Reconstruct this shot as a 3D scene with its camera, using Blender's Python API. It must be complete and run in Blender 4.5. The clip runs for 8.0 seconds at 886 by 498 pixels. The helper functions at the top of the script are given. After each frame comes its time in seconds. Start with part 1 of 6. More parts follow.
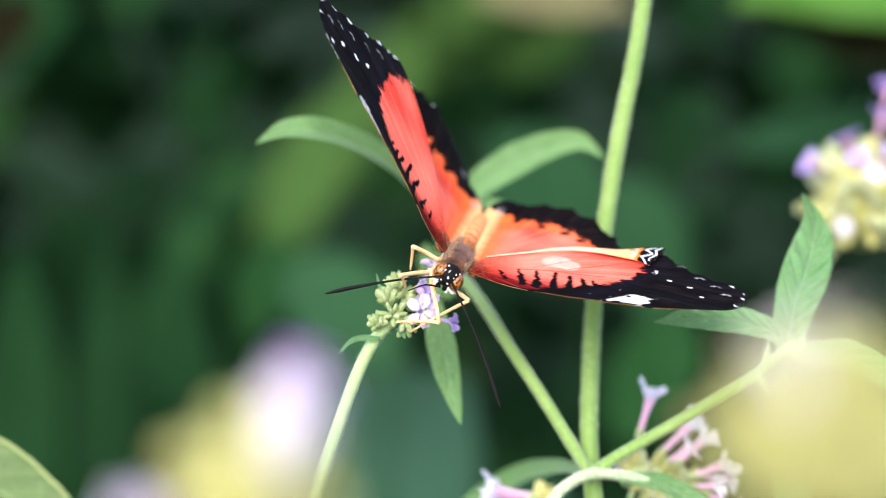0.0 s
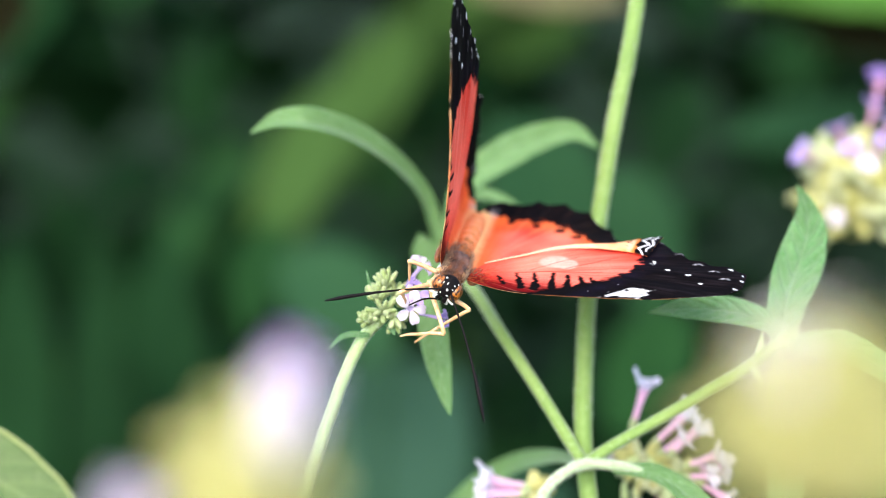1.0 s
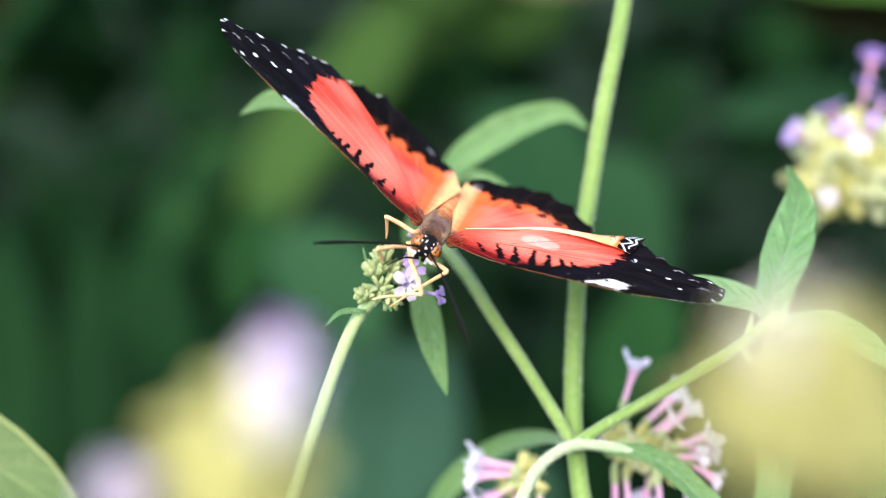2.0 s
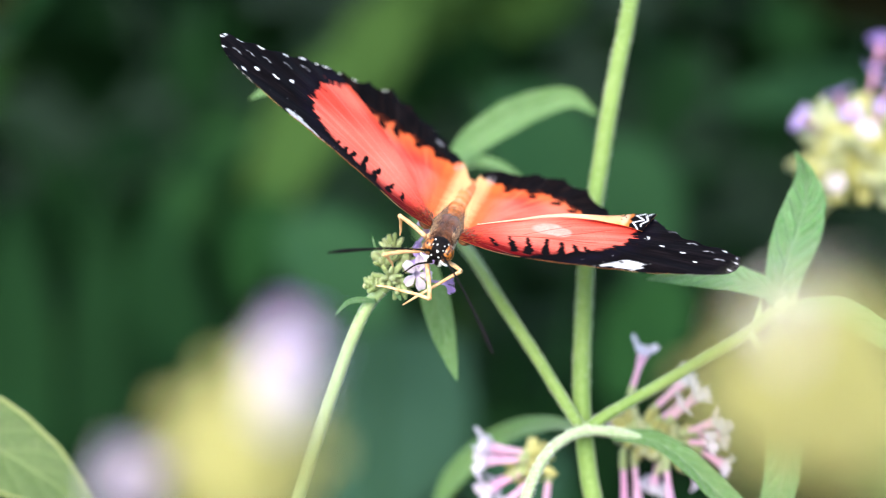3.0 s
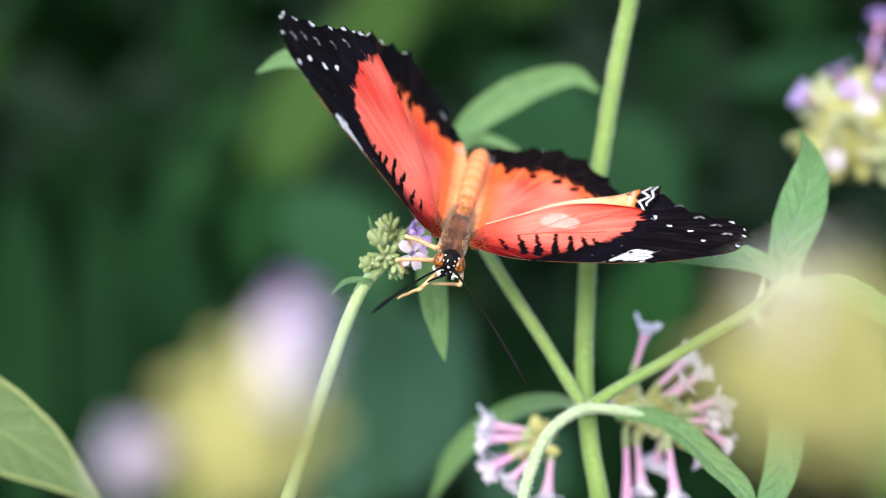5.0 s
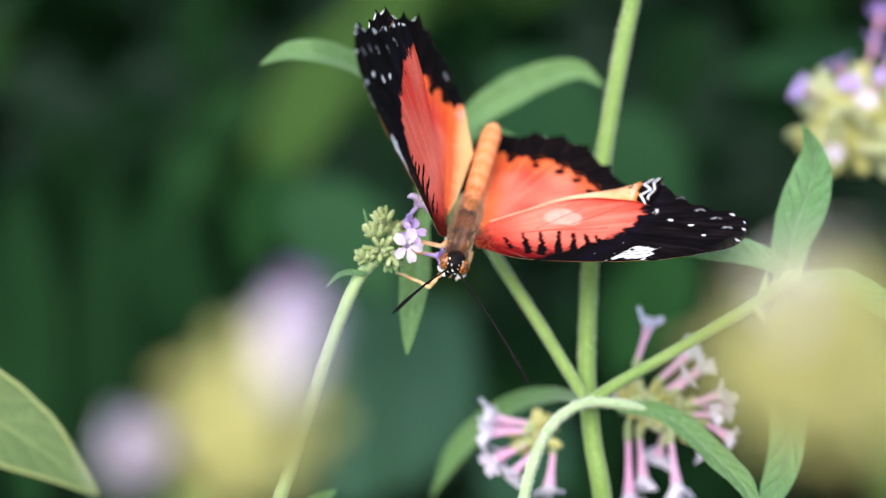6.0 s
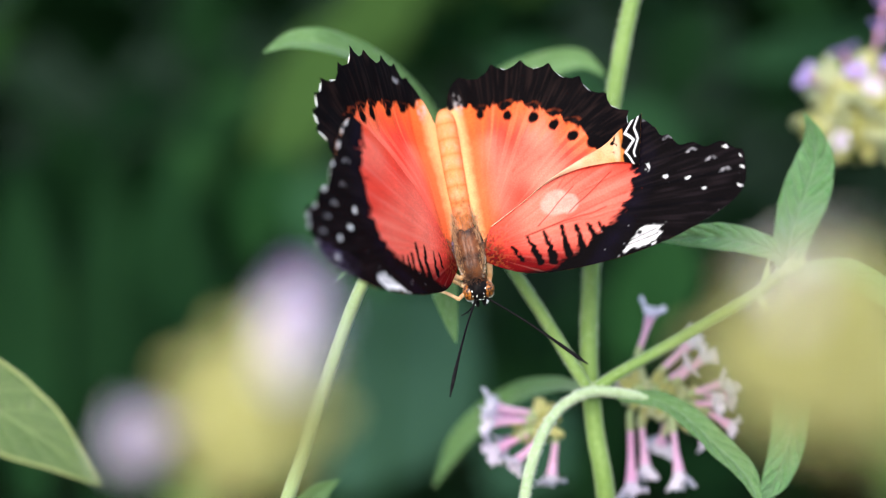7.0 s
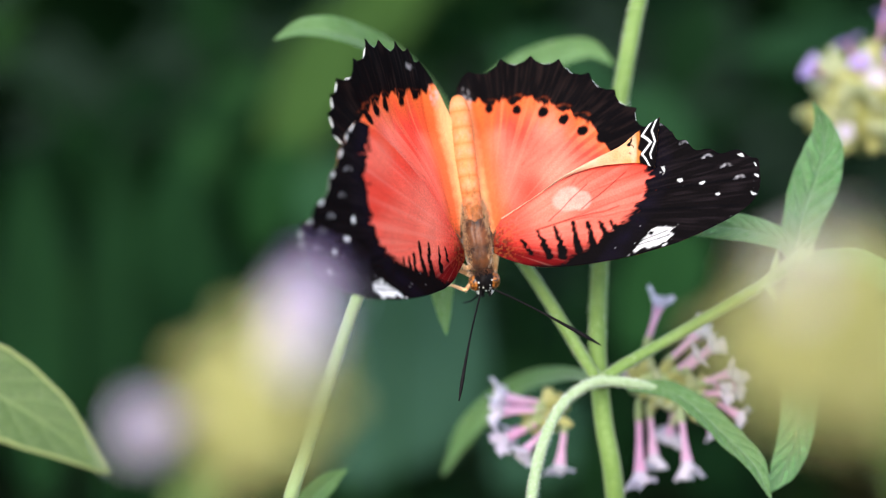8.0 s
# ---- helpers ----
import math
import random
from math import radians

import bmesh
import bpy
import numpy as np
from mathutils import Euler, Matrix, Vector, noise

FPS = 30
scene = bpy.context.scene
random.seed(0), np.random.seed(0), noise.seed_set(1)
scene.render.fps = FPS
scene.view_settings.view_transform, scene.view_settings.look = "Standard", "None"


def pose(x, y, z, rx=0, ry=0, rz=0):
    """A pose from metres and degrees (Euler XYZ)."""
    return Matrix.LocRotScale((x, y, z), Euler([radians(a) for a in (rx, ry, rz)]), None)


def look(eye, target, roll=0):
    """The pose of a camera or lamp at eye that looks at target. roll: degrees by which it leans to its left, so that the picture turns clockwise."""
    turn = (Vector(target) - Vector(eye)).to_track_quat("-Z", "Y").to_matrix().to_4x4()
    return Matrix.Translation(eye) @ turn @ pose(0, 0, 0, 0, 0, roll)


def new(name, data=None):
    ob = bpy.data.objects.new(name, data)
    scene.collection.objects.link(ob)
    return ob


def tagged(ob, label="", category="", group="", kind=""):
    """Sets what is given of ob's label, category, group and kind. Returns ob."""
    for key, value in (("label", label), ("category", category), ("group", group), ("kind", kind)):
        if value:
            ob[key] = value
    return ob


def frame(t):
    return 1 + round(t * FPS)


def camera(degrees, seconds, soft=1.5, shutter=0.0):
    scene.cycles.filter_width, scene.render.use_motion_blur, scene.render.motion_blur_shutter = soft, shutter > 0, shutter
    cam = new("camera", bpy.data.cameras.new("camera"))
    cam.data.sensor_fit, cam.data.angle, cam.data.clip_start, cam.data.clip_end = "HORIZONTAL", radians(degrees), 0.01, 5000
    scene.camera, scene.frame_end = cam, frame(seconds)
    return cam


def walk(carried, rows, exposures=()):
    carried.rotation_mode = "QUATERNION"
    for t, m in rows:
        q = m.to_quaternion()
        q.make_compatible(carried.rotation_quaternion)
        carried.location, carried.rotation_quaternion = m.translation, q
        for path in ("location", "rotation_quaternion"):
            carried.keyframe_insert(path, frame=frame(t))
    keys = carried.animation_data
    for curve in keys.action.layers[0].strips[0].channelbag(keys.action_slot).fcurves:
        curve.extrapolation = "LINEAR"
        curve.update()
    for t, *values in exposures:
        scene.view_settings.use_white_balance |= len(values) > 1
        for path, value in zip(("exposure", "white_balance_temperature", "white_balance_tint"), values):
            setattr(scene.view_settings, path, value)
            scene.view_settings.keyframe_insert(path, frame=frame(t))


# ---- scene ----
cam = camera(30.0, 8.0, soft=1.0)
cam.data.dof.use_dof = True
cam.data.dof.focus_distance = 0.249
cam.data.dof.aperture_fstop = 7.2
walk(cam, [
    (0, pose(0, -0.2581, 1.0144, 79.18, 0.03, -0.33)),
    (0.5, pose(0, -0.2581, 1.0144, 79.07, -0.03, -0.22)),
    (1, pose(0, -0.2581, 1.0144, 78.84, -0.11, -0.50)),
    (1.5, pose(0, -0.2581, 1.0144, 78.50, -0.07, -0.88)),
    (3, pose(0, -0.2581, 1.0144, 77.71, -0.03, -0.57)),
    (3.5, pose(0, -0.2581, 1.0144, 77.46, -0.03, -0.25)),
    (4, pose(0, -0.2581, 1.0144, 77.21, 0.01, -0.24)),
    (4.5, pose(0, -0.2581, 1.0144, 77.04, 0.06, -0.44)),
    (6, pose(0, -0.2581, 1.0144, 76.72, -0.15, -0.34)),
    (6.5, pose(0, -0.2581, 1.0144, 76.48, -0.14, -0.17)),
    (7, pose(0, -0.2581, 1.0144, 76.36, -0.05, -0.29)),
    (7.5, pose(0, -0.2581, 1.0144, 76.18, -0.05, -0.20)),
    (8, pose(0, -0.2581, 1.0144, 76.00, -0.00, 0.00)),
], [(0, 1.06, 6740, 12), (4, 0.86, 6740, 12), (8, 0.52, 6740, 12)])

# ---- light: bright haze over a garden bed ----
world = bpy.data.worlds.new("sky")
scene.world = world
world.use_nodes = True
wn = world.node_tree.nodes
sky = wn.new("ShaderNodeTexSky")
sky.sky_type = "NISHITA"
sky.sun_disc = False
sky.sun_elevation = radians(38)
sky.sun_rotation = radians(200)
world.node_tree.links.new(sky.outputs[0], wn["Background"].inputs[0])
wn["Background"].inputs[1].default_value = 0.27
sun_data = bpy.data.lights.new("sun", "SUN")
sun_data.energy = 2.6
sun_data.angle = radians(40)
sun_data.color = (1.0, 0.96, 0.9)
sun = new("sun", sun_data)
sun.matrix_world = look((-0.5, -1.5, 2.2), (0, 0, 0.95))

# ---- helpers ----
BED = Vector((0, 0, 0.95))  # the middle of the flower bed's tops, the origin of the plants, in millimetres
MM = 0.001


def material(name):
    m = bpy.data.materials.new(name)
    m.use_nodes = True
    nt = m.node_tree
    return m, nt, nt.nodes["Principled BSDF"], nt.links.new


def node(nt, kind, **kw):
    n = nt.nodes.new(kind)
    for k, v in kw.items():
        n.inputs[k].default_value = v
    return n


def ramp(nt, stops):
    r = nt.nodes.new("ShaderNodeValToRGB")
    e = r.color_ramp.elements
    while len(e) < len(stops):
        e.new(0.5)
    for el, (p, c) in zip(e, stops):
        el.position, el.color = p, (*c, 1)
    return r


def mix(nt, a, b, fac, blend="MIX"):
    m = nt.nodes.new("ShaderNodeMix")
    m.data_type, m.blend_type = "RGBA", blend
    for sock, val in ((m.inputs[0], fac), (m.inputs[6], a), (m.inputs[7], b)):
        if isinstance(val, bpy.types.NodeSocket):
            nt.links.new(val, sock)
        elif isinstance(val, (int, float)):
            sock.default_value = val
        else:
            sock.default_value = (*val, 1)
    return m.outputs[2]


def maths(nt, op, a, b=0.0, c=0.0):
    m = nt.nodes.new("ShaderNodeMath")
    m.operation = op
    for sock, val in zip(m.inputs, (a, b, c)):
        if isinstance(val, bpy.types.NodeSocket):
            nt.links.new(val, sock)
        else:
            sock.default_value = val
    return m.outputs[0]


def bump(nt, height, strength, distance):
    b = nt.nodes.new("ShaderNodeBump")
    b.inputs["Strength"].default_value = strength
    b.inputs["Distance"].default_value = distance
    nt.links.new(height, b.inputs["Height"])
    return b.outputs[0]


def plant_material(name, dark, light, scale=600.0, rough=0.55, through_light=0.25, veins=0.0, vein_colour=(0.3, 0.45, 0.2), speck=0.0, fleck_scale=2600.0, gloss=0.35, sheen=0.15, tint=(0.55, 0.8, 0.12), relief=0.5):
    """Green tissue: mottled colour, fine relief, some light passing through."""
    m, nt, bsdf, link = material(name)
    geo = node(nt, "ShaderNodeTexCoord")
    n1 = node(nt, "ShaderNodeTexNoise", Scale=scale, Detail=5.0, Roughness=0.6)
    n2 = node(nt, "ShaderNodeTexNoise", Scale=scale * 0.12, Detail=3.0)
    link(geo.outputs["Object"], n1.inputs["Vector"])
    link(geo.outputs["Object"], n2.inputs["Vector"])
    info = node(nt, "ShaderNodeObjectInfo")
    v = maths(nt, "MULTIPLY_ADD", n1.outputs[0], 0.5, maths(nt, "MULTIPLY", n2.outputs[0], 0.6))
    v = maths(nt, "ADD", v, maths(nt, "MULTIPLY_ADD", info.outputs["Random"], 0.3, -0.2))
    r = ramp(nt, [(0.3, dark), (0.72, light)])
    link(v, r.inputs[0])
    col = r.outputs[0]
    height = n1.outputs[0]
    if veins:
        uv = node(nt, "ShaderNodeUVMap")
        sep = node(nt, "ShaderNodeSeparateXYZ")
        link(uv.outputs[0], sep.inputs[0])
        side = maths(nt, "ABSOLUTE", maths(nt, "SUBTRACT", sep.outputs[1], 0.5))
        wob = maths(nt, "MULTIPLY", n2.outputs[0], 0.12)
        lat = maths(nt, "ADD", maths(nt, "SUBTRACT", maths(nt, "MULTIPLY", sep.outputs[0], 9.0), maths(nt, "MULTIPLY", side, 3.4)), wob)
        lat = maths(nt, "ABSOLUTE", maths(nt, "SUBTRACT", maths(nt, "FRACT", lat), 0.5))
        l1 = maths(nt, "SUBTRACT", 1.0, maths(nt, "MULTIPLY", lat, 7.0))
        l2 = maths(nt, "SUBTRACT", 1.0, maths(nt, "MULTIPLY", side, 22.0))
        vein = maths(nt, "MAXIMUM", maths(nt, "MAXIMUM", maths(nt, "MULTIPLY", l1, 0.55), l2), 0.0)
        vor = node(nt, "ShaderNodeTexVoronoi", Scale=900.0)
        vor.feature = "DISTANCE_TO_EDGE"
        link(geo.outputs["Object"], vor.inputs["Vector"])
        net = maths(nt, "MAXIMUM", maths(nt, "SUBTRACT", 1.0, maths(nt, "MULTIPLY", vor.outputs[0], 9.0)), 0.0)
        vein = maths(nt, "MAXIMUM", vein, maths(nt, "MULTIPLY", net, 0.45))
        col = mix(nt, col, vein_colour, maths(nt, "MULTIPLY", vein, veins))
        height = maths(nt, "SUBTRACT", height, maths(nt, "MULTIPLY", vein, 1.6))
    if speck:
        n3 = node(nt, "ShaderNodeTexNoise", Scale=fleck_scale, Detail=2.0)
        link(geo.outputs["Object"], n3.inputs["Vector"])
        f = maths(nt, "MULTIPLY", maths(nt, "GREATER_THAN", n3.outputs[0], 0.63), speck)
        col = mix(nt, col, (0.62, 0.72, 0.55), f)
    link(col, bsdf.inputs["Base Color"])
    bsdf.inputs["Roughness"].default_value = rough
    bsdf.inputs["Specular IOR Level"].default_value = gloss
    bsdf.inputs["Sheen Weight"].default_value = sheen
    nrm = bump(nt, height, relief, 0.0005 * relief)
    link(nrm, bsdf.inputs["Normal"])
    if through_light:
        tr = node(nt, "ShaderNodeBsdfTranslucent")
        link(mix(nt, col, tint, 0.35, "MIX"), tr.inputs[0])
        ms = nt.nodes.new("ShaderNodeMixShader")
        ms.inputs[0].default_value = through_light
        link(bsdf.outputs[0], ms.inputs[1])
        link(tr.outputs[0], ms.inputs[2])
        link(ms.outputs[0], nt.nodes["Material Output"].inputs[0])
    return m


def plain_material(name, a, b, scale=800.0, rough=0.5, metal=0.0, relief=0.3, sheen=0.0, spec=0.4):
    m, nt, bsdf, link = material(name)
    geo = node(nt, "ShaderNodeTexCoord")
    n1 = node(nt, "ShaderNodeTexNoise", Scale=scale, Detail=6.0, Roughness=0.65)
    link(geo.outputs["Object"], n1.inputs["Vector"])
    r = ramp(nt, [(0.35, a), (0.65, b)])
    link(n1.outputs[0], r.inputs[0])
    link(r.outputs[0], bsdf.inputs["Base Color"])
    bsdf.inputs["Roughness"].default_value = rough
    bsdf.inputs["Metallic"].default_value = metal
    bsdf.inputs["Specular IOR Level"].default_value = spec
    bsdf.inputs["Sheen Weight"].default_value = sheen
    link(bump(nt, n1.outputs[0], relief, 0.0002), bsdf.inputs["Normal"])
    return m


# ---- materials ----
STEM = plant_material("stem_green", (0.15, 0.26, 0.05), (0.25, 0.37, 0.1), 900, 0.55, 0.15, speck=0.08, sheen=0.3)
STEM_PALE = plant_material("stem_pale", (0.21, 0.335, 0.105), (0.38, 0.51, 0.23), 900, 0.6, 0.15, speck=0.3, sheen=0.3)
STALK = plant_material("stalk_green", (0.26, 0.38, 0.18), (0.45, 0.56, 0.34), 900, 0.6, 0.2, speck=0.35)
LEAF = plant_material("leaf_green", (0.072, 0.18, 0.046), (0.14, 0.29, 0.088), 500, 0.5, 0.3, veins=0.4, vein_colour=(0.36, 0.5, 0.28), speck=0.25)
LEAF_SIDE = plant_material("leaf_bluish", (0.092, 0.265, 0.075), (0.2, 0.42, 0.16), 500, 0.45, 0.3, veins=0.6, vein_colour=(0.42, 0.64, 0.36), speck=0.2, relief=0.9)
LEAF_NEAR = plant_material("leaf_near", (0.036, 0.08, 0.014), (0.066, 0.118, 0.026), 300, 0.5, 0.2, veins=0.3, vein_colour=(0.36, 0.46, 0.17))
RIM = plant_material("leaf_rim", (0.22, 0.27, 0.08), (0.32, 0.36, 0.13), 400, 0.5, 0.2)
BUD = plant_material("bud_green", (0.25, 0.36, 0.1), (0.58, 0.66, 0.34), 1400, 0.6, 0.25, speck=0.4, sheen=0.3)
CALYX = plant_material("calyx_yellow", (0.47, 0.46, 0.14), (0.71, 0.68, 0.28), 700, 0.6, 0.3, tint=(0.74, 0.82, 0.32))
CALYX_SOFT = plant_material("calyx_green", (0.42, 0.47, 0.22), (0.72, 0.74, 0.47), 700, 0.6, 0.3, tint=(0.74, 0.8, 0.45))
TUBE = plant_material("corolla_pink", (0.86, 0.4, 0.66), (0.96, 0.66, 0.85), 700, 0.5, 0.35, tint=(0.98, 0.6, 0.84))
PETAL = plant_material("petal_lilac", (0.5, 0.34, 0.8), (0.72, 0.56, 0.92), 500, 0.5, 0.3, tint=(0.72, 0.56, 0.97))
PETAL_PALE = plant_material("petal_white_lilac", (0.93, 0.82, 0.96), (0.98, 0.94, 0.99), 500, 0.5, 0.55, tint=(0.98, 0.92, 0.99))
HAIR = plain_material("plant_hair", (0.6, 0.68, 0.5), (0.82, 0.86, 0.74), 900, 0.6)
# leaves behind, near black to lime: shade and light put into their colour
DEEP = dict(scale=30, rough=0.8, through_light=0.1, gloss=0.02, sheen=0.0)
DARK_LEAF = plant_material("shaded_leaf", (0.0045, 0.0175, 0.0058), (0.0085, 0.0335, 0.0112), **DEEP)
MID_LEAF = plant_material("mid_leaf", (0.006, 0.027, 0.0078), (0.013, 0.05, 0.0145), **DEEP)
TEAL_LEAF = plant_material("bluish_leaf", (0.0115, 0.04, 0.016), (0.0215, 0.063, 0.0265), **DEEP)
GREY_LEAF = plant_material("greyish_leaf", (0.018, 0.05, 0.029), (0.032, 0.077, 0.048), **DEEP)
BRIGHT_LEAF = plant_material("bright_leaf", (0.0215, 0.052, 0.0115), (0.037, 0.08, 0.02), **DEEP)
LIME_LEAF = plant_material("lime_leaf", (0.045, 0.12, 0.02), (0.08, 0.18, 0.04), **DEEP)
DRY_LEAF = plant_material("dry_leaf", (0.09, 0.085, 0.04), (0.15, 0.135, 0.07), **DEEP)
BROWN_LEAF = plant_material("shaded_brown_leaf", (0.0055, 0.0058, 0.002), (0.0095, 0.0082, 0.0032), **DEEP)
SOIL = plain_material("soil", (0.005, 0.014, 0.005), (0.014, 0.026, 0.01), 9, 0.98, relief=0.6, spec=0.02)
FUR_BROWN = plain_material("fur_brown", (0.013, 0.005, 0.003), (0.19, 0.06, 0.015), 420, 0.45, sheen=0.1, relief=0.6)
FUR_TAN = plain_material("fur_tan", (0.4, 0.2, 0.08), (0.66, 0.4, 0.2), 900, 0.7, sheen=0.15)
FUR_GREY = plain_material("fur_grey", (0.12, 0.045, 0.013), (0.36, 0.17, 0.06), 900, 0.65, sheen=0.1)
BLACK = plain_material("black_chitin", (0.004, 0.0035, 0.004), (0.011, 0.009, 0.009), 1500, 0.5, spec=0.05)
WHITE_SCALE = plain_material("white_scales", (0.75, 0.73, 0.68), (0.9, 0.88, 0.84), 1500, 0.6)


def eye_material():
    """Amber, with dark round flecks."""
    m, nt, bsdf, link = material("eye_amber")
    geo = node(nt, "ShaderNodeTexCoord")
    vor = node(nt, "ShaderNodeTexVoronoi", Scale=2700.0)
    link(geo.outputs["Object"], vor.inputs["Vector"])
    r = ramp(nt, [(0.38, (0.015, 0.005, 0.003)), (0.62, (0.36, 0.115, 0.018))])
    link(vor.outputs["Distance"], r.inputs[0])
    link(r.outputs[0], bsdf.inputs["Base Color"])
    bsdf.inputs["Roughness"].default_value = 0.3
    return m


EYE_BROWN = eye_material()
LEG = plain_material("leg_tan", (0.7, 0.32, 0.12), (0.88, 0.6, 0.34), 900, 0.5)


def wing_material(name):
    m, nt, bsdf, link = material(name)
    att = nt.nodes.new("ShaderNodeAttribute")
    att.attribute_name = "scales"
    geo = node(nt, "ShaderNodeTexCoord")
    n1 = node(nt, "ShaderNodeTexNoise", Scale=3500.0, Detail=3.0)
    n2 = node(nt, "ShaderNodeTexNoise", Scale=260.0, Detail=4.0)
    link(geo.outputs["Object"], n1.inputs["Vector"])
    link(geo.outputs["Object"], n2.inputs["Vector"])
    v = maths(nt, "MULTIPLY_ADD", n1.outputs[0], 0.9, maths(nt, "MULTIPLY_ADD", n2.outputs[0], 0.5, 0.3))
    grey = node(nt, "ShaderNodeCombineColor")
    for k in range(3):
        link(v, grey.inputs[k])
    link(mix(nt, att.outputs["Color"], grey.outputs[0], 0.75, "MULTIPLY"), bsdf.inputs["Base Color"])
    bsdf.inputs["Roughness"].default_value = 0.55
    bsdf.inputs["Specular IOR Level"].default_value = 0.008
    link(bump(nt, n1.outputs[0], 0.25, 0.0001), bsdf.inputs["Normal"])
    tr = node(nt, "ShaderNodeBsdfTranslucent")
    link(att.outputs["Color"], tr.inputs[0])
    ms = nt.nodes.new("ShaderNodeMixShader")
    ms.inputs[0].default_value = 0.19
    link(bsdf.outputs[0], ms.inputs[1])
    link(tr.outputs[0], ms.inputs[2])
    link(ms.outputs[0], nt.nodes["Material Output"].inputs[0])
    return m


WING = wing_material("wing_scales")


# ---- mesh builders ----
def part(name, bm, mat, parent, label=""):
    """One mesh object from a bmesh (or a finished mesh) under a thing or a part."""
    if isinstance(bm, bmesh.types.BMesh):
        me = bpy.data.meshes.new(name)
        bm.to_mesh(me)
        bm.free()
        for p in me.polygons:
            p.use_smooth = True
    else:
        me = bm
    if mat is not None and not me.materials:
        for one in (mat if isinstance(mat, (list, tuple)) else [mat]):
            me.materials.append(one)
    ob = new(name, me)
    ob.parent = parent
    if label:
        ob["label"] = label
    return ob


def thing(name, place, label, category, group="", kind=""):
    e = new(name)
    e.empty_display_size = 0.01
    e.location = place
    return tagged(e, label, category, group, kind)


def spline(pts, n):
    """n + 1 points on a smooth curve through the control points (millimetres in, metres out)."""
    p = np.array(pts, float) * MM
    p = np.vstack([2 * p[0] - p[1], p, 2 * p[-1] - p[-2]])
    seg = len(p) - 3
    out = []
    for i in range(n + 1):
        s = min(i / n * seg, seg - 1e-9)
        k = int(s)
        a, b, c, d = p[k:k + 4]
        t1 = math.sqrt(math.dist(a, b)) + 1e-9
        t2 = t1 + math.sqrt(math.dist(b, c)) + 1e-9
        t3 = t2 + math.sqrt(math.dist(c, d)) + 1e-9
        t = t1 + (t2 - t1) * (s - k)
        a1 = a * (t1 - t) / t1 + b * t / t1
        a2 = b * (t2 - t) / (t2 - t1) + c * (t - t1) / (t2 - t1)
        a3 = c * (t3 - t) / (t3 - t2) + d * (t - t2) / (t3 - t2)
        b1 = a1 * (t2 - t) / t2 + a2 * t / t2
        b2 = a2 * (t3 - t) / (t3 - t1) + a3 * (t - t1) / (t3 - t1)
        out.append(b1 * (t2 - t) / (t2 - t1) + b2 * (t - t1) / (t2 - t1))
    return np.array(out)


def unit(v):
    return v / (np.linalg.norm(v) + 1e-12)


def tube(bm, pts, radii, sides=10, n=40, square=0.0, twist=0.0, mat=0, ready=False):
    """A round or squarish stalk along a curve; radii in millimetres at even steps."""
    path = np.array(pts) if ready else spline(pts, n)
    n = len(path) - 1
    rad = np.interp(np.linspace(0, 1, n + 1), np.linspace(0, 1, len(radii)), radii) * MM
    ref = np.array((0.3, -0.9, 0.2))
    rings = []
    for i in range(n + 1):
        t = unit(path[min(i + 1, n)] - path[max(i - 1, 0)])
        ref = unit(ref - t * (ref @ t))
        bi = np.cross(t, ref)
        ring = []
        for k in range(sides):
            a = 2 * math.pi * k / sides + twist * i / n
            r = rad[i] * (1 + square * (abs(math.cos(2 * a)) ** 0.6 * 0.5 - 0.25))
            ring.append(bm.verts.new(path[i] + (ref * math.cos(a) + bi * math.sin(a)) * r))
        rings.append(ring)
    for a, b in zip(rings, rings[1:]):
        for k in range(sides):
            f = bm.faces.new((a[k], a[(k + 1) % sides], b[(k + 1) % sides], b[k]))
            f.material_index = mat
    for ring, rev in ((rings[0], True), (rings[-1], False)):
        f = bm.faces.new(ring[::-1] if rev else ring)
        f.material_index = mat
    return path, rad


def ovoid(bm, centre, radii, sub=3, rough=0.0):
    made = bmesh.ops.create_icosphere(bm, subdivisions=sub, radius=1.0)["verts"]
    for w in made:
        k = 1 + rough * noise.noise(w.co * 4)
        w.co = Vector([(centre[i] + w.co[i] * radii[i] * k) * MM for i in range(3)])
    return made


def hairs(bm, path, rad, count, length, seed=1, lift=0.6):
    """Fine straight hairs standing out from a stalk."""
    rng = random.Random(seed)
    n = len(path) - 1
    for _ in range(count):
        i = rng.randrange(n)
        p = path[i] + (path[i + 1] - path[i]) * rng.random()
        t = unit(path[i + 1] - path[i])
        d = np.array([rng.gauss(0, 1) for _ in range(3)])
        d = unit(d - t * (d @ t))
        root = p + d * rad[i] * 0.92
        tip = root + (d + t * rng.uniform(-0.3, lift)) * length * MM * rng.uniform(0.5, 1.2)
        s = np.cross(t, d) * 0.05 * MM
        q = t * 0.05 * MM
        vs = [bm.verts.new(root + s), bm.verts.new(root - s * 0.5 + q), bm.verts.new(root - s * 0.5 - q), bm.verts.new(tip)]
        for a, b in ((0, 1), (1, 2), (2, 0)):
            bm.faces.new((vs[a], vs[b], vs[3]))


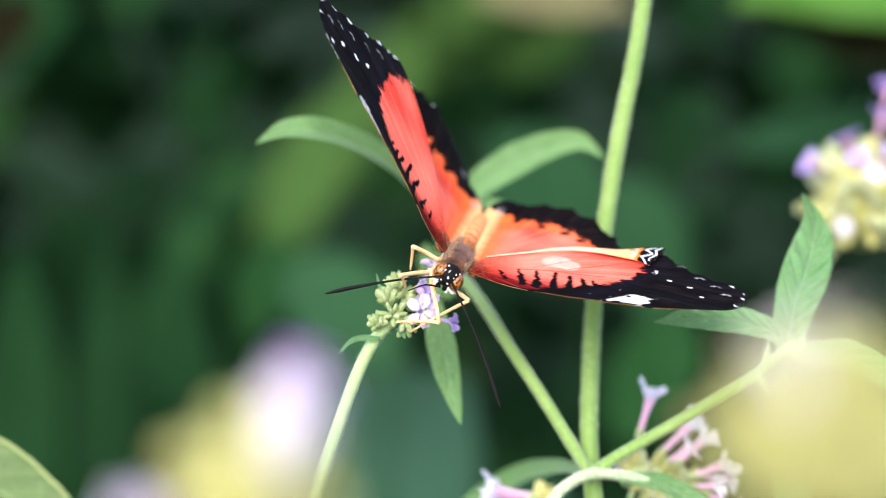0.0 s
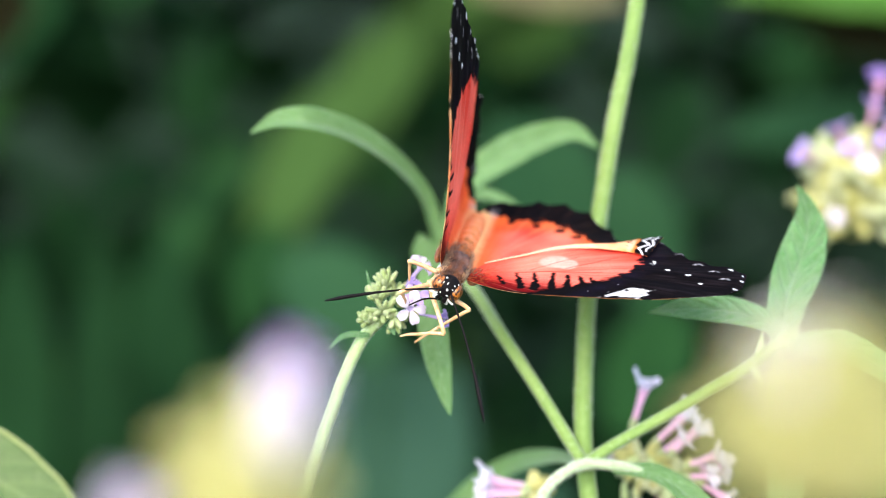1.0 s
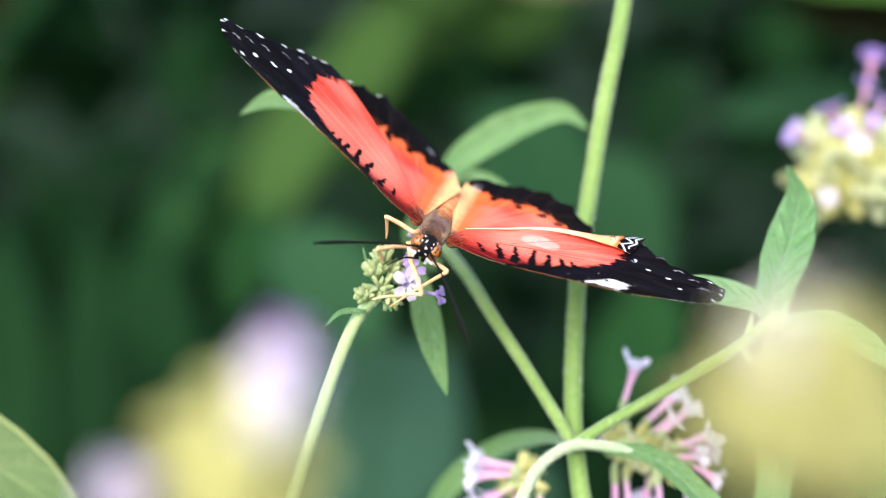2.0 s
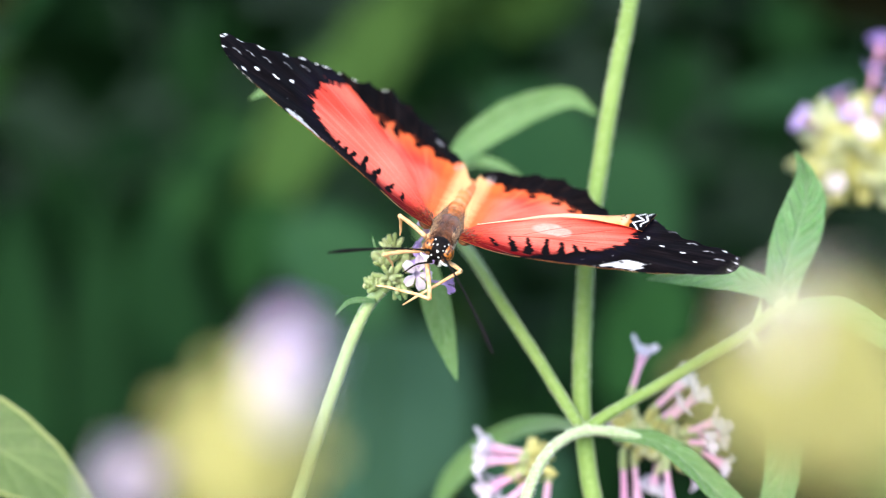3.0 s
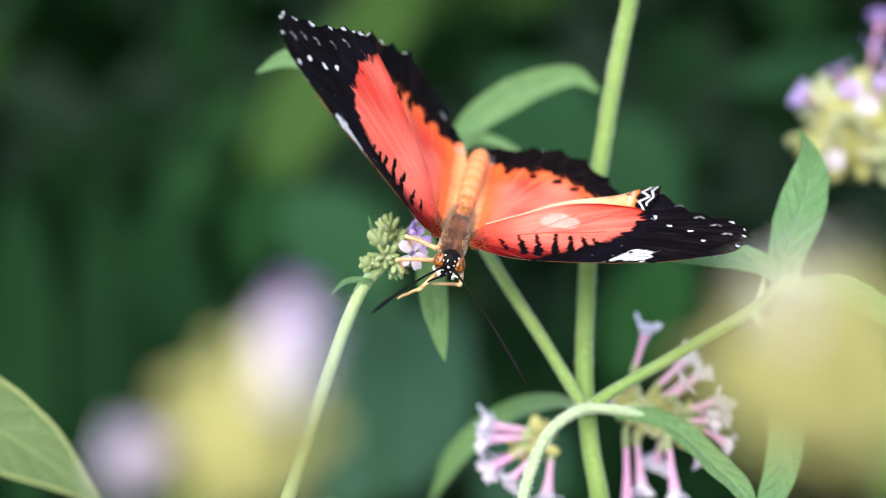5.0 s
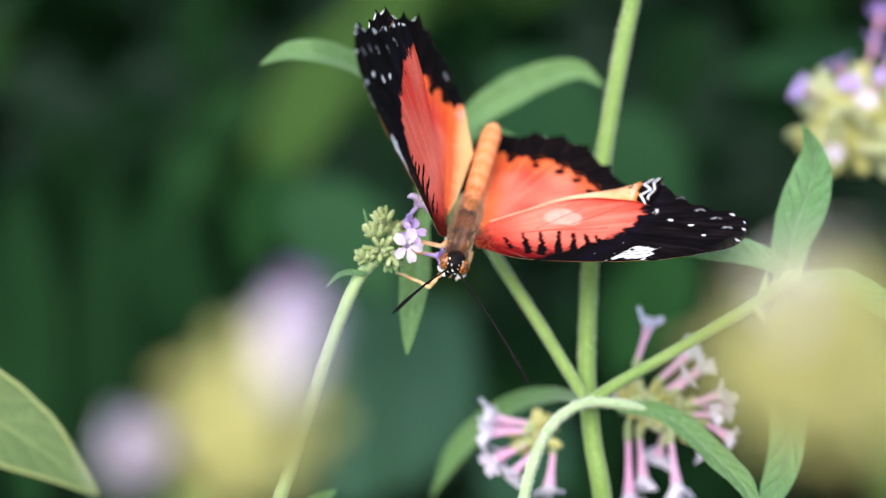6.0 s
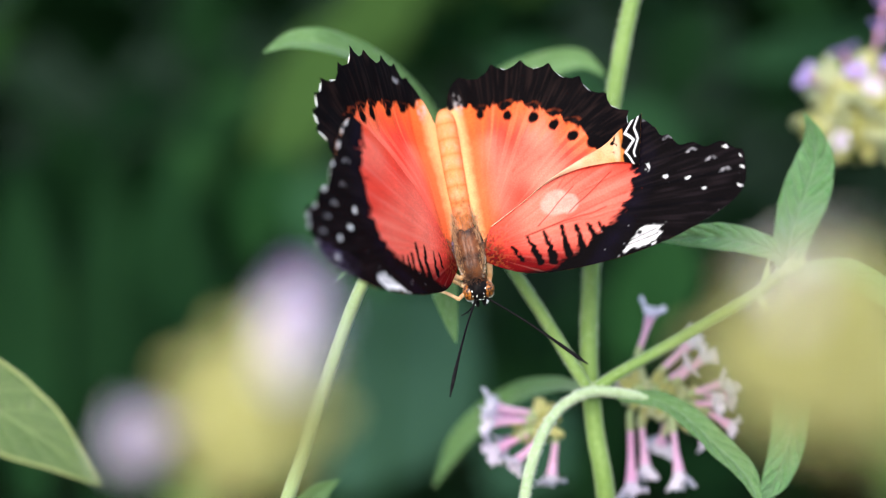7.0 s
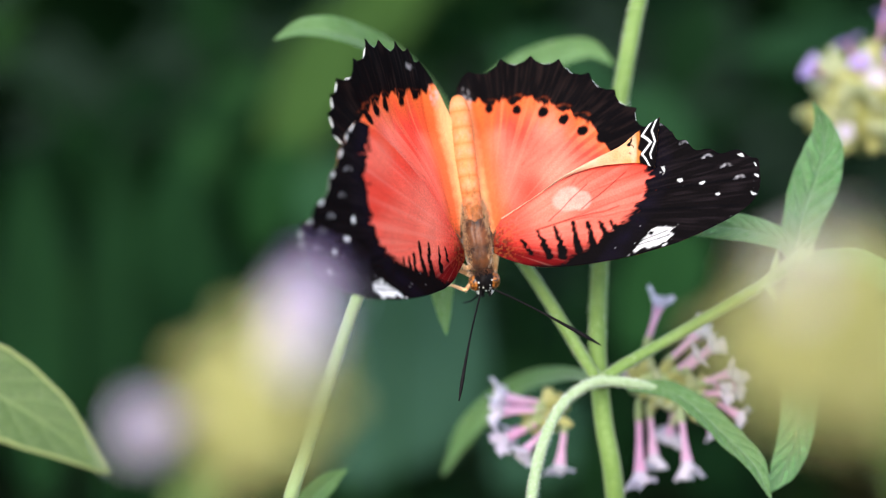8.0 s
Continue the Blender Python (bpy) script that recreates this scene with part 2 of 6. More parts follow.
def leaf_mesh(name, mid, widths, up, nu=48, nv=14, fold=0.25, ripple=0.1, thick=0.22, serration=0.0, curl=0.0, seed=0):
    """A leaf with a front and a back, a keeled midrib, sunken side veins and a slightly uneven edge."""
    path = spline(mid, nu)
    u = np.linspace(0, 1, nu + 1)
    xs = np.linspace(0, 1, len(widths))
    w = np.interp(u, xs, widths)
    k = np.array([1, 2, 3, 2, 1]) / 9
    w = np.convolve(np.pad(w, 2, mode="edge"), k, mode="valid") * MM
    w[-1] = 0.02 * MM
    rng = np.random.RandomState(seed)
    wob = np.interp(u, np.linspace(0, 1, 14), rng.uniform(-1, 1, 14))
    up = np.array(up, float)
    front, back, uvs = [], [], []
    for i in range(nu + 1):
        t = unit(path[min(i + 1, nu)] - path[max(i - 1, 0)])
        side = unit(np.cross(t, up))
        nor = np.cross(side, t)
        for j in range(nv + 1):
            v = 2 * j / nv - 1
            tooth = 1 + serration * (0.5 - (u[i] * 15 % 1.0)) * (abs(v) > 0.9) + 0.05 * wob[i] * abs(v)
            lat = (u[i] * 9 - abs(v) * 1.7) % 1.0
            h = fold * abs(v) * w[i] - curl * v * v * w[i] + ripple * w[i] * (math.cos(2 * math.pi * lat) * 0.5) * min(1, 3 * (1 - abs(v)) + 0.3) * min(1, 4 * abs(v))
            p = path[i] + side * v * w[i] * tooth + nor * h
            front.append(p)
            back.append(p - nor * thick * MM * (1 - 0.6 * abs(v) ** 3) * min(1, 8 * (1 - u[i]) + 0.1))
            uvs.append((u[i], j / nv))
    c = nv + 1
    m = len(front)
    faces = []
    for i in range(nu):
        for j in range(nv):
            a = i * c + j
            faces.append((a, a + 1, a + c + 1, a + c))
            faces.append((m + a, m + a + c, m + a + c + 1, m + a + 1))
    rim = [i * c for i in range(nu + 1)], [i * c + nv for i in range(nu + 1)]
    for i in range(nu):
        a, b = rim[0][i], rim[0][i + 1]
        faces.append((a, b, m + b, m + a))
        a, b = rim[1][i], rim[1][i + 1]
        faces.append((b, a, m + a, m + b))
    for j in range(nv):
        faces.append((j + 1, j, m + j, m + j + 1))
        e = nu * c + j
        faces.append((e, e + 1, m + e + 1, m + e))
    me = bpy.data.meshes.new(name)
    me.from_pydata([tuple(p) for p in front + back], [], faces)
    layer = me.uv_layers.new(name="UVMap")
    loop_v = np.empty(len(me.loops), int)
    me.loops.foreach_get("vertex_index", loop_v)
    uva = np.array(uvs + uvs)
    layer.data.foreach_set("uv", uva[loop_v].ravel())
    me.polygons.foreach_set("use_smooth", [True] * len(me.polygons))
    return me


def bud_mesh(seed=0):
    """A closed calyx: a ribbed, pointed ovoid one unit long along z."""
    bm = bmesh.new()
    prof = ((0, 0.08), (0.12, 0.19), (0.35, 0.25), (0.6, 0.25), (0.8, 0.22), (0.94, 0.15), (1.0, 0.05))
    rings = []
    for z, r in prof:
        rings.append([bm.verts.new((r * (1 + 0.14 * math.cos(5 * a + seed)) * math.cos(a), r * (1 + 0.14 * math.cos(5 * a + seed)) * math.sin(a), z + 0.05 * (z > 0.9) * math.cos(5 * a)))
                      for a in (2 * math.pi * k / 10 for k in range(10))])
    for a, b in zip(rings, rings[1:]):
        for k in range(10):
            bm.faces.new((a[k], a[(k + 1) % 10], b[(k + 1) % 10], b[k]))
    bm.faces.new(rings[0][::-1])
    bm.faces.new(rings[-1])
    me = bpy.data.meshes.new("bud")
    bm.to_mesh(me)
    bm.free()
    me.polygons.foreach_set("use_smooth", [True] * len(me.polygons))
    return me


def floret_mesh(name, petal, tube_mat, spread=1.0, limb=0.42, seed=0, calyx=0.38, bore=1.0, cup=None, broad=0.52, lobes=range(5), with_tube=True):
    """A tubular flower one unit long along z: calyx, slim tube, five notched lobes (or only some of these)."""
    rng = random.Random(seed)
    bm = bmesh.new()

    def rings(prof, mat, sides=10, ribs=0.0):
        rs = []
        for z, r in prof:
            rs.append([bm.verts.new((r * (1 + ribs * math.cos(5 * a)) * math.cos(a), r * (1 + ribs * math.cos(5 * a)) * math.sin(a), z)) for a in (2 * math.pi * k / sides for k in range(sides))])
        for a, b in zip(rs, rs[1:]):
            for k in range(sides):
                bm.faces.new((a[k], a[(k + 1) % sides], b[(k + 1) % sides], b[k])).material_index = mat

    if with_tube:
        rings(((0, 0.03), (0.05, 0.09), (0.2, 0.115), (calyx * 0.85, 0.1), (calyx, 0.075), (calyx + 0.01, 0.05)), 0, ribs=0.12)
        rings(((calyx * 0.7, 0.055 * bore), (0.6, 0.06 * bore), (0.8, 0.08 * bore), (0.93, 0.1 * bore), (0.98, 0.12 * bore)), 1)
    for k in range(5):
        a0 = 2 * math.pi * k / 5 + rng.uniform(-0.08, 0.08)
        size = limb * rng.uniform(0.88, 1.08)
        droop = rng.uniform(-0.1, 0.12)
        if k not in lobes:
            continue
        grid = []
        for i in range(6):
            s = i / 5
            r = 0.09 + size * s
            half = (0.1 + broad * math.sin(min(1, s * 1.15) * math.pi * 0.62)) * size * (1 - 0.35 * s ** 4) * 0.85
            z = 0.97 + (1 - spread) * s * size + 0.06 * math.sin(s * 2.6) - droop * s * s
            row = []
            for j in range(5):
                v = j / 2 - 1
                notch = 0.1 * size * (1 - abs(v)) * (s > 0.9)
                rr = r - notch - 0.09 * size * v * v * s
                x, y = rr, half * v
                zz = z + 0.08 * size * v * v
                row.append((x * math.cos(a0) - y * math.sin(a0), x * math.sin(a0) + y * math.cos(a0), zz))
            grid.append(row)
        for dz, flip in ((0, False), (-0.03, True)):
            vs = [[bm.verts.new((p[0], p[1], p[2] + dz)) for p in row] for row in grid]
            for i in range(5):
                for j in range(4):
                    q = (vs[i][j], vs[i + 1][j], vs[i + 1][j + 1], vs[i][j + 1])
                    bm.faces.new(q[::-1] if flip else q).material_index = 2
    me = bpy.data.meshes.new(name)
    bm.to_mesh(me)
    bm.free()
    for one in (cup or CALYX, tube_mat, petal):
        me.materials.append(one)
    me.polygons.foreach_set("use_smooth", [True] * len(me.polygons))
    return me


FLORETS = [floret_mesh("floret", PETAL, TUBE, 1.0, 0.42, 3), floret_mesh("floret", PETAL_PALE, TUBE, 1.0, 0.42, 5),
           floret_mesh("floret", PETAL_PALE, TUBE, 0.7, 0.36, 7), floret_mesh("floret", PETAL, TUBE, 0.8, 0.36, 9)]
PETAL_CREAM = plant_material("petal_cream", (0.86, 0.82, 0.7), (0.96, 0.94, 0.86), 500, 0.5, 0.35, tint=(0.96, 0.94, 0.82))
FLORETS += [floret_mesh("floret", PETAL_CREAM, PETAL_CREAM, 0.9, 0.42, 29), floret_mesh("floret", PETAL_PALE, PETAL_PALE, 0.9, 0.42, 31)]
HANGING = [floret_mesh("floret", PETAL_PALE, TUBE, 0.5, 0.42, 15, 0.3, 1.6, BUD), floret_mesh("floret", PETAL_PALE, TUBE, 0.6, 0.44, 17, 0.32, 1.6, BUD), floret_mesh("floret", PETAL_PALE, TUBE, 0.35, 0.4, 19, 0.34, 1.6, BUD)]
PETAL_MID = plant_material("petal_pale_violet", (0.7, 0.56, 0.86), (0.86, 0.78, 0.94), 500, 0.5, 0.3, tint=(0.85, 0.75, 0.97))
# star-shaped florets near the butterfly: the tube and each petal apart
STARRY = []
for petal, throat, spread, limb, seed, broad in ((PETAL_PALE, PETAL_MID, 1.0, 0.46, 23, 0.34), (PETAL_MID, PETAL, 0.95, 0.46, 25, 0.34), (PETAL, PETAL, 0.7, 0.42, 27, 0.36)):
    STARRY.append([floret_mesh("floret", petal, throat, spread, limb, seed, broad=broad, lobes=())] + [floret_mesh("petal", petal, throat, spread, limb, seed, broad=broad, lobes=(k,), with_tube=False) for k in range(5)])
BUDS = [bud_mesh(0), bud_mesh(1.3), bud_mesh(2.4)]
for b in BUDS:
    b.materials.append(BUD)
PALE_BUDS = [b.copy() for b in BUDS]
for b in PALE_BUDS:
    b.materials.clear()
    b.materials.append(CALYX)


SOFT_BUDS = [b.copy() for b in BUDS]
for b in SOFT_BUDS:
    b.materials.clear()
    b.materials.append(CALYX_SOFT)
SOFT_BUDS = SOFT_BUDS + PALE_BUDS[:1]


def put(name, mesh, parent, base, tip, size=1.0, roll=0.0, label="", width=1.0):
    """A piece that is one unit long along z, laid from base to tip (millimetres)."""
    a, b = Vector(base) * MM, Vector(tip) * MM
    d = b - a
    ob = part(name, mesh, None, parent, label)
    s = d.length * size
    ob.matrix_basis = Matrix.Translation(a) @ d.to_track_quat("Z", "Y").to_matrix().to_4x4() @ Matrix.Rotation(roll, 4, "Z") @ Matrix.Diagonal((s * width, s * width, s, 1))
    return ob


def add_leaf(parent, mid, widths, up=(0, -1, 0.35), mat=None, name="leaf", label="", **kw):
    return part(name, leaf_mesh(name, mid, widths, up, **kw), mat or LEAF, parent, label)


# ---- the ground ----
def ground():
    bm = bmesh.new()
    rng = random.Random(4)
    n = 60
    ext = [(i / n * 2 - 1) for i in range(n + 1)]
    coords = [math.copysign(abs(e) ** 3, e) * 400 for e in ext]
    grid = [[bm.verts.new((x, y, rng.uniform(-0.012, 0.012) if max(abs(x), abs(y)) < 6 else rng.uniform(-0.15, 0.05))) for y in coords] for x in coords]
    for i in range(n):
        for j in range(n):
            bm.faces.new((grid[i][j], grid[i + 1][j], grid[i + 1][j + 1], grid[i][j + 1]))
    g = part("ground", bm, SOIL, None)
    tagged(g, "dark bare garden soil under the plants", "ground", kind="structure")


ground()


# ---- the foliage far behind ----
def broad_leaf(parent, mid, widths, mat, seed, up=(0, -1, 0.5)):
    return part("leaf", leaf_mesh("leaf", mid, widths, up, nu=20, nv=8, fold=0.2, ripple=0.05, thick=0.5, seed=seed), mat, parent)


def shrub(name, label, foot, leaves):
    """A broad-leaved shrub: stems from the soil to each leaf; leaves are (base, tip, half width, material, droop)."""
    s = thing(name, BED, label, "shrub", "shrubs behind the flowers")
    fx, fy = foot
    for k, (base, tip, half, mat, droop) in enumerate(leaves):
        b, t = np.array(base, float), np.array(tip, float)
        m = (b + t) / 2 + np.array((0, 0, droop))
        broad_leaf(s, [b, (b + m) / 2 + np.array((0, 0, droop * 0.3)), m, (m + t) / 2 + np.array((0, 0, droop * 0.3)), t], (half * 0.25, half * 0.85, half, half * 0.7, 0.2), mat, k)
        bm = bmesh.new()
        tube(bm, [(fx, fy, -950), (fx * 0.8 + b[0] * 0.2, fy * 0.8 + b[1] * 0.2, -600), (fx * 0.3 + b[0] * 0.7, fy * 0.3 + b[1] * 0.7 + 10, (b[2] - 600) * 0.5), tuple(b)], (5, 4, 2.5, 1.2), 7, 24)
        part("stem", bm, MID_LEAF, s)
    return s


# each shrub's leaves: base, tip, half width, tissue, arch
shrub("background_shrub", "soft light-green shrub with arching shoots", (-150, 900), [
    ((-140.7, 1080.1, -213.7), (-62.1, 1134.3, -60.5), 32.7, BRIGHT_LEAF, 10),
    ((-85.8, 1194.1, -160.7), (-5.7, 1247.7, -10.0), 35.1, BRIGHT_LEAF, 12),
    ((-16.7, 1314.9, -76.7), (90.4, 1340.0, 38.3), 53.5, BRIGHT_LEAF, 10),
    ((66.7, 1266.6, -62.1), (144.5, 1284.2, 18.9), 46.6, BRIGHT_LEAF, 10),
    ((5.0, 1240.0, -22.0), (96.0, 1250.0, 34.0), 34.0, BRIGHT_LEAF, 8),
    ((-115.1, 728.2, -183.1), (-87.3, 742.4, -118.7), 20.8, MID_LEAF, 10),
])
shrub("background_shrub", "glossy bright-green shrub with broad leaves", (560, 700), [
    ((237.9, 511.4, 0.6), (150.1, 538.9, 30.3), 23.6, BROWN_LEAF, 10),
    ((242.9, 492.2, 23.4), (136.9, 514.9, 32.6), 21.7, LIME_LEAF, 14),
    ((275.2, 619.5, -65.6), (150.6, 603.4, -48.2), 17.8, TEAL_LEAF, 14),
])
shrub("background_shrub", "withered straw-coloured leaves on a shrub", (120, 1150), [
    ((30.0, 922.2, 24.0), (144.6, 919.4, 12.0), 22.5, DRY_LEAF, 6),
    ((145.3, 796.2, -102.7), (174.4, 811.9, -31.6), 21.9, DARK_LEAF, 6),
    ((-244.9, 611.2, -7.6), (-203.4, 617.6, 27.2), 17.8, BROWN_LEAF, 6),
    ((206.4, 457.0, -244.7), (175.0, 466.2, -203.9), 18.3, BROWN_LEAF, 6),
])
shrub("background_shrub", "bluish-green broad-leaved shrub in shade", (-60, 620), [
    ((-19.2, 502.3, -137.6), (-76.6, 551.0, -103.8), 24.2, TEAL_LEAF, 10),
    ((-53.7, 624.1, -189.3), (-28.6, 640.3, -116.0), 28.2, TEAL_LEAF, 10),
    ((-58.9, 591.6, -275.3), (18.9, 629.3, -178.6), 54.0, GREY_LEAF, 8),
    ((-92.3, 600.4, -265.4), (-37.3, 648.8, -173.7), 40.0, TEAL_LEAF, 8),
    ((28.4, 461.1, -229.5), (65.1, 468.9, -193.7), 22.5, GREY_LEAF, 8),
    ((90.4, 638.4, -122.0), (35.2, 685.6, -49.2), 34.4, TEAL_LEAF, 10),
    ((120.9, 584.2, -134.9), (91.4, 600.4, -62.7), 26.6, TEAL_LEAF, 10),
    ((97.2, 570.2, -198.5), (138.7, 584.1, -134.9), 23.7, MID_LEAF, 10),
])
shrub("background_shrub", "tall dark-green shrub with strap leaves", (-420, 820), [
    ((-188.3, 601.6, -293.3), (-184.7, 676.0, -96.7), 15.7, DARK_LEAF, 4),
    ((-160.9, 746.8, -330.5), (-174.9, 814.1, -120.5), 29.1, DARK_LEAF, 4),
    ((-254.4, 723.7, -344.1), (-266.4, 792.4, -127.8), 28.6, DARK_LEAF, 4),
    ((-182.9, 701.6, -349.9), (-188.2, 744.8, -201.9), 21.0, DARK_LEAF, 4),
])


def thicket():
    """The dense shaded growth that closes the view: many big leaves in one mass."""
    rng = np.random.RandomState(11)
    verts, faces = [], []
    for k in range(2600):
        y = rng.uniform(1.25, 3.4)
        x = rng.uniform(-1.0, 1.0) * (0.75 + y * 0.7)
        z = rng.uniform(0.0, 0.55 + 0.5 * min(y, 2.2)) * (0.9 + 0.2 * rng.rand())
        ln, wd = rng.uniform(0.1, 0.22), rng.uniform(0.035, 0.08)
        yaw, tilt = rng.uniform(0, 6.28), rng.uniform(-1.1, 0.5)
        d = np.array((math.cos(yaw) * math.cos(tilt), math.sin(yaw) * math.cos(tilt), math.sin(tilt)))
        s = unit(np.cross(d, (0.1, 0.2, 1))) * wd
        up = unit(np.cross(s, d)) * wd * 0.3
        c = np.array((x, y, z))
        base = len(verts)
        pts = [c, c + d * ln * 0.3 + s * 0.8 + up, c + d * ln * 0.3, c + d * ln * 0.3 - s * 0.8 + up, c + d * ln * 0.65 + s * 0.8 + up, c + d * ln * 0.65 - up * 0.3, c + d * ln * 0.65 - s * 0.8 + up, c + d * ln - up]
        verts += [tuple(p) for p in pts]
        verts += [tuple(p - np.array((0, 0, 0.0006))) for p in pts]
        for f in ((0, 2, 1), (0, 3, 2), (1, 2, 5, 4), (2, 3, 6, 5), (4, 5, 7), (5, 6, 7)):
            faces.append(tuple(base + i for i in f))
            faces.append(tuple(base + 8 + i for i in f[::-1]))
    me = bpy.data.meshes.new("thicket")
    me.from_pydata(verts, [], faces)
    me.polygons.foreach_set("use_smooth", [True] * len(me.polygons))
    m, nt, bsdf, link = material("thicket_shaded_green")
    geo = node(nt, "ShaderNodeNewGeometry")
    # near-black greens: the shade inside the growth is put into the colour
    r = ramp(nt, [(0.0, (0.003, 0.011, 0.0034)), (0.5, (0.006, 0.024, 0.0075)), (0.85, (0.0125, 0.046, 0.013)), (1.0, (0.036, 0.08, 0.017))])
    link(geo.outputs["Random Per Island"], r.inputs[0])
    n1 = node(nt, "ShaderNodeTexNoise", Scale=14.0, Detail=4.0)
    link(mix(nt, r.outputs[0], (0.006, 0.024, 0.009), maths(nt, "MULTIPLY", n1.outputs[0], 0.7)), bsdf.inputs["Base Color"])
    bsdf.inputs["Roughness"].default_value = 0.8
    bsdf.inputs["Specular IOR Level"].default_value = 0.015
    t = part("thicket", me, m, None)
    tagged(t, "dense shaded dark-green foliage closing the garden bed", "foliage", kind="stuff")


thicket()


# ---- the main verbena: tall stem, two side shoots, leaves and hanging flowers ----
def main_plant():
    v = thing("verbena_plant", BED, "tall green verbena with square hairy stems and pink flowers", "plant")
    # the tall stem
    bm = bmesh.new()
    path, rad = tube(bm, [(37.3, 25.7, 65.3), (34.1, 21.2, 45.0), (31.4, 18.3, 32.0), (29.0, 15.3, 18.2), (26.9, 11.4, 5.4), (25.9, 6.8, -6.0), (25.4, 1.1, -17.9), (26.3, -2.2, -28.4), (28.0, -4.5, -38.3), (40, 20, -200), (60, 60, -500), (60, 80, -955)], (1.3, 1.36, 1.4, 1.4, 1.4, 1.46, 1.5, 1.6, 2.0, 2.4), 12, 150, square=0.35)
    stem = part("stem", bm, STEM, v)
    bm = bmesh.new()
    hairs(bm, path[:80], rad, 1300, 0.6, 2)
    part("stem_hairs", bm, HAIR, stem, "fine pale hairs")
    # shoot that passes behind the butterfly
    bm = bmesh.new()
    path, rad = tube(bm, [(25.5, -2.8, -21.9), (23.2, -2.0, -18.3), (17.9, 1.8, -10.2), (12.5, 6.6, -2.6), (8.7, 15.9, 2.0), (5.3, 26.7, 4.6), (2.5, 36.3, 6.1)], (0.95, 0.98, 0.98, 0.98, 0.95, 0.92), 10, 60, square=0.25)
    side = part("side_shoot", bm, STEM, v)
    bm = bmesh.new()
    hairs(bm, path, rad, 380, 0.45, 3)
    part("stem_hairs", bm, HAIR, side, "fine pale hairs")
    # shoot that rises to the leafy node
    bm = bmesh.new()
    path, rad = tube(bm, [(25.4, -3.7, -21.1), (29.0, -4.1, -18.3), (36.2, -3.2, -14.3), (44.4, -2.3, -9.7), (52.1, -1.3, -5.3), (55.8, -0.7, -2.6), (58.2, -0.3, -0.8)], (0.95, 0.93, 0.9, 0.9, 0.95, 1.05, 1.3), 10, 60, square=0.25)
    side = part("side_shoot", bm, STEM, v)
    bm = bmesh.new()
    hairs(bm, path, rad, 420, 0.4, 5)
    part("stem_hairs", bm, HAIR, side, "fine pale hairs")
    # leaves above the side shoot
    foot = np.array((2.4, 35.6, 2.5))
    arching = add_leaf(v, [tuple(np.array(p) - foot) for p in ((2.4, 35.6, 2.5), (1.6, 36.1, 8.6), (-0.1, 35.6, 14.9), (-4.5, 32.0, 21.3), (-11.9, 26.4, 27.6), (-20.3, 21.1, 31.3), (-25.4, 20.2, 31.4), (-30.0, 18.7, 29.6))], (0.9, 1.1, 1.4, 1.9, 2.5, 2.5, 1.8, 0.1), (0, -0.75, 0.7), LEAF, fold=0.5, seed=1)
    arching.location = foot * MM
    add_leaf(v, [(2.9, 35.5, 7.3), (4.5, 36.9, 13.5), (7.6, 42.0, 18.1), (13.9, 44.0, 22.5), (20.7, 44.6, 25.6), (26.8, 43.8, 26.8), (31.5, 42.1, 23.9)], (0.8, 1.5, 2.6, 3.15, 2.7, 1.7, 0.1), (-0.2, -1, 0.3), LEAF, fold=0.3, seed=2)
    add_leaf(v, [(2.9, 35.5, 7.3), (5.5, 37.1, 14.5), (9.4, 40.4, 15.5), (13.8, 39.1, 14.7), (17.8, 37.7, 12.7)], (0.6, 1.1, 1.4, 1.0, 0.1), (0, -0.7, 0.7), LEAF, fold=0.4, seed=3)
    add_leaf(v, [(3.3, 33.9, -0.2), (1.9, 34.5, 2.0), (0.2, 35.1, 4.5), (-0.9, 35.7, 6.9), (-1.6, 36.3, 9.3)], (1.2, 2.4, 2.9, 2.2, 0.1), (0.1, -1, 0.1), LEAF, fold=0.15, seed=4)
    hang = np.array((-0.9, 14.3, 8.5))
    hanging = add_leaf(v, [tuple(np.array(p) - hang) for p in ((-0.9, 14.3, 8.5), (-0.1, 11.1, 3.6), (1.3, 7.9, -1.9), (2.6, 4.6, -7.3), (3.7, 2.7, -11.4), (4.5, 1.0, -14.2))], (0.7, 1.5, 2.5, 2.1, 1.1, 0.1), (-0.15, -1, 0.1), LEAF, label="pointed leaf hanging below the flower", fold=0.3, seed=5)
    hanging.location = hang * MM
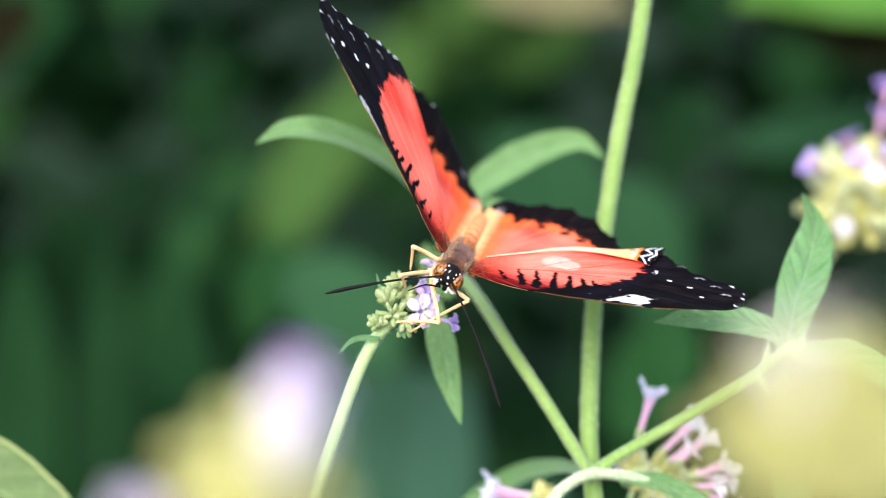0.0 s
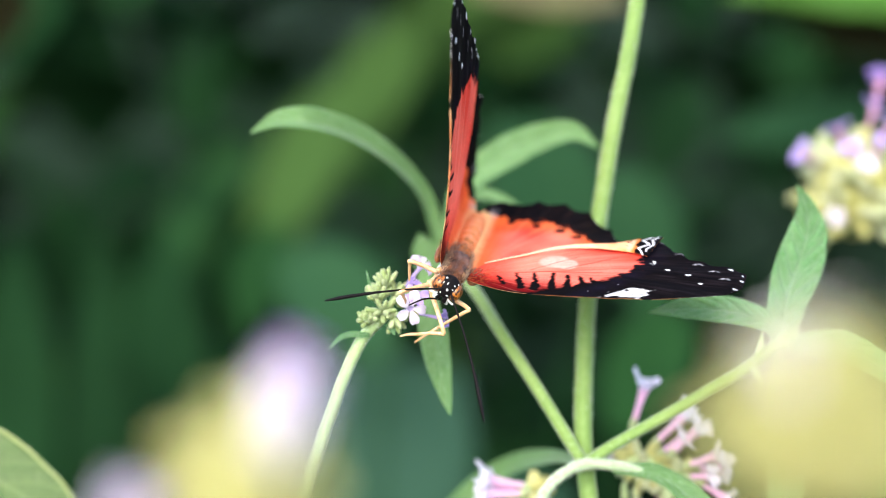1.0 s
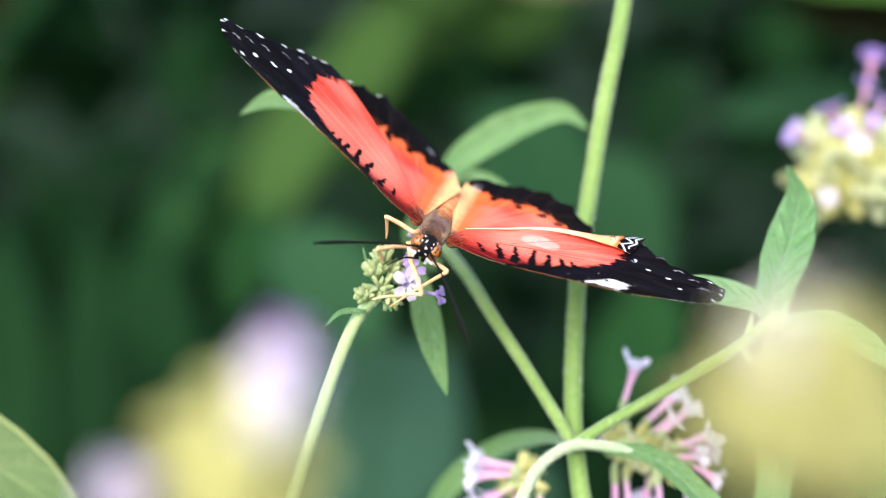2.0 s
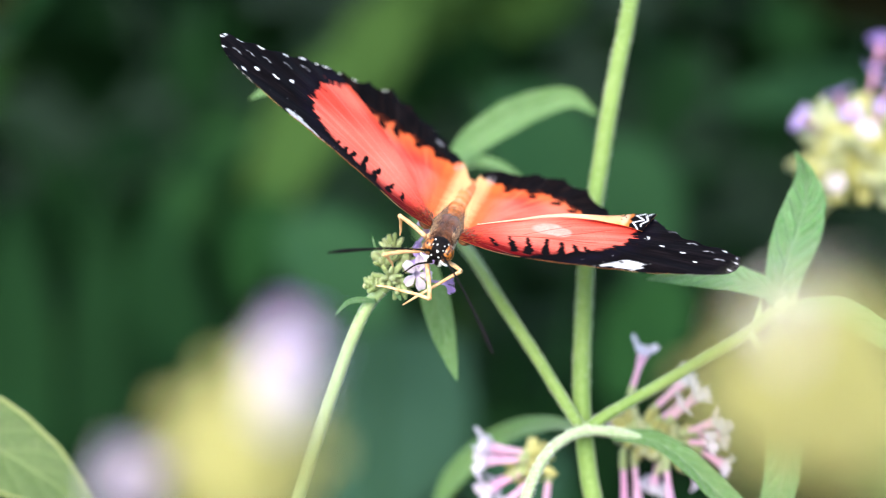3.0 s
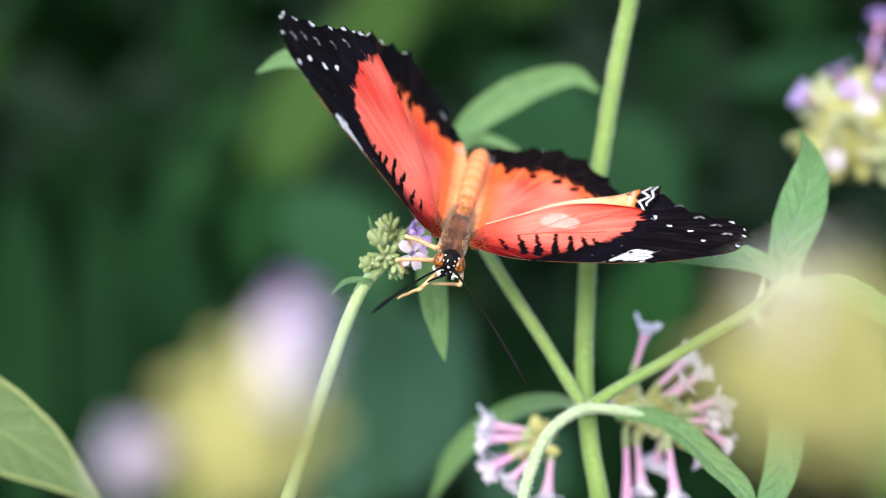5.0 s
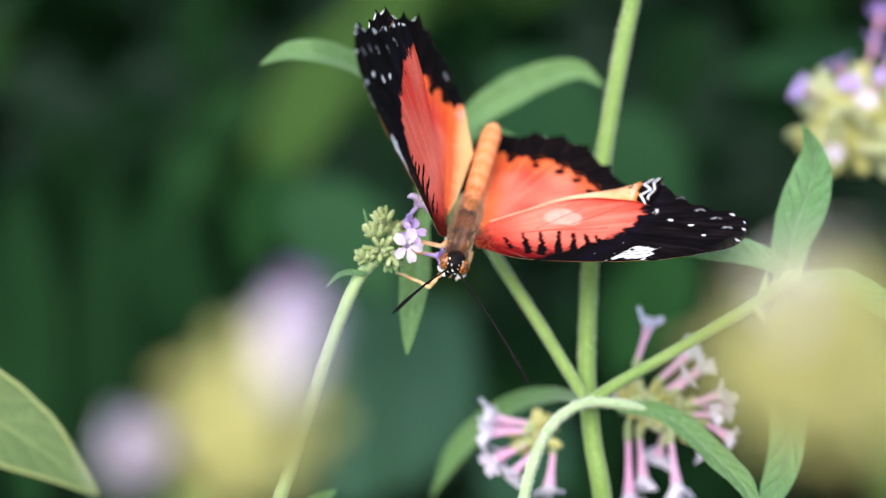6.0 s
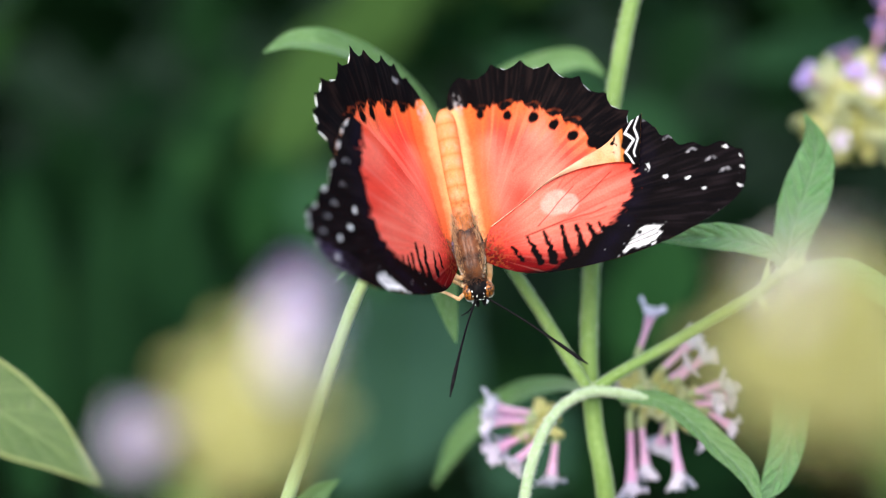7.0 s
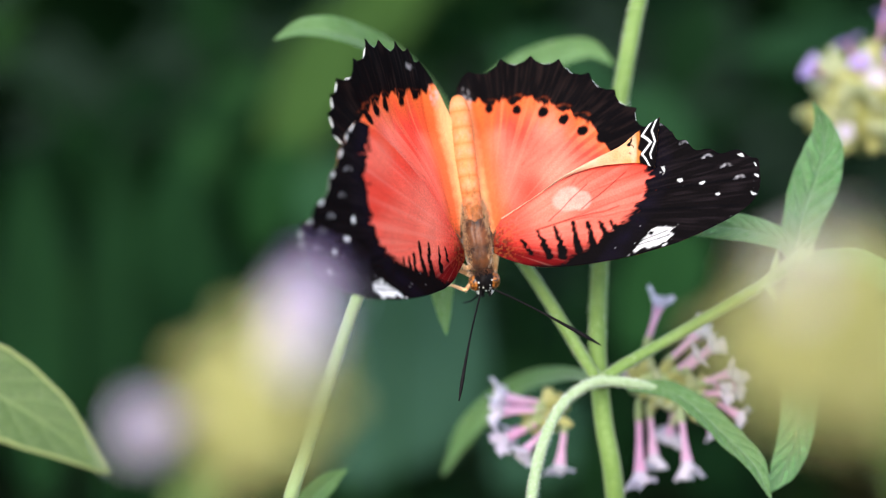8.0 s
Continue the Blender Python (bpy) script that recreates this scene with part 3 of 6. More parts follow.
    # leaves of the pale node
    node_leaves = [
        ([(57.5, -0.5, -1.7), (57.3, 0.3, 2.3), (58.6, 2.3, 6.5), (60.5, 4.4, 11.2), (61.8, 6.3, 15.5), (61.5, 7.2, 19.5), (59.8, 7.0, 22.9)], (1.7, 2.9, 3.7, 3.9, 3.1, 1.3, 0.05), (-0.15, -1, 0.15), 6),
        ([(57.1, -0.6, -2.2), (54.7, -0.9, 1.2), (50.4, -1.5, 3.1), (45.7, -2.3, 4.1), (40.3, -2.2, 4.2), (34.9, -2.3, 3.6)], (1.0, 1.6, 2.2, 2.5, 1.7, 0.1), (0, -0.85, 0.55), 7),
        ([(58.2, -0.7, -2.6), (60.6, -1.7, -2.1), (65.5, -3.7, -1.9), (71.2, -6.3, -4.4), (77.2, -8.5, -9.3)], (1.0, 2.2, 2.9, 2.4, 0.1), (0.1, -0.8, 0.6), 8),
        ([(56.7, 0.9, -4.0), (57.8, 0.8, -12.5), (58.3, -2.5, -22.1), (57.0, -6.4, -29.4), (54.8, -8.6, -34.3), (51.8, -10.5, -37.9)], (0.8, 2.2, 3.0, 2.9, 2.3, 0.1), (-0.4, -1, 0.1), 9),
    ]
    for mid, widths, up, seed in node_leaves:
        add_leaf(v, mid, widths, up, LEAF_SIDE, seed=seed, fold=0.28, ripple=0.24)
    for mid, widths in (([(52.0, -2.3, -5.3), (52.7, -3.6, -6.3), (53.6, -4.0, -8.0)], (0.5, 0.6, 0.1)), ([(52.8, -1.2, -4.8), (53.5, -0.7, -2.6), (53.9, -0.1, 0.0)], (0.5, 0.6, 0.1)), ([(58.6, -1.4, -0.9), (59.1, -1.1, 0.3), (59.3, -0.9, 1.2)], (0.6, 0.5, 0.1))):
        add_leaf(v, mid, widths, (0, -1, 0.2), STEM_PALE, name="bract", nu=12, nv=6)
    bm = bmesh.new()
    ovoid(bm, (57.6, -0.7, -1.6), (1.5, 1.4, 1.7), 3, 0.12)
    knot = part("leaf_node", bm, STEM_PALE, v, "pale hairy joint of the leaf pairs")
    bm = bmesh.new()
    hairs(bm, spline([(55.6, -1.0, -3.2), (57.4, -0.6, -1.6), (58.3, -0.2, 0.8)], 20), [1.4 * MM] * 21, 420, 0.7, 6)
    part("stem_hairs", bm, HAIR, knot, "fine pale hairs")
    # leaves at the fork
    arch = [(36.2, -2.9, -22.9), (31.4, -4.3, -21.4), (25.0, -5.6, -20.5), (20.8, -7.9, -21.8), (18.0, -10.5, -24.1), (16.1, -13.2, -27.2), (14.7, -15.1, -31.2), (13.6, -17.6, -37.7)]
    bm = bmesh.new()
    p2, r2 = tube(bm, arch, (0.35, 0.8, 0.8, 0.8, 0.82, 0.85, 0.86, 0.86), 12, 70, square=0.3)
    stalk = part("leaf_stalk", bm, STALK, v, "pale arching leaf stalk edged with fine hairs")
    bm = bmesh.new()
    hairs(bm, p2, r2, 1700, 0.55, 9)
    part("stem_hairs", bm, HAIR, stalk, "fine pale hairs")
    add_leaf(v, [(29.6, -4.6, -21.6), (36.4, -3.9, -22.6), (41.2, -5.7, -25.3), (45.4, -8.6, -28.8), (49.3, -11.4, -32.2), (51.8, -14.5, -37.1)], (0.8, 1.6, 2.2, 2.5, 2.2, 0.1), (0.45, -0.75, 0.55), LEAF, fold=0.3, ripple=0.15, seed=12)
    add_leaf(v, [(24.5, 1.2, -22.3), (21.2, 19.1, -27.6), (15.4, 30.6, -32.9), (9.5, 34.5, -38.4), (4.6, 37.2, -44.9), (-0.2, 39.1, -54.8)], (0.8, 1.4, 1.9, 2.2, 2.2, 0.1), (-0.2, -0.85, 0.5), LEAF, fold=0.35, seed=13)
    add_leaf(v, [(-25.3, 2.0, -49.7), (-22.7, 1.3, -44.3), (-19.2, 0.3, -40.0), (-15.8, -0.1, -37.5)], (1.4, 2.2, 1.8, 0.1), (0.1, -1, 0.3), LEAF, fold=0.25, seed=14)
    # flower clusters hanging round the fork
    def cluster(centre, florets, nbuds, spread, seed):
        rng = random.Random(seed)
        bm = bmesh.new()
        bmesh.ops.create_icosphere(bm, subdivisions=2, radius=1.0)
        c = np.array(centre)
        for w in bm.verts:
            k = 1 + 0.12 * noise.noise(w.co * 3)
            w.co = Vector([(c[i] + w.co[i] * spread[i] * k) * MM for i in range(3)])
        head = part("flower_head", bm, BUD, v, "flower head with yellow-green calyces and pink tubes")
        for base, tip, kind in florets:
            put("floret", HANGING[rng.randrange(3)], head, base, tip, roll=rng.uniform(0, 1.2), width=min(1.0, 5.8 / math.dist(base, tip)) * rng.uniform(0.9, 1.05))
        for _ in range(nbuds):
            d = unit(np.array([rng.gauss(0, 1) for _ in range(3)]))
            b0 = c + d * np.array(spread) * 0.6
            put("bud", (SOFT_BUDS + PALE_BUDS)[rng.randrange(7)], head, tuple(b0), tuple(b0 + d * rng.uniform(2.2, 3.8)), roll=rng.random() * 6, width=rng.uniform(0.75, 1.0))

    cluster((17.7, 11.6, -32.2), [
        ((18.4, 12.9, -30.9), (10.5, 11.4, -29.0), 2), ((17.6, 9.9, -30.8), (10.0, 7.9, -30.4), 2), ((17.9, 10.5, -32.6), (10.8, 7.8, -35.2), 2),
        ((18.5, 8.3, -32.8), (14.0, 5.4, -36.4), 2), ((21.1, 11.4, -33.1), (20.1, 8.6, -40.3), 2), ((17.4, 15.3, -33.8), (12.5, 15.6, -37.0), 3),
        ((17.4, 15.4, -33.3), (11.8, 17.8, -32.3), 2)], 30, (2.8, 2.4, 2.0), 1)
    cluster((36.9, 14.6, -27.9), [
        ((35.0, 15.2, -21.4), (37.1, 15.0, -13.7), 2), ((38.4, 15.5, -24.5), (44.1, 14.8, -18.7), 2), ((39.4, 13.2, -25.1), (43.4, 12.0, -21.9), 3),
        ((40.9, 12.2, -25.2), (45.8, 10.4, -19.8), 2), ((33.6, 11.2, -29.3), (33.7, 7.2, -41.2), 2), ((35.6, 13.0, -30.4), (36.3, 9.9, -39.0), 2),
        ((35.0, 17.4, -25.2), (33.6, 19.9, -27.3), 3)], 48, (4.2, 3.2, 3.0), 2)
    cluster((42.3, 14.0, -30.2), [
        ((43.5, 12.7, -27.2), (49.2, 11.3, -24.5), 2), ((43.8, 11.4, -28.3), (47.5, 8.6, -27.3), 2), ((40.5, 10.0, -29.9), (41.5, 5.8, -38.8), 2),
        ((43.2, 12.8, -30.9), (46.4, 10.9, -34.6), 3), ((45.9, 12.2, -29.3), (50.7, 10.5, -31.8), 3), ((40.5, 14.8, -31.5), (39.9, 16.4, -37.4), 0),
        ((45.4, 15.6, -28.2), (51.2, 17.4, -28.8), 2)], 34, (3.2, 2.8, 2.4), 3)
    return hanging, arching


hanging_leaf, arching_leaf = main_plant()


# ---- the flower on which the butterfly sits ----
def perch_flower():
    v = thing("verbena_flower", BED - Vector((0, 0, 0.95)), "pale-stemmed verbena with green buds and a few lilac florets", "plant")
    up = (0, 0, 950)

    def q(p):
        return tuple(np.array(p) + up)

    bm = bmesh.new()
    path, rad = tube(bm, [q(p) for p in ((-5.3, -6.0, 4.9), (-7.2, -7.4, 3.2), (-9.6, -7.9, 0.7), (-12.3, -9.1, -4.5), (-15.1, -10.7, -11.8), (-18.0, -12.5, -20.0), (-20.8, -14.4, -28.6), (-23.9, -16.7, -38.9), (-45, 20, -200), (-70, 60, -500), (-80, 80, -955))], (0.65, 0.86, 0.92, 0.94, 0.96, 0.98, 1.05, 1.2, 1.7, 2.2), 12, 150, square=0.3)
    stem = part("stem", bm, STEM_PALE, v)
    bm = bmesh.new()
    hairs(bm, path[:75], rad, 700, 0.4, 21)
    part("stem_hairs", bm, HAIR, stem, "fine pale hairs")
    rng = random.Random(8)

    def bud_group(centre, radius, axis, count, length, cone=1.55, slim=1.0):
        c, ax = np.array(q(centre)), unit(np.array(axis, float))
        bm = bmesh.new()
        bmesh.ops.create_icosphere(bm, subdivisions=2, radius=radius * 0.62 * MM)
        bmesh.ops.translate(bm, verts=bm.verts, vec=Vector(c) * MM)
        g = part("bud_cluster", bm, BUD, v, "tight cluster of yellow-green buds")
        for k in range(count):
            s = (k + 0.5) / count
            a = k * 2.4
            th = math.acos(1 - cone * s)
            e1 = unit(np.cross(ax, (0.3, 0.5, 0.8)))
            e2 = np.cross(ax, e1)
            d = ax * math.cos(th) + (e1 * math.cos(a) + e2 * math.sin(a)) * math.sin(th)
            b0 = c + d * radius * 0.35
            lean = unit(d + ax * 0.5)
            put("bud", BUDS[k % 3], g, tuple(b0), tuple(b0 + lean * length * rng.uniform(0.85, 1.15)), roll=rng.random() * 6, width=slim * rng.uniform(0.8, 1.15))
        return g

    bud_group((-8.9, -8.2, 3.2), 1.15, (-0.3, -0.4, 0.9), 22, 1.7, 1.2, 0.85)
    bud_group((-7.4, -6.6, 6.4), 1.3, (-0.15, -0.3, 1), 14, 2.4, 0.9, 0.8)
    bud_group((-6.2, -5.6, 8.2), 1.0, (0.0, -0.2, 1), 9, 2.3, 0.7, 0.75)
    bud_group((-6.6, -7.6, 4.6), 1.2, (0.1, -0.9, 0.5), 10, 2.4, 1.1, 0.7)
    bud_group((-4.9, -8.1, 4.0), 1.1, (0.4, -0.6, -0.5), 10, 2.4, 1.2, 0.7)
    bud_group((-5.0, -4.9, 6.1), 1.1, (0.5, 0, 0.5), 8, 2.4, 0.9, 0.7)
    for mid, widths, n in (([(-8.7, -8.9, 1.1), (-11.5, -9.8, 1.5), (-13.2, -10.8, 1.2), (-15.0, -11.1, -0.6)], (0.4, 0.55, 0.4, 0.1), 22), ([(-7.7, -6.8, 5.8), (-8.6, -6.3, 8.0), (-9.3, -5.7, 10.8)], (0.35, 0.3, 0.08), 23), ([(-5.8, -8.5, 2.8), (-5.2, -9.6, 2.2), (-4.8, -9.8, 1.4)], (0.5, 0.5, 0.1), 24)):
        add_leaf(v, [q(p) for p in mid], widths, (0, -0.8, 0.6), LEAF_SIDE, name="bract", nu=20, nv=8, seed=n)
    for base, tip, kind, w, lab in (
            ((-4.4, -3.0, 4.9), (-2.3, -11.0, 5.9), 0, 0.64, "open floret with pale lilac lobes"), ((-4.9, -3.7, 5.8), (-1.7, -9.6, 7.9), 2, 0.58, "open floret with pale violet lobes"),
            ((-4.5, -0.7, 5.8), (-0.5, -3.6, 11.2), 1, 0.55, "open floret with pale violet lobes"), ((-3.2, -5.2, 4.0), (2.4, -8.2, 3.7), 2, 0.52, "open floret with violet lobes"),
            ((-5.1, -1.5, 6.4), (-2.1, -3.1, 8.4), 2, 0.6, "half-open floret")):
        star = put("floret", STARRY[kind][0], v, q(base), q(tip), roll=rng.uniform(0, 1.2), width=w, label=lab)
        for lobe in STARRY[kind][1:]:
            part("petal", lobe, None, star)
    return v


perch = perch_flower()


# ---- verbena heads out of the plane of the butterfly ----
def verbena_head(label, centre, radius, florets, foot, seed, nbuds=90, bud_len=3.2, group="verbenas round the butterfly", flat=1.0, cover=1.8, calyces=PALE_BUDS):
    base = BED - Vector((0, 0, 0.95))
    v = thing("verbena_flower", base, label, "plant", group)
    c = np.array(centre) + (0, 0, 950)
    rng = random.Random(seed)
    bm = bmesh.new()
    tube(bm, [tuple(c), tuple(c + (foot[0] * 0.22, 2, -radius - 2)), tuple(c + (foot[0] * 0.4, foot[1] * 0.15, -60)), (c[0] + foot[0] * 0.6, c[1] + foot[1] * 0.4, c[2] * 0.75), (c[0] + foot[0], c[1] + foot[1], -5)], (1.5, 1.5, 1.7, 2.2), 9, 40, square=0.3)
    part("stem", bm, STEM, v)
    bm = bmesh.new()
    bmesh.ops.create_icosphere(bm, subdivisions=3, radius=radius * 0.72 * MM)
    for w in bm.verts:
        w.co = w.co * (1 + 0.15 * noise.noise(w.co * 400))
        w.co.z *= flat
        w.co += Vector(c) * MM
    head = part("flower_head", bm, CALYX, v, "domed head of yellow-green calyces")
    for k in range(nbuds):
        s = (k + 0.5) / nbuds
        th, a = math.acos(1 - cover * s), k * 2.39996
        d = np.array((math.sin(th) * math.cos(a), math.sin(th) * math.sin(a), math.cos(th) * flat))
        d = d + np.array([rng.gauss(0, 0.16) for _ in range(3)])
        d = d * max(1.0, np.linalg.norm(d)) / np.linalg.norm(d)
        b0 = c + d * radius * 0.62
        put("bud", calyces[k % len(calyces)], head, tuple(b0), tuple(b0 + d * bud_len * rng.uniform(0.55, 1.35)), roll=rng.random() * 6)
    for tip, kind, ln in florets:
        t = np.array(tip) + (0, 0, 950)
        d = unit(t - c)
        put("floret", FLORETS[kind], head, tuple(t - d * ln), tuple(t), roll=rng.uniform(0, 1.2), width=0.8)
    return v


far_head = verbena_head("verbena head with yellow-green calyces and lilac florets", (87.8, 78.9, 10.7), 11.2, [
    ((76.1, 78.7, 18.5), 0, 8.0), ((84.2, 81.8, 23.4), 0, 8.0), ((84.9, 73.8, 19.8), 3, 7.2), ((94.4, 88.0, 33.3), 0, 8.7), ((91.5, 75.0, 20.8), 3, 7.2), ((81.1, 66.9, 7.1), 1, 5.1), ((94.3, 78.0, 25.1), 0, 8.7), ((88.1, 72.2, 17.2), 1, 6.5), ((91.9, 82.7, 28.0), 3, 8.0)], (110, 40), 31, 90, 4.7, calyces=SOFT_BUDS)
verbena_head("verbena head with pale lilac florets on top", (-13.2, -147.1, 25.2), 4.8, [
    ((-10.6, -146.0, 34.1), 1, 3.36), ((-9.1, -144.2, 34.5), 1, 3.36), ((-9.7, -147.8, 33.7), 1, 3.36), ((-8.1, -145.3, 33.6), 1, 3.36), ((-11.3, -147.1, 32.8), 1, 3.36), ((-8.7, -148.1, 32.9), 1, 3.36), ((-10.2, -142.5, 34.5), 0, 3.36), ((-9.9, -149.1, 32.2), 1, 3.36), ((-8.8, -150.2, 34.9), 1, 3.36), ((-8.4, -145.8, 35.2), 0, 3.36), ((-10.3, -150.3, 34.0), 1, 3.36), ((-7.6, -148.0, 33.3), 1, 3.36),
    ((-10.2, -148.4, 31.5), 1, 3.36), ((-11.4, -147.1, 30.8), 4, 3.36), ((-9.1, -149.2, 31.0), 0, 3.36), ((-10.8, -150.1, 30.1), 4, 3.36), ((-12.3, -148.8, 29.6), 4, 3.36), ((-9.4, -150.5, 29.8), 4, 3.36), ((-8.1, -147.6, 31.3), 1, 3.36), ((-10.1, -151.3, 31.0), 4, 3.36), ((-8.6, -151.8, 31.6), 4, 3.36), ((-10.1, -153.0, 30.3), 4, 4.20), ((-9.7, -152.6, 32.5), 1, 4.20),
    ((-20.5, -147.4, 24.0), 5, 3.02), ((-19.4, -149.2, 23.8), 5, 3.02), ((-21.4, -146.7, 23.2), 5, 3.02), ((-20.1, -147.9, 25.5), 5, 3.02), ((-19.9, -150.1, 23.4), 5, 3.02), ((-19.1, -150.5, 25.6), 5, 3.02), ((-19.9, -152.3, 24.8), 5, 3.02),
    ((-19.6, -148.7, 23.4), 5, 3.02), ((-20.8, -147.9, 25.0), 5, 3.02), ((-21.3, -148.2, 23.2), 5, 3.02), ((-19.8, -148.9, 25.0), 5, 3.02), ((-19.2, -148.5, 25.3), 5, 3.02), ((-20.7, -149.4, 24.4), 5, 3.02), ((-21.3, -149.2, 24.0), 5, 3.02),
    ((-21.0, -148.2, 23.8), 5, 3.02), ((-19.6, -150.6, 24.1), 5, 3.02), ((-18.7, -150.2, 25.2), 5, 3.02), ((-20.3, -149.6, 24.8), 5, 3.02), ((-21.1, -148.6, 23.7), 5, 3.02), ((-21.0, -150.7, 24.2), 5, 3.02), ((-20.5, -148.4, 24.5), 5, 3.02), ((-21.4, -150.1, 26.1), 5, 3.02), ((-21.5, -149.1, 24.5), 5, 3.02), ((-19.7, -149.9, 25.3), 5, 3.02), ((-20.2, -149.0, 25.8), 5, 3.02), ((-20.0, -150.4, 23.7), 5, 3.02),
    ((-20.5, -150.4, 25.3), 5, 3.60), ((-21.4, -151.8, 24.6), 5, 3.60), ((-21.0, -150.0, 25.4), 5, 3.60), ((-20.1, -150.6, 25.3), 5, 3.60), ((-21.4, -150.8, 24.0), 5, 3.60), ((-19.3, -151.7, 25.7), 5, 3.60), ((-21.6, -150.3, 24.5), 5, 3.60), ((-20.7, -149.9, 23.6), 5, 3.60), ((-21.6, -149.8, 24.9), 5, 3.60)], (-20, -30), 32, 110, 2.1, flat=1.3)
verbena_head("yellow-green verbena head with a few cream florets", (23.5, -162.5, 34.4), 5.5, [
    ((19.5, -161.7, 39.8), 1, 3.4), ((20.2, -162.9, 40.0), 4, 3.4), ((22.3, -161.9, 41.2), 4, 3.4), ((23.0, -161.1, 40.7), 4, 3.4), ((24.7, -160.3, 41.5), 4, 3.4), ((20.6, -165.1, 38.8), 4, 3.4),
    ((21.4, -165.9, 38.8), 1, 3.4)], (30, -30), 33, 170, 2.4, cover=1.7)


def near_leaf():
    v = thing("leafy_shoot", BED - Vector((0, 0, 0.95)), "shoot with a broad light-green pointed leaf", "plant")
    mid = [np.array(p) + (0, 0, 950) for p in ((-87.6, -37.2, -0.4), (-74.3, -40.1, -3.6), (-62.3, -45.2, -7.6), (-52.4, -49.3, -11.8), (-43.2, -53.7, -17.1))]
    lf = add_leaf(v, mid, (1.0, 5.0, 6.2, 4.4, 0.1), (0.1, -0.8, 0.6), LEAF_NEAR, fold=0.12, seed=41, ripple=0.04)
    co = [np.array(w.co) for w in lf.data.vertices[:49 * 15]]
    bm = bmesh.new()
    for k in (0, 14):
        tube(bm, np.array(co[k::15]), (0.28, 0.3, 0.3, 0.15), 6, ready=True)
    part("leaf_margin", bm, RIM, lf, "yellowish leaf margin")
    bm = bmesh.new()
    m = np.array(mid[0])
    tube(bm, [tuple(m), tuple(m + (-25, 10, -120)), tuple(m + (-30, 10, -500)), (m[0] - 40, m[1] + 10, -5)], (1.2, 1.6, 2, 2.4), 9, 30, square=0.3)
    part("stem", bm, STEM, v)
    return v


leafy_shoot = near_leaf()


# ---- the butterfly ----
TABLE = np.random.RandomState(5).rand(256, 256)


def vnoise(x, y, size, seed=0):
    """Smooth value noise over the wing, millimetres in, about -1 to 1 out."""
    x, y = x / size + 17.3 * seed + 100, y / size + 9.1 * seed + 100
    xi, yi = np.floor(x).astype(int), np.floor(y).astype(int)
    fx, fy = x - xi, y - yi
    fx, fy = fx * fx * (3 - 2 * fx), fy * fy * (3 - 2 * fy)
    t = lambda i, j: TABLE[i % 256, j % 256]
    v = (t(xi, yi) * (1 - fx) + t(xi + 1, yi) * fx) * (1 - fy) + (t(xi, yi + 1) * (1 - fx) + t(xi + 1, yi + 1) * fx) * fy
    return v * 2 - 1


def step(v, soft):
    return np.clip(v / soft * 0.5 + 0.5, 0, 1)


def segment(x, y, a, b):
    """Distance from a line between two points."""
    ax, ay = a
    dx, dy = b[0] - ax, b[1] - ay
    t = np.clip(((x - ax) * dx + (y - ay) * dy) / (dx * dx + dy * dy), 0, 1)
    return np.hypot(x - ax - t * dx, y - ay - t * dy)


def inside(x, y, poly):
    """How deep a point lies in a convex outline (negative: outside)."""
    d = np.full(x.shape, 1e9)
    for (ax, ay), (bx, by) in zip(poly, poly[1:] + poly[:1]):
        ln = math.hypot(bx - ax, by - ay)
        d = np.minimum(d, ((bx - ax) * (y - ay) - (by - ay) * (x - ax)) / ln)
    return d


def paint(col, colour, amount):
    return col + (np.array(colour) - col) * np.clip(amount, 0, 1)[..., None]


RED, ORANGE, CREAM = (0.85, 0.074, 0.047), (0.9, 0.16, 0.035), (0.88, 0.46, 0.2)
# paler red of the wing's middle, with its sheen put into the colour
PINK_SHEEN = (0.97, 0.245, 0.17)
INK, VIOLET_SHEEN, WHITE = (0.0045, 0.0035, 0.004), (0.008, 0.006, 0.014), (0.9, 0.89, 0.88)
FORE_VEINS = (((4, 1), (15, 2.2)), ((15, 2.2), (26, 1.5)), ((4, 1.5), (16, 7)), ((16, 7), (28.5, 12)), ((16, 7), (27, 17)), ((16, 5), (29, 7.5)), ((15, 2.2), (27.5, 4)), ((4, 2), (25, 18)), ((26, 1.5), (42, -1)), ((28.5, 4), (45, 3)), ((29, 7.5), (43, 8)), ((28.5, 12), (39, 12)), ((27, 17), (34, 17)))
HIND_VEINS = (((4, 3), (10, 13)), ((10, 13), (26, 22)), ((10, 13), (22.5, 25)), ((9, 14), (18.5, 27)), ((8, 14), (14, 28)), ((7, 13), (10, 28)), ((4, 4), (6.5, 28)), ((10, 12), (28, 19)))


def bar(x, y, a, b, width, seed):
    """A wavy bar, thin at one end and broad at the other; positive inside."""
    ax, ay = a
    dx, dy = b[0] - ax, b[1] - ay
    t = np.clip(((x - ax) * dx + (y - ay) * dy) / (dx * dx + dy * dy), 0, 1)
    wob = 0.3 * vnoise(x * 0 + seed * 3.7, y, 0.8, seed) + 0.2 * vnoise(x, y, 0.45, seed + 3)
    d = np.hypot(x + wob * np.clip(t * 3, 0.2, 1) - ax - t * dx, y - ay - t * dy)
    return width * 1.35 * (0.45 + 0.75 * t + 0.25 * vnoise(x, y, 0.5, seed + 7)) - d


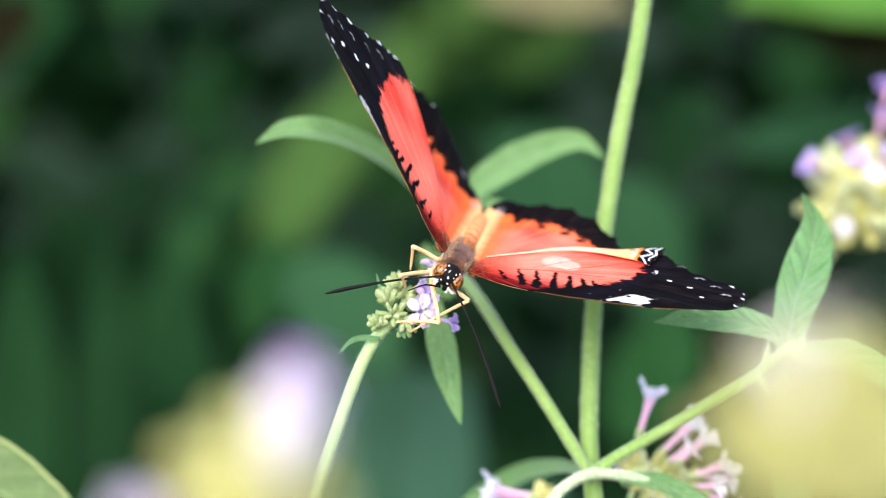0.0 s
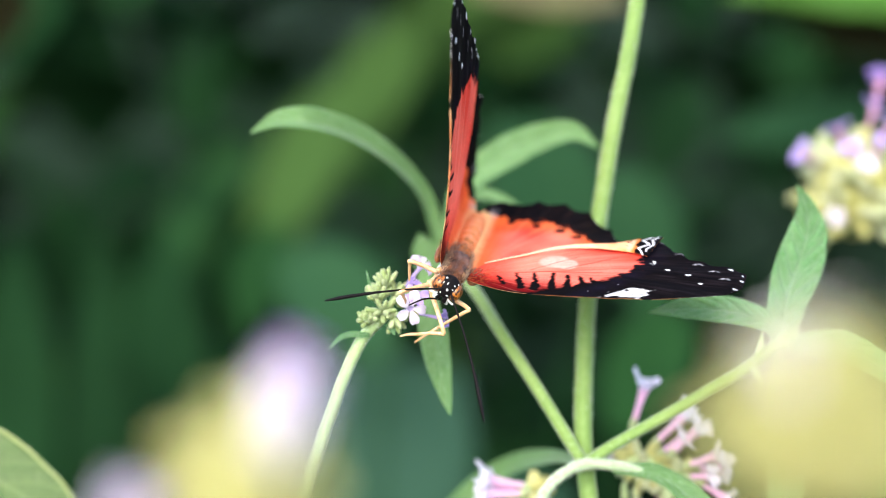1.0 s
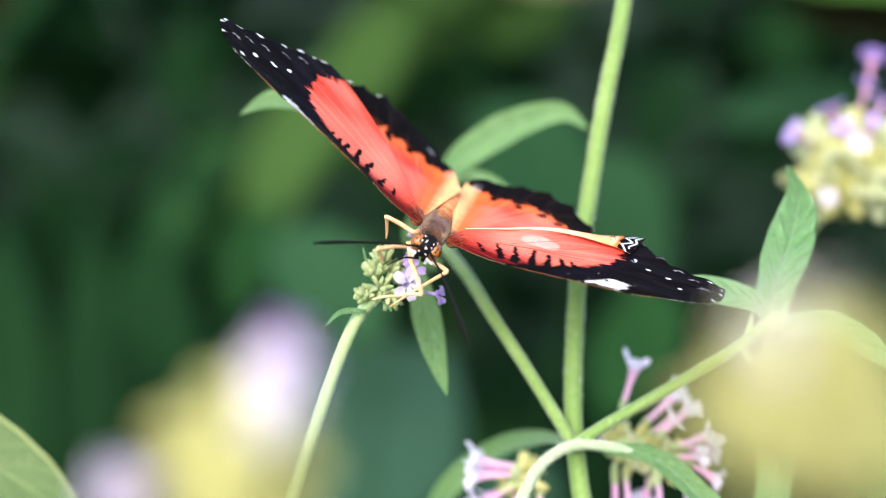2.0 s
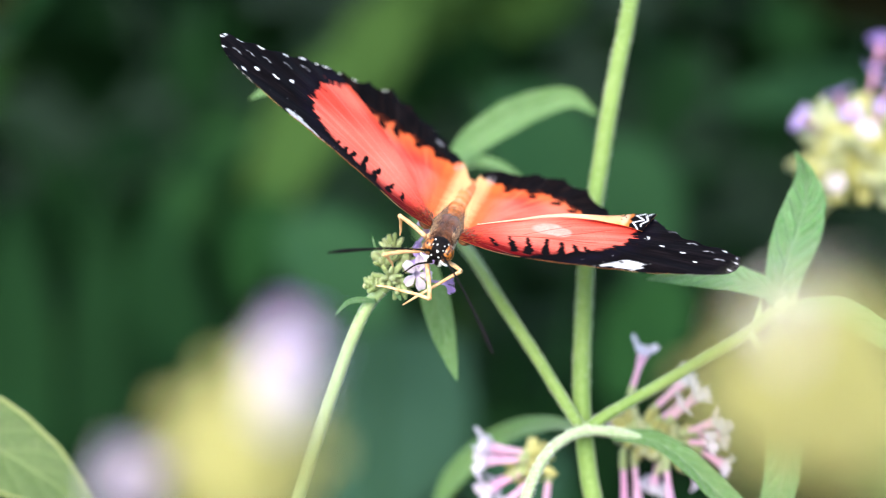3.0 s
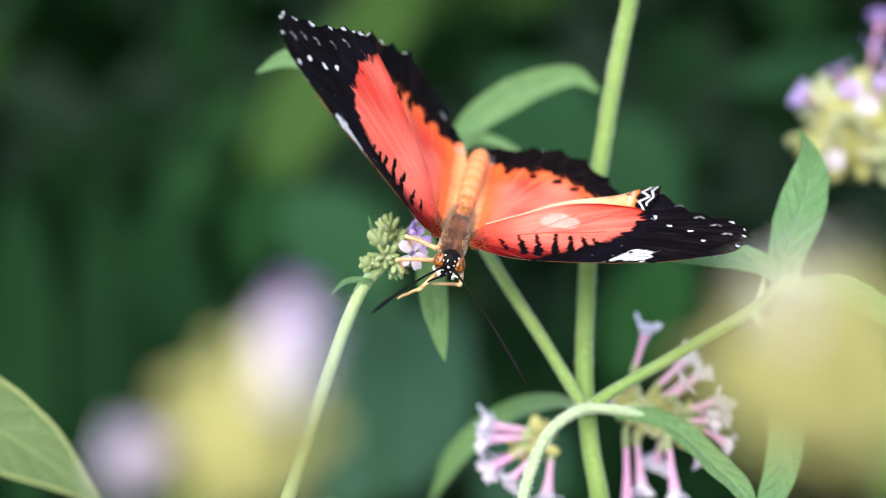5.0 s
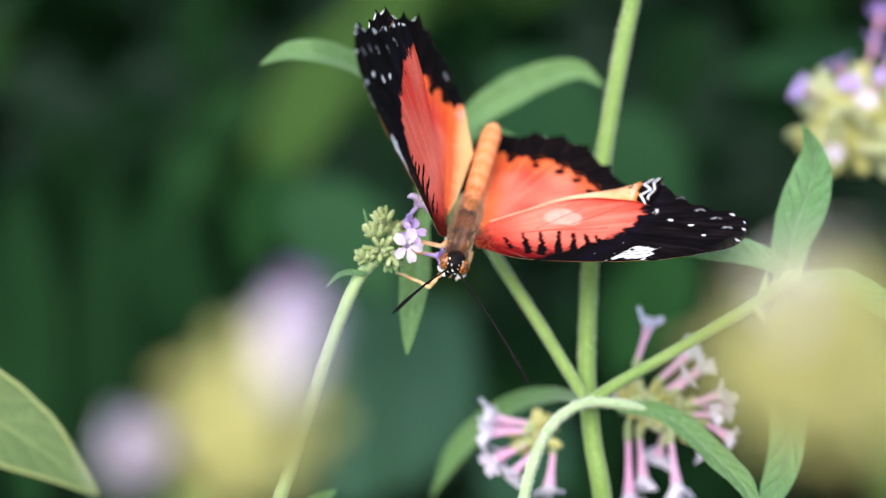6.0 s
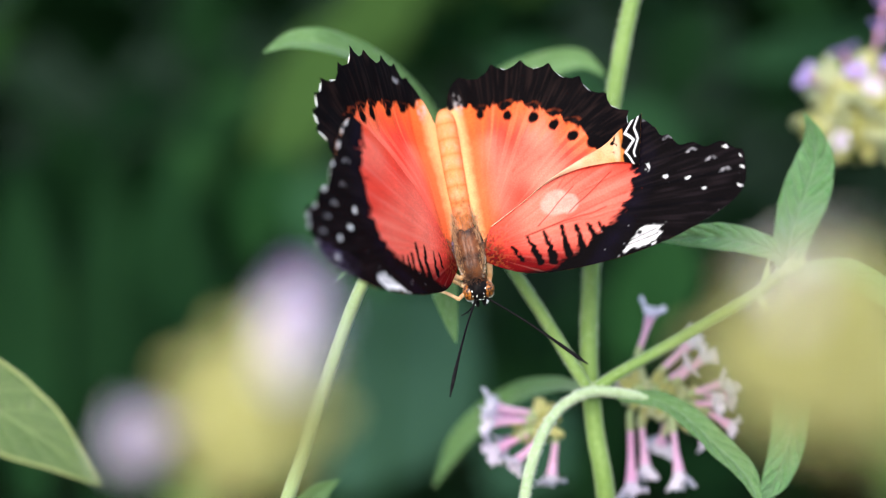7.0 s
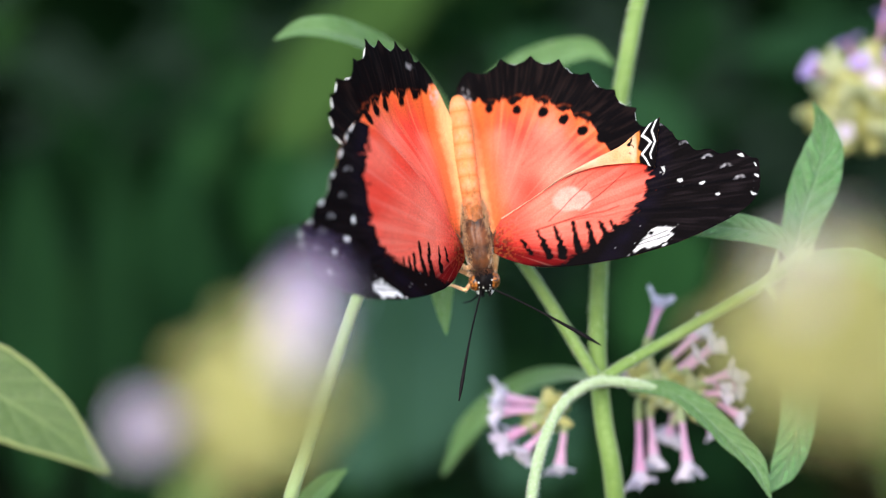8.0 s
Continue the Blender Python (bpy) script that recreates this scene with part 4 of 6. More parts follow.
BARS_LEFT = (((9.1, 2.0), (8.6, 0.0)), ((11.2, 2.1), (11.4, -1.4)), ((14.3, 2.9), (14.4, -2.0)), ((17.1, 3.1), (16.5, -2.2)), ((19.1, 1.5), (19.1, -2.6)), ((20.6, 1.0), (20.7, -2.2)), ((22.0, 1.0), (22.4, -1.2)))
BARS_RIGHT = (((7.3, 0.7), (8.8, -1.7)), ((10.3, 1.4), (11.5, -2.9)), ((13.2, 1.6), (13.8, -3.3)), ((16.3, 1.6), (16.2, -3.1)), ((18.6, 1.0), (19.0, -3.3)), ((20.6, 0.8), (21.5, -2.3)), ((22.2, 0.6), (23.0, -1.0)))


def fore_colours(x, y, folded):
    """The upper side of a forewing: red field, black tip with white marks, black bars along the front."""
    j = vnoise(x, y, 1.1, 1) * 0.55 + vnoise(x, y * 3, 0.6, 2) * 0.3
    fl = vnoise(x, y, 6, 3)
    col = np.broadcast_to(np.array(RED), x.shape + (3,)).copy()
    col = paint(col, ORANGE, np.clip((y - 9 - 0.3 * x) / 14, 0, 0.7))
    col = paint(col, PINK_SHEEN, np.clip(0.55 + 0.5 * fl - 0.035 * np.hypot(x - 17, (y - 7) * 1.2), 0, 0.9))
    rim = y - np.interp(x, [p[0] for p in FRONT], [p[1] for p in FRONT])
    col = paint(col, (0.5, 0.02, 0.022), step(4.4 - rim + 0.8 * j, 2.2) * np.clip((20 - x) / 5, 0, 1) * 0.6)
    col = paint(col, (0.1, 0.002, 0.004), step((2.9 if folded else 3.5) - rim + 0.5 * j, 1.2) * np.clip((22 - x) / 4, 0, 1) * 0.94)
    col = paint(col, (0.012, 0.002, 0.002), step(0.5 - rim + 0.3 * j, 0.5) * np.clip((x - 5) / 6, 0, 1) * 0.85)
    ray = vnoise(np.arctan2(y - 1.5, x - 1) * 70, np.hypot(x, y) * 0.1, 1.5, 34)
    col = paint(col, (0.98, 0.4, 0.32), np.clip(ray - 0.1, 0, 0.6) * np.clip(np.hypot(x, y) / 14 - 0.3, 0, 0.8) * 0.35)
    for a, b in FORE_VEINS[:8]:
        away = np.clip((x - 9) / 8, 0, 1)
        col = paint(col, (0.36, 0.02, 0.012), step(0.09 - segment(x, y + 0.25 * vnoise(x, y, 3.0, 16), a, b), 0.14) * ((0.12 + 0.3 * away) if folded else 0.05 + 0.1 * away))
    col = paint(col, (0.34, 0.1, 0.03), np.clip((7.5 - np.hypot(x - 2, y - 2)) / 5, 0, 1) * (vnoise(x, y, 0.35, 9) > 0.1) * 0.45)
    col = paint(col, (0.04, 0.015, 0.008), np.clip((6.5 - np.hypot(x - 2, y - 2)) / 4, 0, 1) * (vnoise(x, y, 0.3, 10) > 0.25) * 0.55)
    for k, (a, b) in enumerate(BARS_RIGHT if folded else BARS_LEFT):
        col = paint(col, INK, step(bar(x, y if folded else y + 0.5, a, b, (0.3, 0.4, 0.46, 0.48, 0.46, 0.42, 0.36)[k], 70 + k), 0.14))
    if folded:
        wob = 0.3 * vnoise(x, y, 1.6, 7)
        pale = np.maximum(1 - np.hypot((x - 16.0) / 2.5, (y - 5.6) / 2.0), 1 - np.hypot((x - 18.2) / 1.6, (y - 4.9) / 1.5)) + wob * 0.3
        col = paint(col, (0.88, 0.46, 0.38), step(pale, 0.14) * 0.8 * (0.85 + 0.15 * vnoise(x, y, 0.5, 17)))
        for a, b in (((12.5, 2.6), (19.5, 7.2)), ((18, 3.4), (26, 8.0)), ((10, 1.8), (24, 2.6))):
            col = paint(col, (0.12, 0.008, 0.005), step(0.09 - segment(x, y + 0.3 * vnoise(x, y, 2.5, 18), a, b), 0.1) * 0.75)
    edge_x = np.interp(y, (-6, -2, 0.8, 3.7, 7.7, 9.5, 11.2, 13, 16, 19.7, 24), (19, 23.2, 26.2, 27.9, 29.5, 29.8, 29.2, 29.6, 28.6, 27.0, 25))
    edge_y = np.interp(x, (8, 12, 15, 18, 21, 24, 27), (-5.6, -4.7, -3.7, -2.7, -1.6, 0.1, 1.5) if folded else (-4.9, -3.4, -2.2, -1.6, -0.9, 0.4, 1.6))
    fray = 1.3 * np.maximum(vnoise(x * 0.35, y, 0.55, 19), 0) ** 2
    ink = np.maximum(step(x + j * 1.4 - edge_x - fray, 0.4), step(edge_y - y + j * 0.9, 0.35) * (x > 10))
    ink = np.maximum(ink, step(0.28 - rim, 0.15) * np.clip((x - 6) / 6, 0, 1))
    rear = np.interp(x, (15, 22, 26, 30), (30, 26, 21, 18))
    ink = np.maximum(ink, step(y - rear + j, 0.4))
    col = paint(col, INK, ink)
    # violet sheen beside the red field, painted into the black
    col = paint(col, VIOLET_SHEEN, ink * np.clip(0.75 - np.abs(x - edge_x - 1.5) / 4, 0, 1) * (0.6 + 0.4 * vnoise(x, y, 1.5, 6)))
    # brown-grey sheen of the black tip, painted as streaks along the veins
    sheen_streak = vnoise(np.arctan2(y - 4, x - 10) * 90, np.hypot(x, y) * 0.25, 1.0, 35)
    col = paint(col, (0.017, 0.012, 0.014), ink * np.clip(sheen_streak, 0, 1) * np.clip((x - 24) / 8, 0, 1) * 0.7)
    for a, b in FORE_VEINS[8:]:
        col = paint(col, (0.002, 0.002, 0.003), step(0.14 - segment(x, y, a, b), 0.2) * 0.8)
    wob = 0.25 * vnoise(x, y, 0.5, 8)
    sx, sy = (0.5, -0.5) if folded else (0.4, -0.8)
    patch = inside(x - sx, y - sy, [(24.2, -4.5), (29.8, -4.0), (31.6, -2.0), (28.4, -1.6), (26.3, -3.0)]) + wob
    bare = np.minimum(segment(x, y, (23, -4.2), (31, -2.7)), segment(x, y, (25, -4.2), (31, -3.5)))
    streak = vnoise(x * 0.35 - y * 0.1, y * 1.2 + x * -0.25, 0.4, 15)
    col = paint(col, WHITE, step(patch + (0.5 if folded else 0.25) * streak - 0.02, 0.2) * step(bare - 0.09, 0.12) * np.clip(1.15 + 0.5 * streak, 0.3, 1))
    if folded:
        marks = ((31.8, 6.9, 0.24, 0.55), (34.2, 4.6, 0.48, 0.24), (37.4, 3.4, 0.44, 0.24), (39.5, 1.3, 0.26, 0.32))
    else:
        marks = ((33.8, 6.9, 0.34, 0.62), (36.1, 4.1, 0.62, 0.34), (39.1, 2.4, 0.5, 0.4), (40.6, -0.3, 0.4, 0.4))
    for px, py, rx, ry in marks:
        col = paint(col, WHITE, step(1 - np.hypot((x - px + wob) / rx, (y - py + wob - 0.3 * np.abs(x - px)) / ry), 0.3))
    for px, py in ((33.5, 14.1), (35.9, 10.3), (39.0, 7.4), (41.6, 5.3), (43.3, 3.0)):
        arc = np.abs(np.hypot((x - px) / 0.8, (y - py) / 0.6) - 0.8) + 0.6 * (y < py)
        col = paint(col, (0.42, 0.4, 0.42), step(0.26 - arc + 0.5 * wob, 0.25) * (0.5 + 0.5 * vnoise(x, y, 0.4, 12)))
    ms = 0.44 if folded else 0.7
    rim_spots = ((30.9, 20.0), (32.7, 18.3), (35.1, 15.9), (37.9, 12.1), (41.0, 9.0), (44.1, 6.7), (45.9, 4.8), (45.9, 3.0), (44.9, 0.4))
    if not folded:
        rim_spots = ((31.0, 20.5), (32.8, 19.0), (35.0, 16.6), (37.4, 13.6), (40.8, 9.8), (44.1, 7.2), (46.4, 5.4), (46.6, 4.0), (45.3, 1.4))
    for px, py in rim_spots:
        along = (x - px - (y - py)) * 0.707 + wob
        across = (x - px + (y - py)) * 0.707 + wob
        col = paint(col, (0.72, 0.71, 0.7), step(1 - np.hypot(along / (0.95 * ms), across / (0.42 * ms)), 0.35))
    col = paint(col, (0.4, 0.38, 0.4), ink * (vnoise(x, y, 0.22, 14) > 0.95) * np.clip((4 - y) / 5, 0, 1) * 0.7)
    return col


DOTS_LEFT = ((6.3, 26.6, 0.55), (10.3, 25.5, 0.62), (14.6, 25.1, 0.72), (17.4, 24.2, 0.7), (20.1, 22.7, 0.6), (21.4, 20.9, 0.55), (22.6, 19.0, 0.5))
DOTS_RIGHT = ((5.8, 24.0, 0.6), (10.4, 22.4, 0.66), (14.7, 20.8, 0.78), (17.8, 18.7, 0.76), (20.4, 16.2, 0.74), (23.4, 14.5, 0.9))
BORDER_LEFT = ((0, 28.5), (3.4, 27.5), (6.2, 27.1), (11, 27.0), (14.9, 26.7), (19.6, 25.2), (22.2, 23.2), (24.0, 20.6), (25.2, 17.5), (31, 10))
BORDER_RIGHT = ((0, 26.5), (4.4, 26.0), (6.0, 24.9), (8.1, 24.9), (11.0, 24.4), (13.7, 23.5), (16.7, 21.7), (19.7, 19.5), (21.7, 17.4), (22.8, 15.1), (23.5, 13.0), (25, 9))


def hind_colours(x, y, folded):
    """The upper side of a hindwing: red shading to orange, black scalloped border with dots, cream inner edge."""
    dots, line = (DOTS_RIGHT, BORDER_RIGHT) if folded else (DOTS_LEFT, BORDER_LEFT)
    j = vnoise(x, y, 1.0, 21) * 0.4 + vnoise(x * 2, y, 0.6, 22) * 0.25
    col = np.broadcast_to(np.array(RED), x.shape + (3,)).copy()
    border = np.interp(x, [p[0] for p in line], [p[1] for p in line])
    for px, py, r in dots[:-1]:
        border = border - 0.9 * np.sqrt(np.clip(1 - ((x - px) / 1.25) ** 2, 0, 1))
    depth = border - y
    col = paint(col, PINK_SHEEN, np.clip(0.75 + 0.55 * vnoise(x, y, 5, 23) - 0.05 * np.hypot(x - 13, y - 11), 0, 0.95))
    ray = vnoise(np.arctan2(y - 2, x - 2) * 60, np.hypot(x, y) * 0.12, 1.6, 24)
    col = paint(col, ORANGE, np.clip(0.85 - depth / 6.5 + 0.3 * ray, 0, 0.75))
    col = paint(col, (0.98, 0.38, 0.27), np.clip(ray - 0.1, 0, 0.5) * np.clip(np.hypot(x, y) / 16 - 0.3, 0, 0.8) * 0.4)
    for a, b in HIND_VEINS:
        col = paint(col, (0.45, 0.035, 0.01), step(0.14 - segment(x + 0.4 * j, y, a, b), 0.3) * 0.2)
    col = paint(col, ORANGE, np.clip((7.0 - x) / 3, 0, 1) * 0.7)
    inner = np.interp(y, (0, 10, 20, 30), (2.7, 2.9, 2.7, 2.3) if folded else (2.3, 2.5, 2.3, 2.0))
    col = paint(col, CREAM, step(inner - x + 0.3 * j, 0.7))
    fray = 0.7 * np.maximum(vnoise(x, y * 0.4, 0.8, 28), 0)
    ink = np.maximum(step(y - border + j * 0.9 + fray - 0.2, 0.3), step(x - line[-2][0] - 3.5 + j, 0.4))
    col = paint(col, INK, ink)
    # brown sheen of the border's ridges, painted as rays of colour
    sheen_streak = vnoise(np.arctan2(y - 6, x - 5) * 80, np.hypot(x, y) * 0.3, 1.0, 37)
    col = paint(col, (0.022, 0.013, 0.012), ink * np.clip(sheen_streak, 0, 1) * 0.7)
    for px, py, r in dots:
        a = math.atan2(py - 4, px - 3)
        u, v = (x - px) * math.cos(a) + (y - py) * math.sin(a), (y - py) * math.cos(a) - (x - px) * math.sin(a)
        long = 1.15 if folded or px < 13 else 1.6
        col = paint(col, INK, step(1.12 * r - np.hypot(u / long + 0.3 * j, v + 0.3 * j), 0.16))
    for px, py, r in dots[:-1]:
        edge = np.interp(px, [p[0] for p in line], [p[1] for p in line])
        lun = np.abs(np.hypot((x - px) / 1.5, (y - edge + 0.5) / 0.95) - 1)
        col = paint(col, (0.3, 0.05, 0.016), step(0.14 - lun + 0.35 * j, 0.2) * (y > edge - 0.3) * (0.3 + 0.4 * vnoise(x, y, 0.6, 36)))
    smear = 1 - np.hypot((x - 7.2) / 0.9, (y - 31.3) / 0.5) + 0.5 * vnoise(x, y, 0.7, 27)
    col = paint(col, (0.45, 0.44, 0.45), step(smear, 0.5) * (0.1 if folded else 0.8) * (0.6 + 0.4 * vnoise(x, y, 0.5, 25)))
    col = paint(col, (0.42, 0.38, 0.38), step(1 - np.hypot((x - 2.4) / 0.6, (y - 26.5) / 1.9), 0.4) * (0.4 + 0.6 * vnoise(x, y, 0.5, 20)))
    col = paint(col, (0.32, 0.1, 0.03), np.clip((8 - np.hypot(x - 2, y - 2)) / 6, 0, 1) * (vnoise(x, y, 0.35, 29) > 0.2) * 0.45)
    return col


def under_colours(x, y, margin):
    """The under side of both wings: buff and orange with black and white chevrons towards the edge."""
    col = np.broadcast_to(np.array((0.78, 0.5, 0.26)), x.shape + (3,)).copy()
    col = paint(col, (0.75, 0.2, 0.06), step(vnoise(x, y, 3.5, 31) + 0.1, 0.5) * 0.8)
    col = paint(col, INK, step(0.17 - np.abs(vnoise(x, y, 2.2, 32)), 0.08) * (vnoise(x, y, 1.0, 33) > 0))
    zig = np.abs((margin * 16) % 1.0 - 0.5) * 2
    return paint(paint(col, INK, step(margin - 0.72, 0.05)), (0.8, 0.78, 0.72), step(0.12 - np.abs(zig * 0.12 + 0.76 - margin) * 3, 0.1))


def catmull(pts, n):
    return spline([(p[0], p[1], 0) for p in pts], n)[:, :2] / MM


FRONT = [(2.6, -0.6), (4.6, -1.9), (8.0, -3.7), (12, -4.8), (16, -5.3), (20, -5.6), (25, -5.6), (30, -5.2), (34, -4.6), (38, -3.6), (42.0, -2.3), (44.6, -0.8), (46.0, 1.0)]
FRONT_LEFT = FRONT[:-4] + [(38, -3.4), (42.0, -1.6), (45.2, 1.2), (46.9, 3.9)]
REAR = [(2.6, 1.2), (6, 5.0), (11, 10.0), (18, 15.6), (24, 19.6), (28.4, 21.4), (29.6, 21.4), (31.0, 20.7), (33.0, 19.0), (35.2, 16.6), (37.6, 13.5), (40.9, 9.9), (44.2, 7.4), (46.7, 5.6), (46.9, 3.9)]
REAR_FOLDED = [(2.6, 1.2), (4.6, 4.9), (10.8, 7.2), (16, 9.3), (22, 11.1), (26, 12.1), (29.1, 13.8), (32.4, 14.7), (34.7, 12.0), (36.4, 10.2), (39.2, 8.5), (42.4, 7.7), (45.7, 6.4), (46.6, 4.0), (46.0, 1.0)]
LEAD_LEFT = [(27.5, 10.0), (29.4, 13.6), (30.2, 16.4)]
SPIKES_LEFT = [(30.5, 17.4), (31.4, 20.4), (31.2, 23.4), (30.3, 26.2), (28.3, 28.7), (23.6, 31.8), (19.6, 35.1), (15.3, 35.2), (9.6, 35.4), (6.4, 34.4), (3.6, 32.4)]
TAIL_LEFT = [(2.8, 30.6), (1.9, 27.6), (0.8, 24.4), (-0.2, 19.0)]
LEAD_RIGHT = [(24.0, 5.0), (27.0, 9.0), (29.0, 12.4), (29.8, 14.6)]
SPIKES_RIGHT = [(29.8, 15.2), (29.0, 18.9), (26.3, 22.5), (23.1, 25.9), (19.0, 29.0), (14.6, 30.7), (9.5, 31.6), (3.6, 31.2)]
TAIL_RIGHT = [(2.3, 30.4), (1.2, 28.6), (0.4, 25.5), (-0.2, 19.0)]


def camber(x, y):
    """The gentle bow of a wing and its pleats, in millimetres."""
    return 0.9 * np.sin(np.clip(x, 0, 46) / 46 * math.pi) - 0.0016 * (np.minimum(y, 22) - 4) ** 2 + 0.1 * vnoise(x, y, 4.0, 41)


def wing_mesh(name, gx, gy, colours, side, thick, margin, lift=0.0, scale=(1.0, 1.0), pleats=None, folded=False, under=None):
    """Two skins over a grid of points, joined along the rim, coloured point by point."""
    n, m = gx.shape
    z = camber(gx, gy) + lift
    if pleats is not None:
        z = z + pleats
    top = np.stack([(gx * scale[0] - 3) * side, gy * scale[1], z], -1).reshape(-1, 3) * MM
    bot = top - np.array((0, 0, thick * MM))
    idx = np.arange(n * m).reshape(n, m)
    q = np.stack([idx[:-1, :-1], idx[1:, :-1], idx[1:, 1:], idx[:-1, 1:]], -1).reshape(-1, 4)
    ring = np.concatenate([idx[0, :], idx[1:, -1], idx[-1, -2::-1], idx[-2:0:-1, 0]])
    nxt = np.roll(ring, -1)
    k = n * m
    wall = np.stack([ring, nxt, nxt + k, ring + k], -1)
    if side < 0:
        q = q[:, ::-1]
        wall = wall[:, ::-1]
    faces = np.vstack([q, q[:, ::-1] + k, wall])
    me = bpy.data.meshes.new(name)
    me.from_pydata(np.vstack([top, bot]).tolist(), [], faces.tolist())
    me.polygons.foreach_set("use_smooth", [True] * len(me.polygons))
    c1 = colours(gx, gy, folded).reshape(-1, 3)
    c2 = (under_colours(gx, gy, margin) if under is None else under).reshape(-1, 3)
    att = me.attributes.new("scales", "FLOAT_COLOR", "POINT")
    att.data.foreach_set("color", np.hstack([np.vstack([c1, c2]), np.ones((2 * k, 1))]).ravel())
    return me


def forewing(side, parent, folded=False):
    nu, nv = 300, 120
    f, r = catmull(FRONT if folded else FRONT_LEFT, nu), catmull(REAR_FOLDED if folded else REAR, nu)
    v = np.linspace(0, 1, nv + 1)[None, :]
    gx = f[:, :1] * (1 - v) + r[:, :1] * v
    gy = f[:, 1:] * (1 - v) + r[:, 1:] * v
    u = np.linspace(0, 1, nu + 1)[:, None]
    wave = 0.34 * np.cos(u * 70) * np.clip((v - 0.9) / 0.1, 0, 1) * (u > 0.55) * (u < 0.97)
    gx, gy = gx + wave * 0.5, gy + wave
    margin = np.clip((gx - 12) / 34, 0, 1) * np.ones_like(gy)
    ridge = 0.1 * np.cos(np.arctan2(gy - 4, gx - 10) * 26) * np.clip((gx - 22) / 10, 0, 1)
    curl = ridge if folded else ridge + 0.03 * np.maximum(1 - gy, 0) ** 2 * np.clip(gx / 12, 0, 1)
    me = wing_mesh("forewing", gx, gy, fore_colours, side, 0.1, margin, lift=0.35, pleats=curl, folded=folded)
    return part("forewing", me, WING, parent, "forewing with a folded-over rear edge" if folded else "red forewing with a black, white-spotted tip")


def hindwing(side, parent):
    ns, nw = 130, 440
    lead, spikes, tail = (LEAD_RIGHT, SPIKES_RIGHT, TAIL_RIGHT) if side > 0 else (LEAD_LEFT, SPIKES_LEFT, TAIL_LEFT)
    pts = [spikes[0]]
    for a, b in zip(spikes, spikes[1:]):
        a, b = np.array(a), np.array(b)
        mid = (a + b) / 2
        out = unit(mid - np.array((8, 8)))
        dip = (0.26 if side > 0 else 0.34) * np.linalg.norm(b - a)
        pts += [tuple(a * 0.8 + b * 0.2 - out * dip * 0.65), tuple(mid - out * dip), tuple(a * 0.22 + b * 0.78 - out * dip * 0.65), tuple(b)]
    scallops = np.vstack([np.array(p) + (np.array(q) - np.array(p)) * s for p, q in zip(pts, pts[1:]) for s in np.linspace(0, 1, 12)[:-1]])
    rim = np.vstack([catmull(lead, 30), scallops, catmull([spikes[-1]] + tail, 50)])
    d = np.concatenate([[0], np.cumsum(np.hypot(*np.diff(rim, axis=0).T))])
    w = np.linspace(0, d[-1], nw + 1)
    rim = np.stack([np.interp(w, d, rim[:, 0]), np.interp(w, d, rim[:, 1])], -1)
    s = np.linspace(0.02, 1, ns + 1)[None, :] ** 0.8
    root = np.array((2.9, 1.5))
    gx = root[0] + (rim[:, :1] - root[0]) * s
    gy = root[1] + (rim[:, 1:] - root[1]) * s
    ang = np.linspace(0, 1, nw + 1)[:, None]
    pleats = 0.13 * np.cos(ang * 2 * math.pi * 8) * s ** 1.5 - 0.2 * s * ang + 0.07 * vnoise(ang * 60, s * 1.5, 1.0, 43) * np.clip((s - 0.75) / 0.2, 0, 1)
    # a shallow trough before the border; the outer lobe of the creased side hangs under the forewing
    pleats = pleats - (2.3 * np.clip(gx / 13, 0, 1) if side < 0 else 0.9) * np.exp(-((gy - 23) / 8) ** 2)
    pleats = pleats + (0.18 if side > 0 else 0.3) * np.maximum(4.5 - gx, 0) ** 1.4 * np.clip(gy / 8, 0, 1)
    if side > 0:
        pleats = pleats - 0.022 * np.maximum(gx - 13, 0) ** 2
    else:
        pleats = pleats - 0.35 * np.clip(1 - ang * 5, 0, 1) * s - 0.1 * np.maximum(gy - 28, 0)
    me = wing_mesh("hindwing", gx, gy, hind_colours, side, 0.1, np.broadcast_to(s, gx.shape).copy(), lift=-0.15, pleats=pleats, folded=side > 0)
    ob = part("hindwing", me, WING, parent, "red hindwing with a scalloped black border")
    edge = bmesh.new()
    top = np.stack([(gx[:, -1] - 3) * side, gy[:, -1], camber(gx, gy)[:, -1] - 0.2 + pleats[:, -1]], -1)
    for k in range(1, len(spikes) - 1):
        i = int(np.argmin(np.hypot(rim[:, 0] - (spikes[k][0] + spikes[k - 1][0]) / 2, rim[:, 1] - (spikes[k][1] + spikes[k - 1][1]) / 2)))
        seg = top[max(i - 6, 0):i + 7] * MM
        thick = 0.11 if side < 0 and k < 7 else 0.055
        tube(edge, seg, (0.02, thick, thick, 0.02), 5, ready=True)
    part("white_fringe", edge, WHITE_SCALE, ob, "thin white fringe between the points")
    return ob


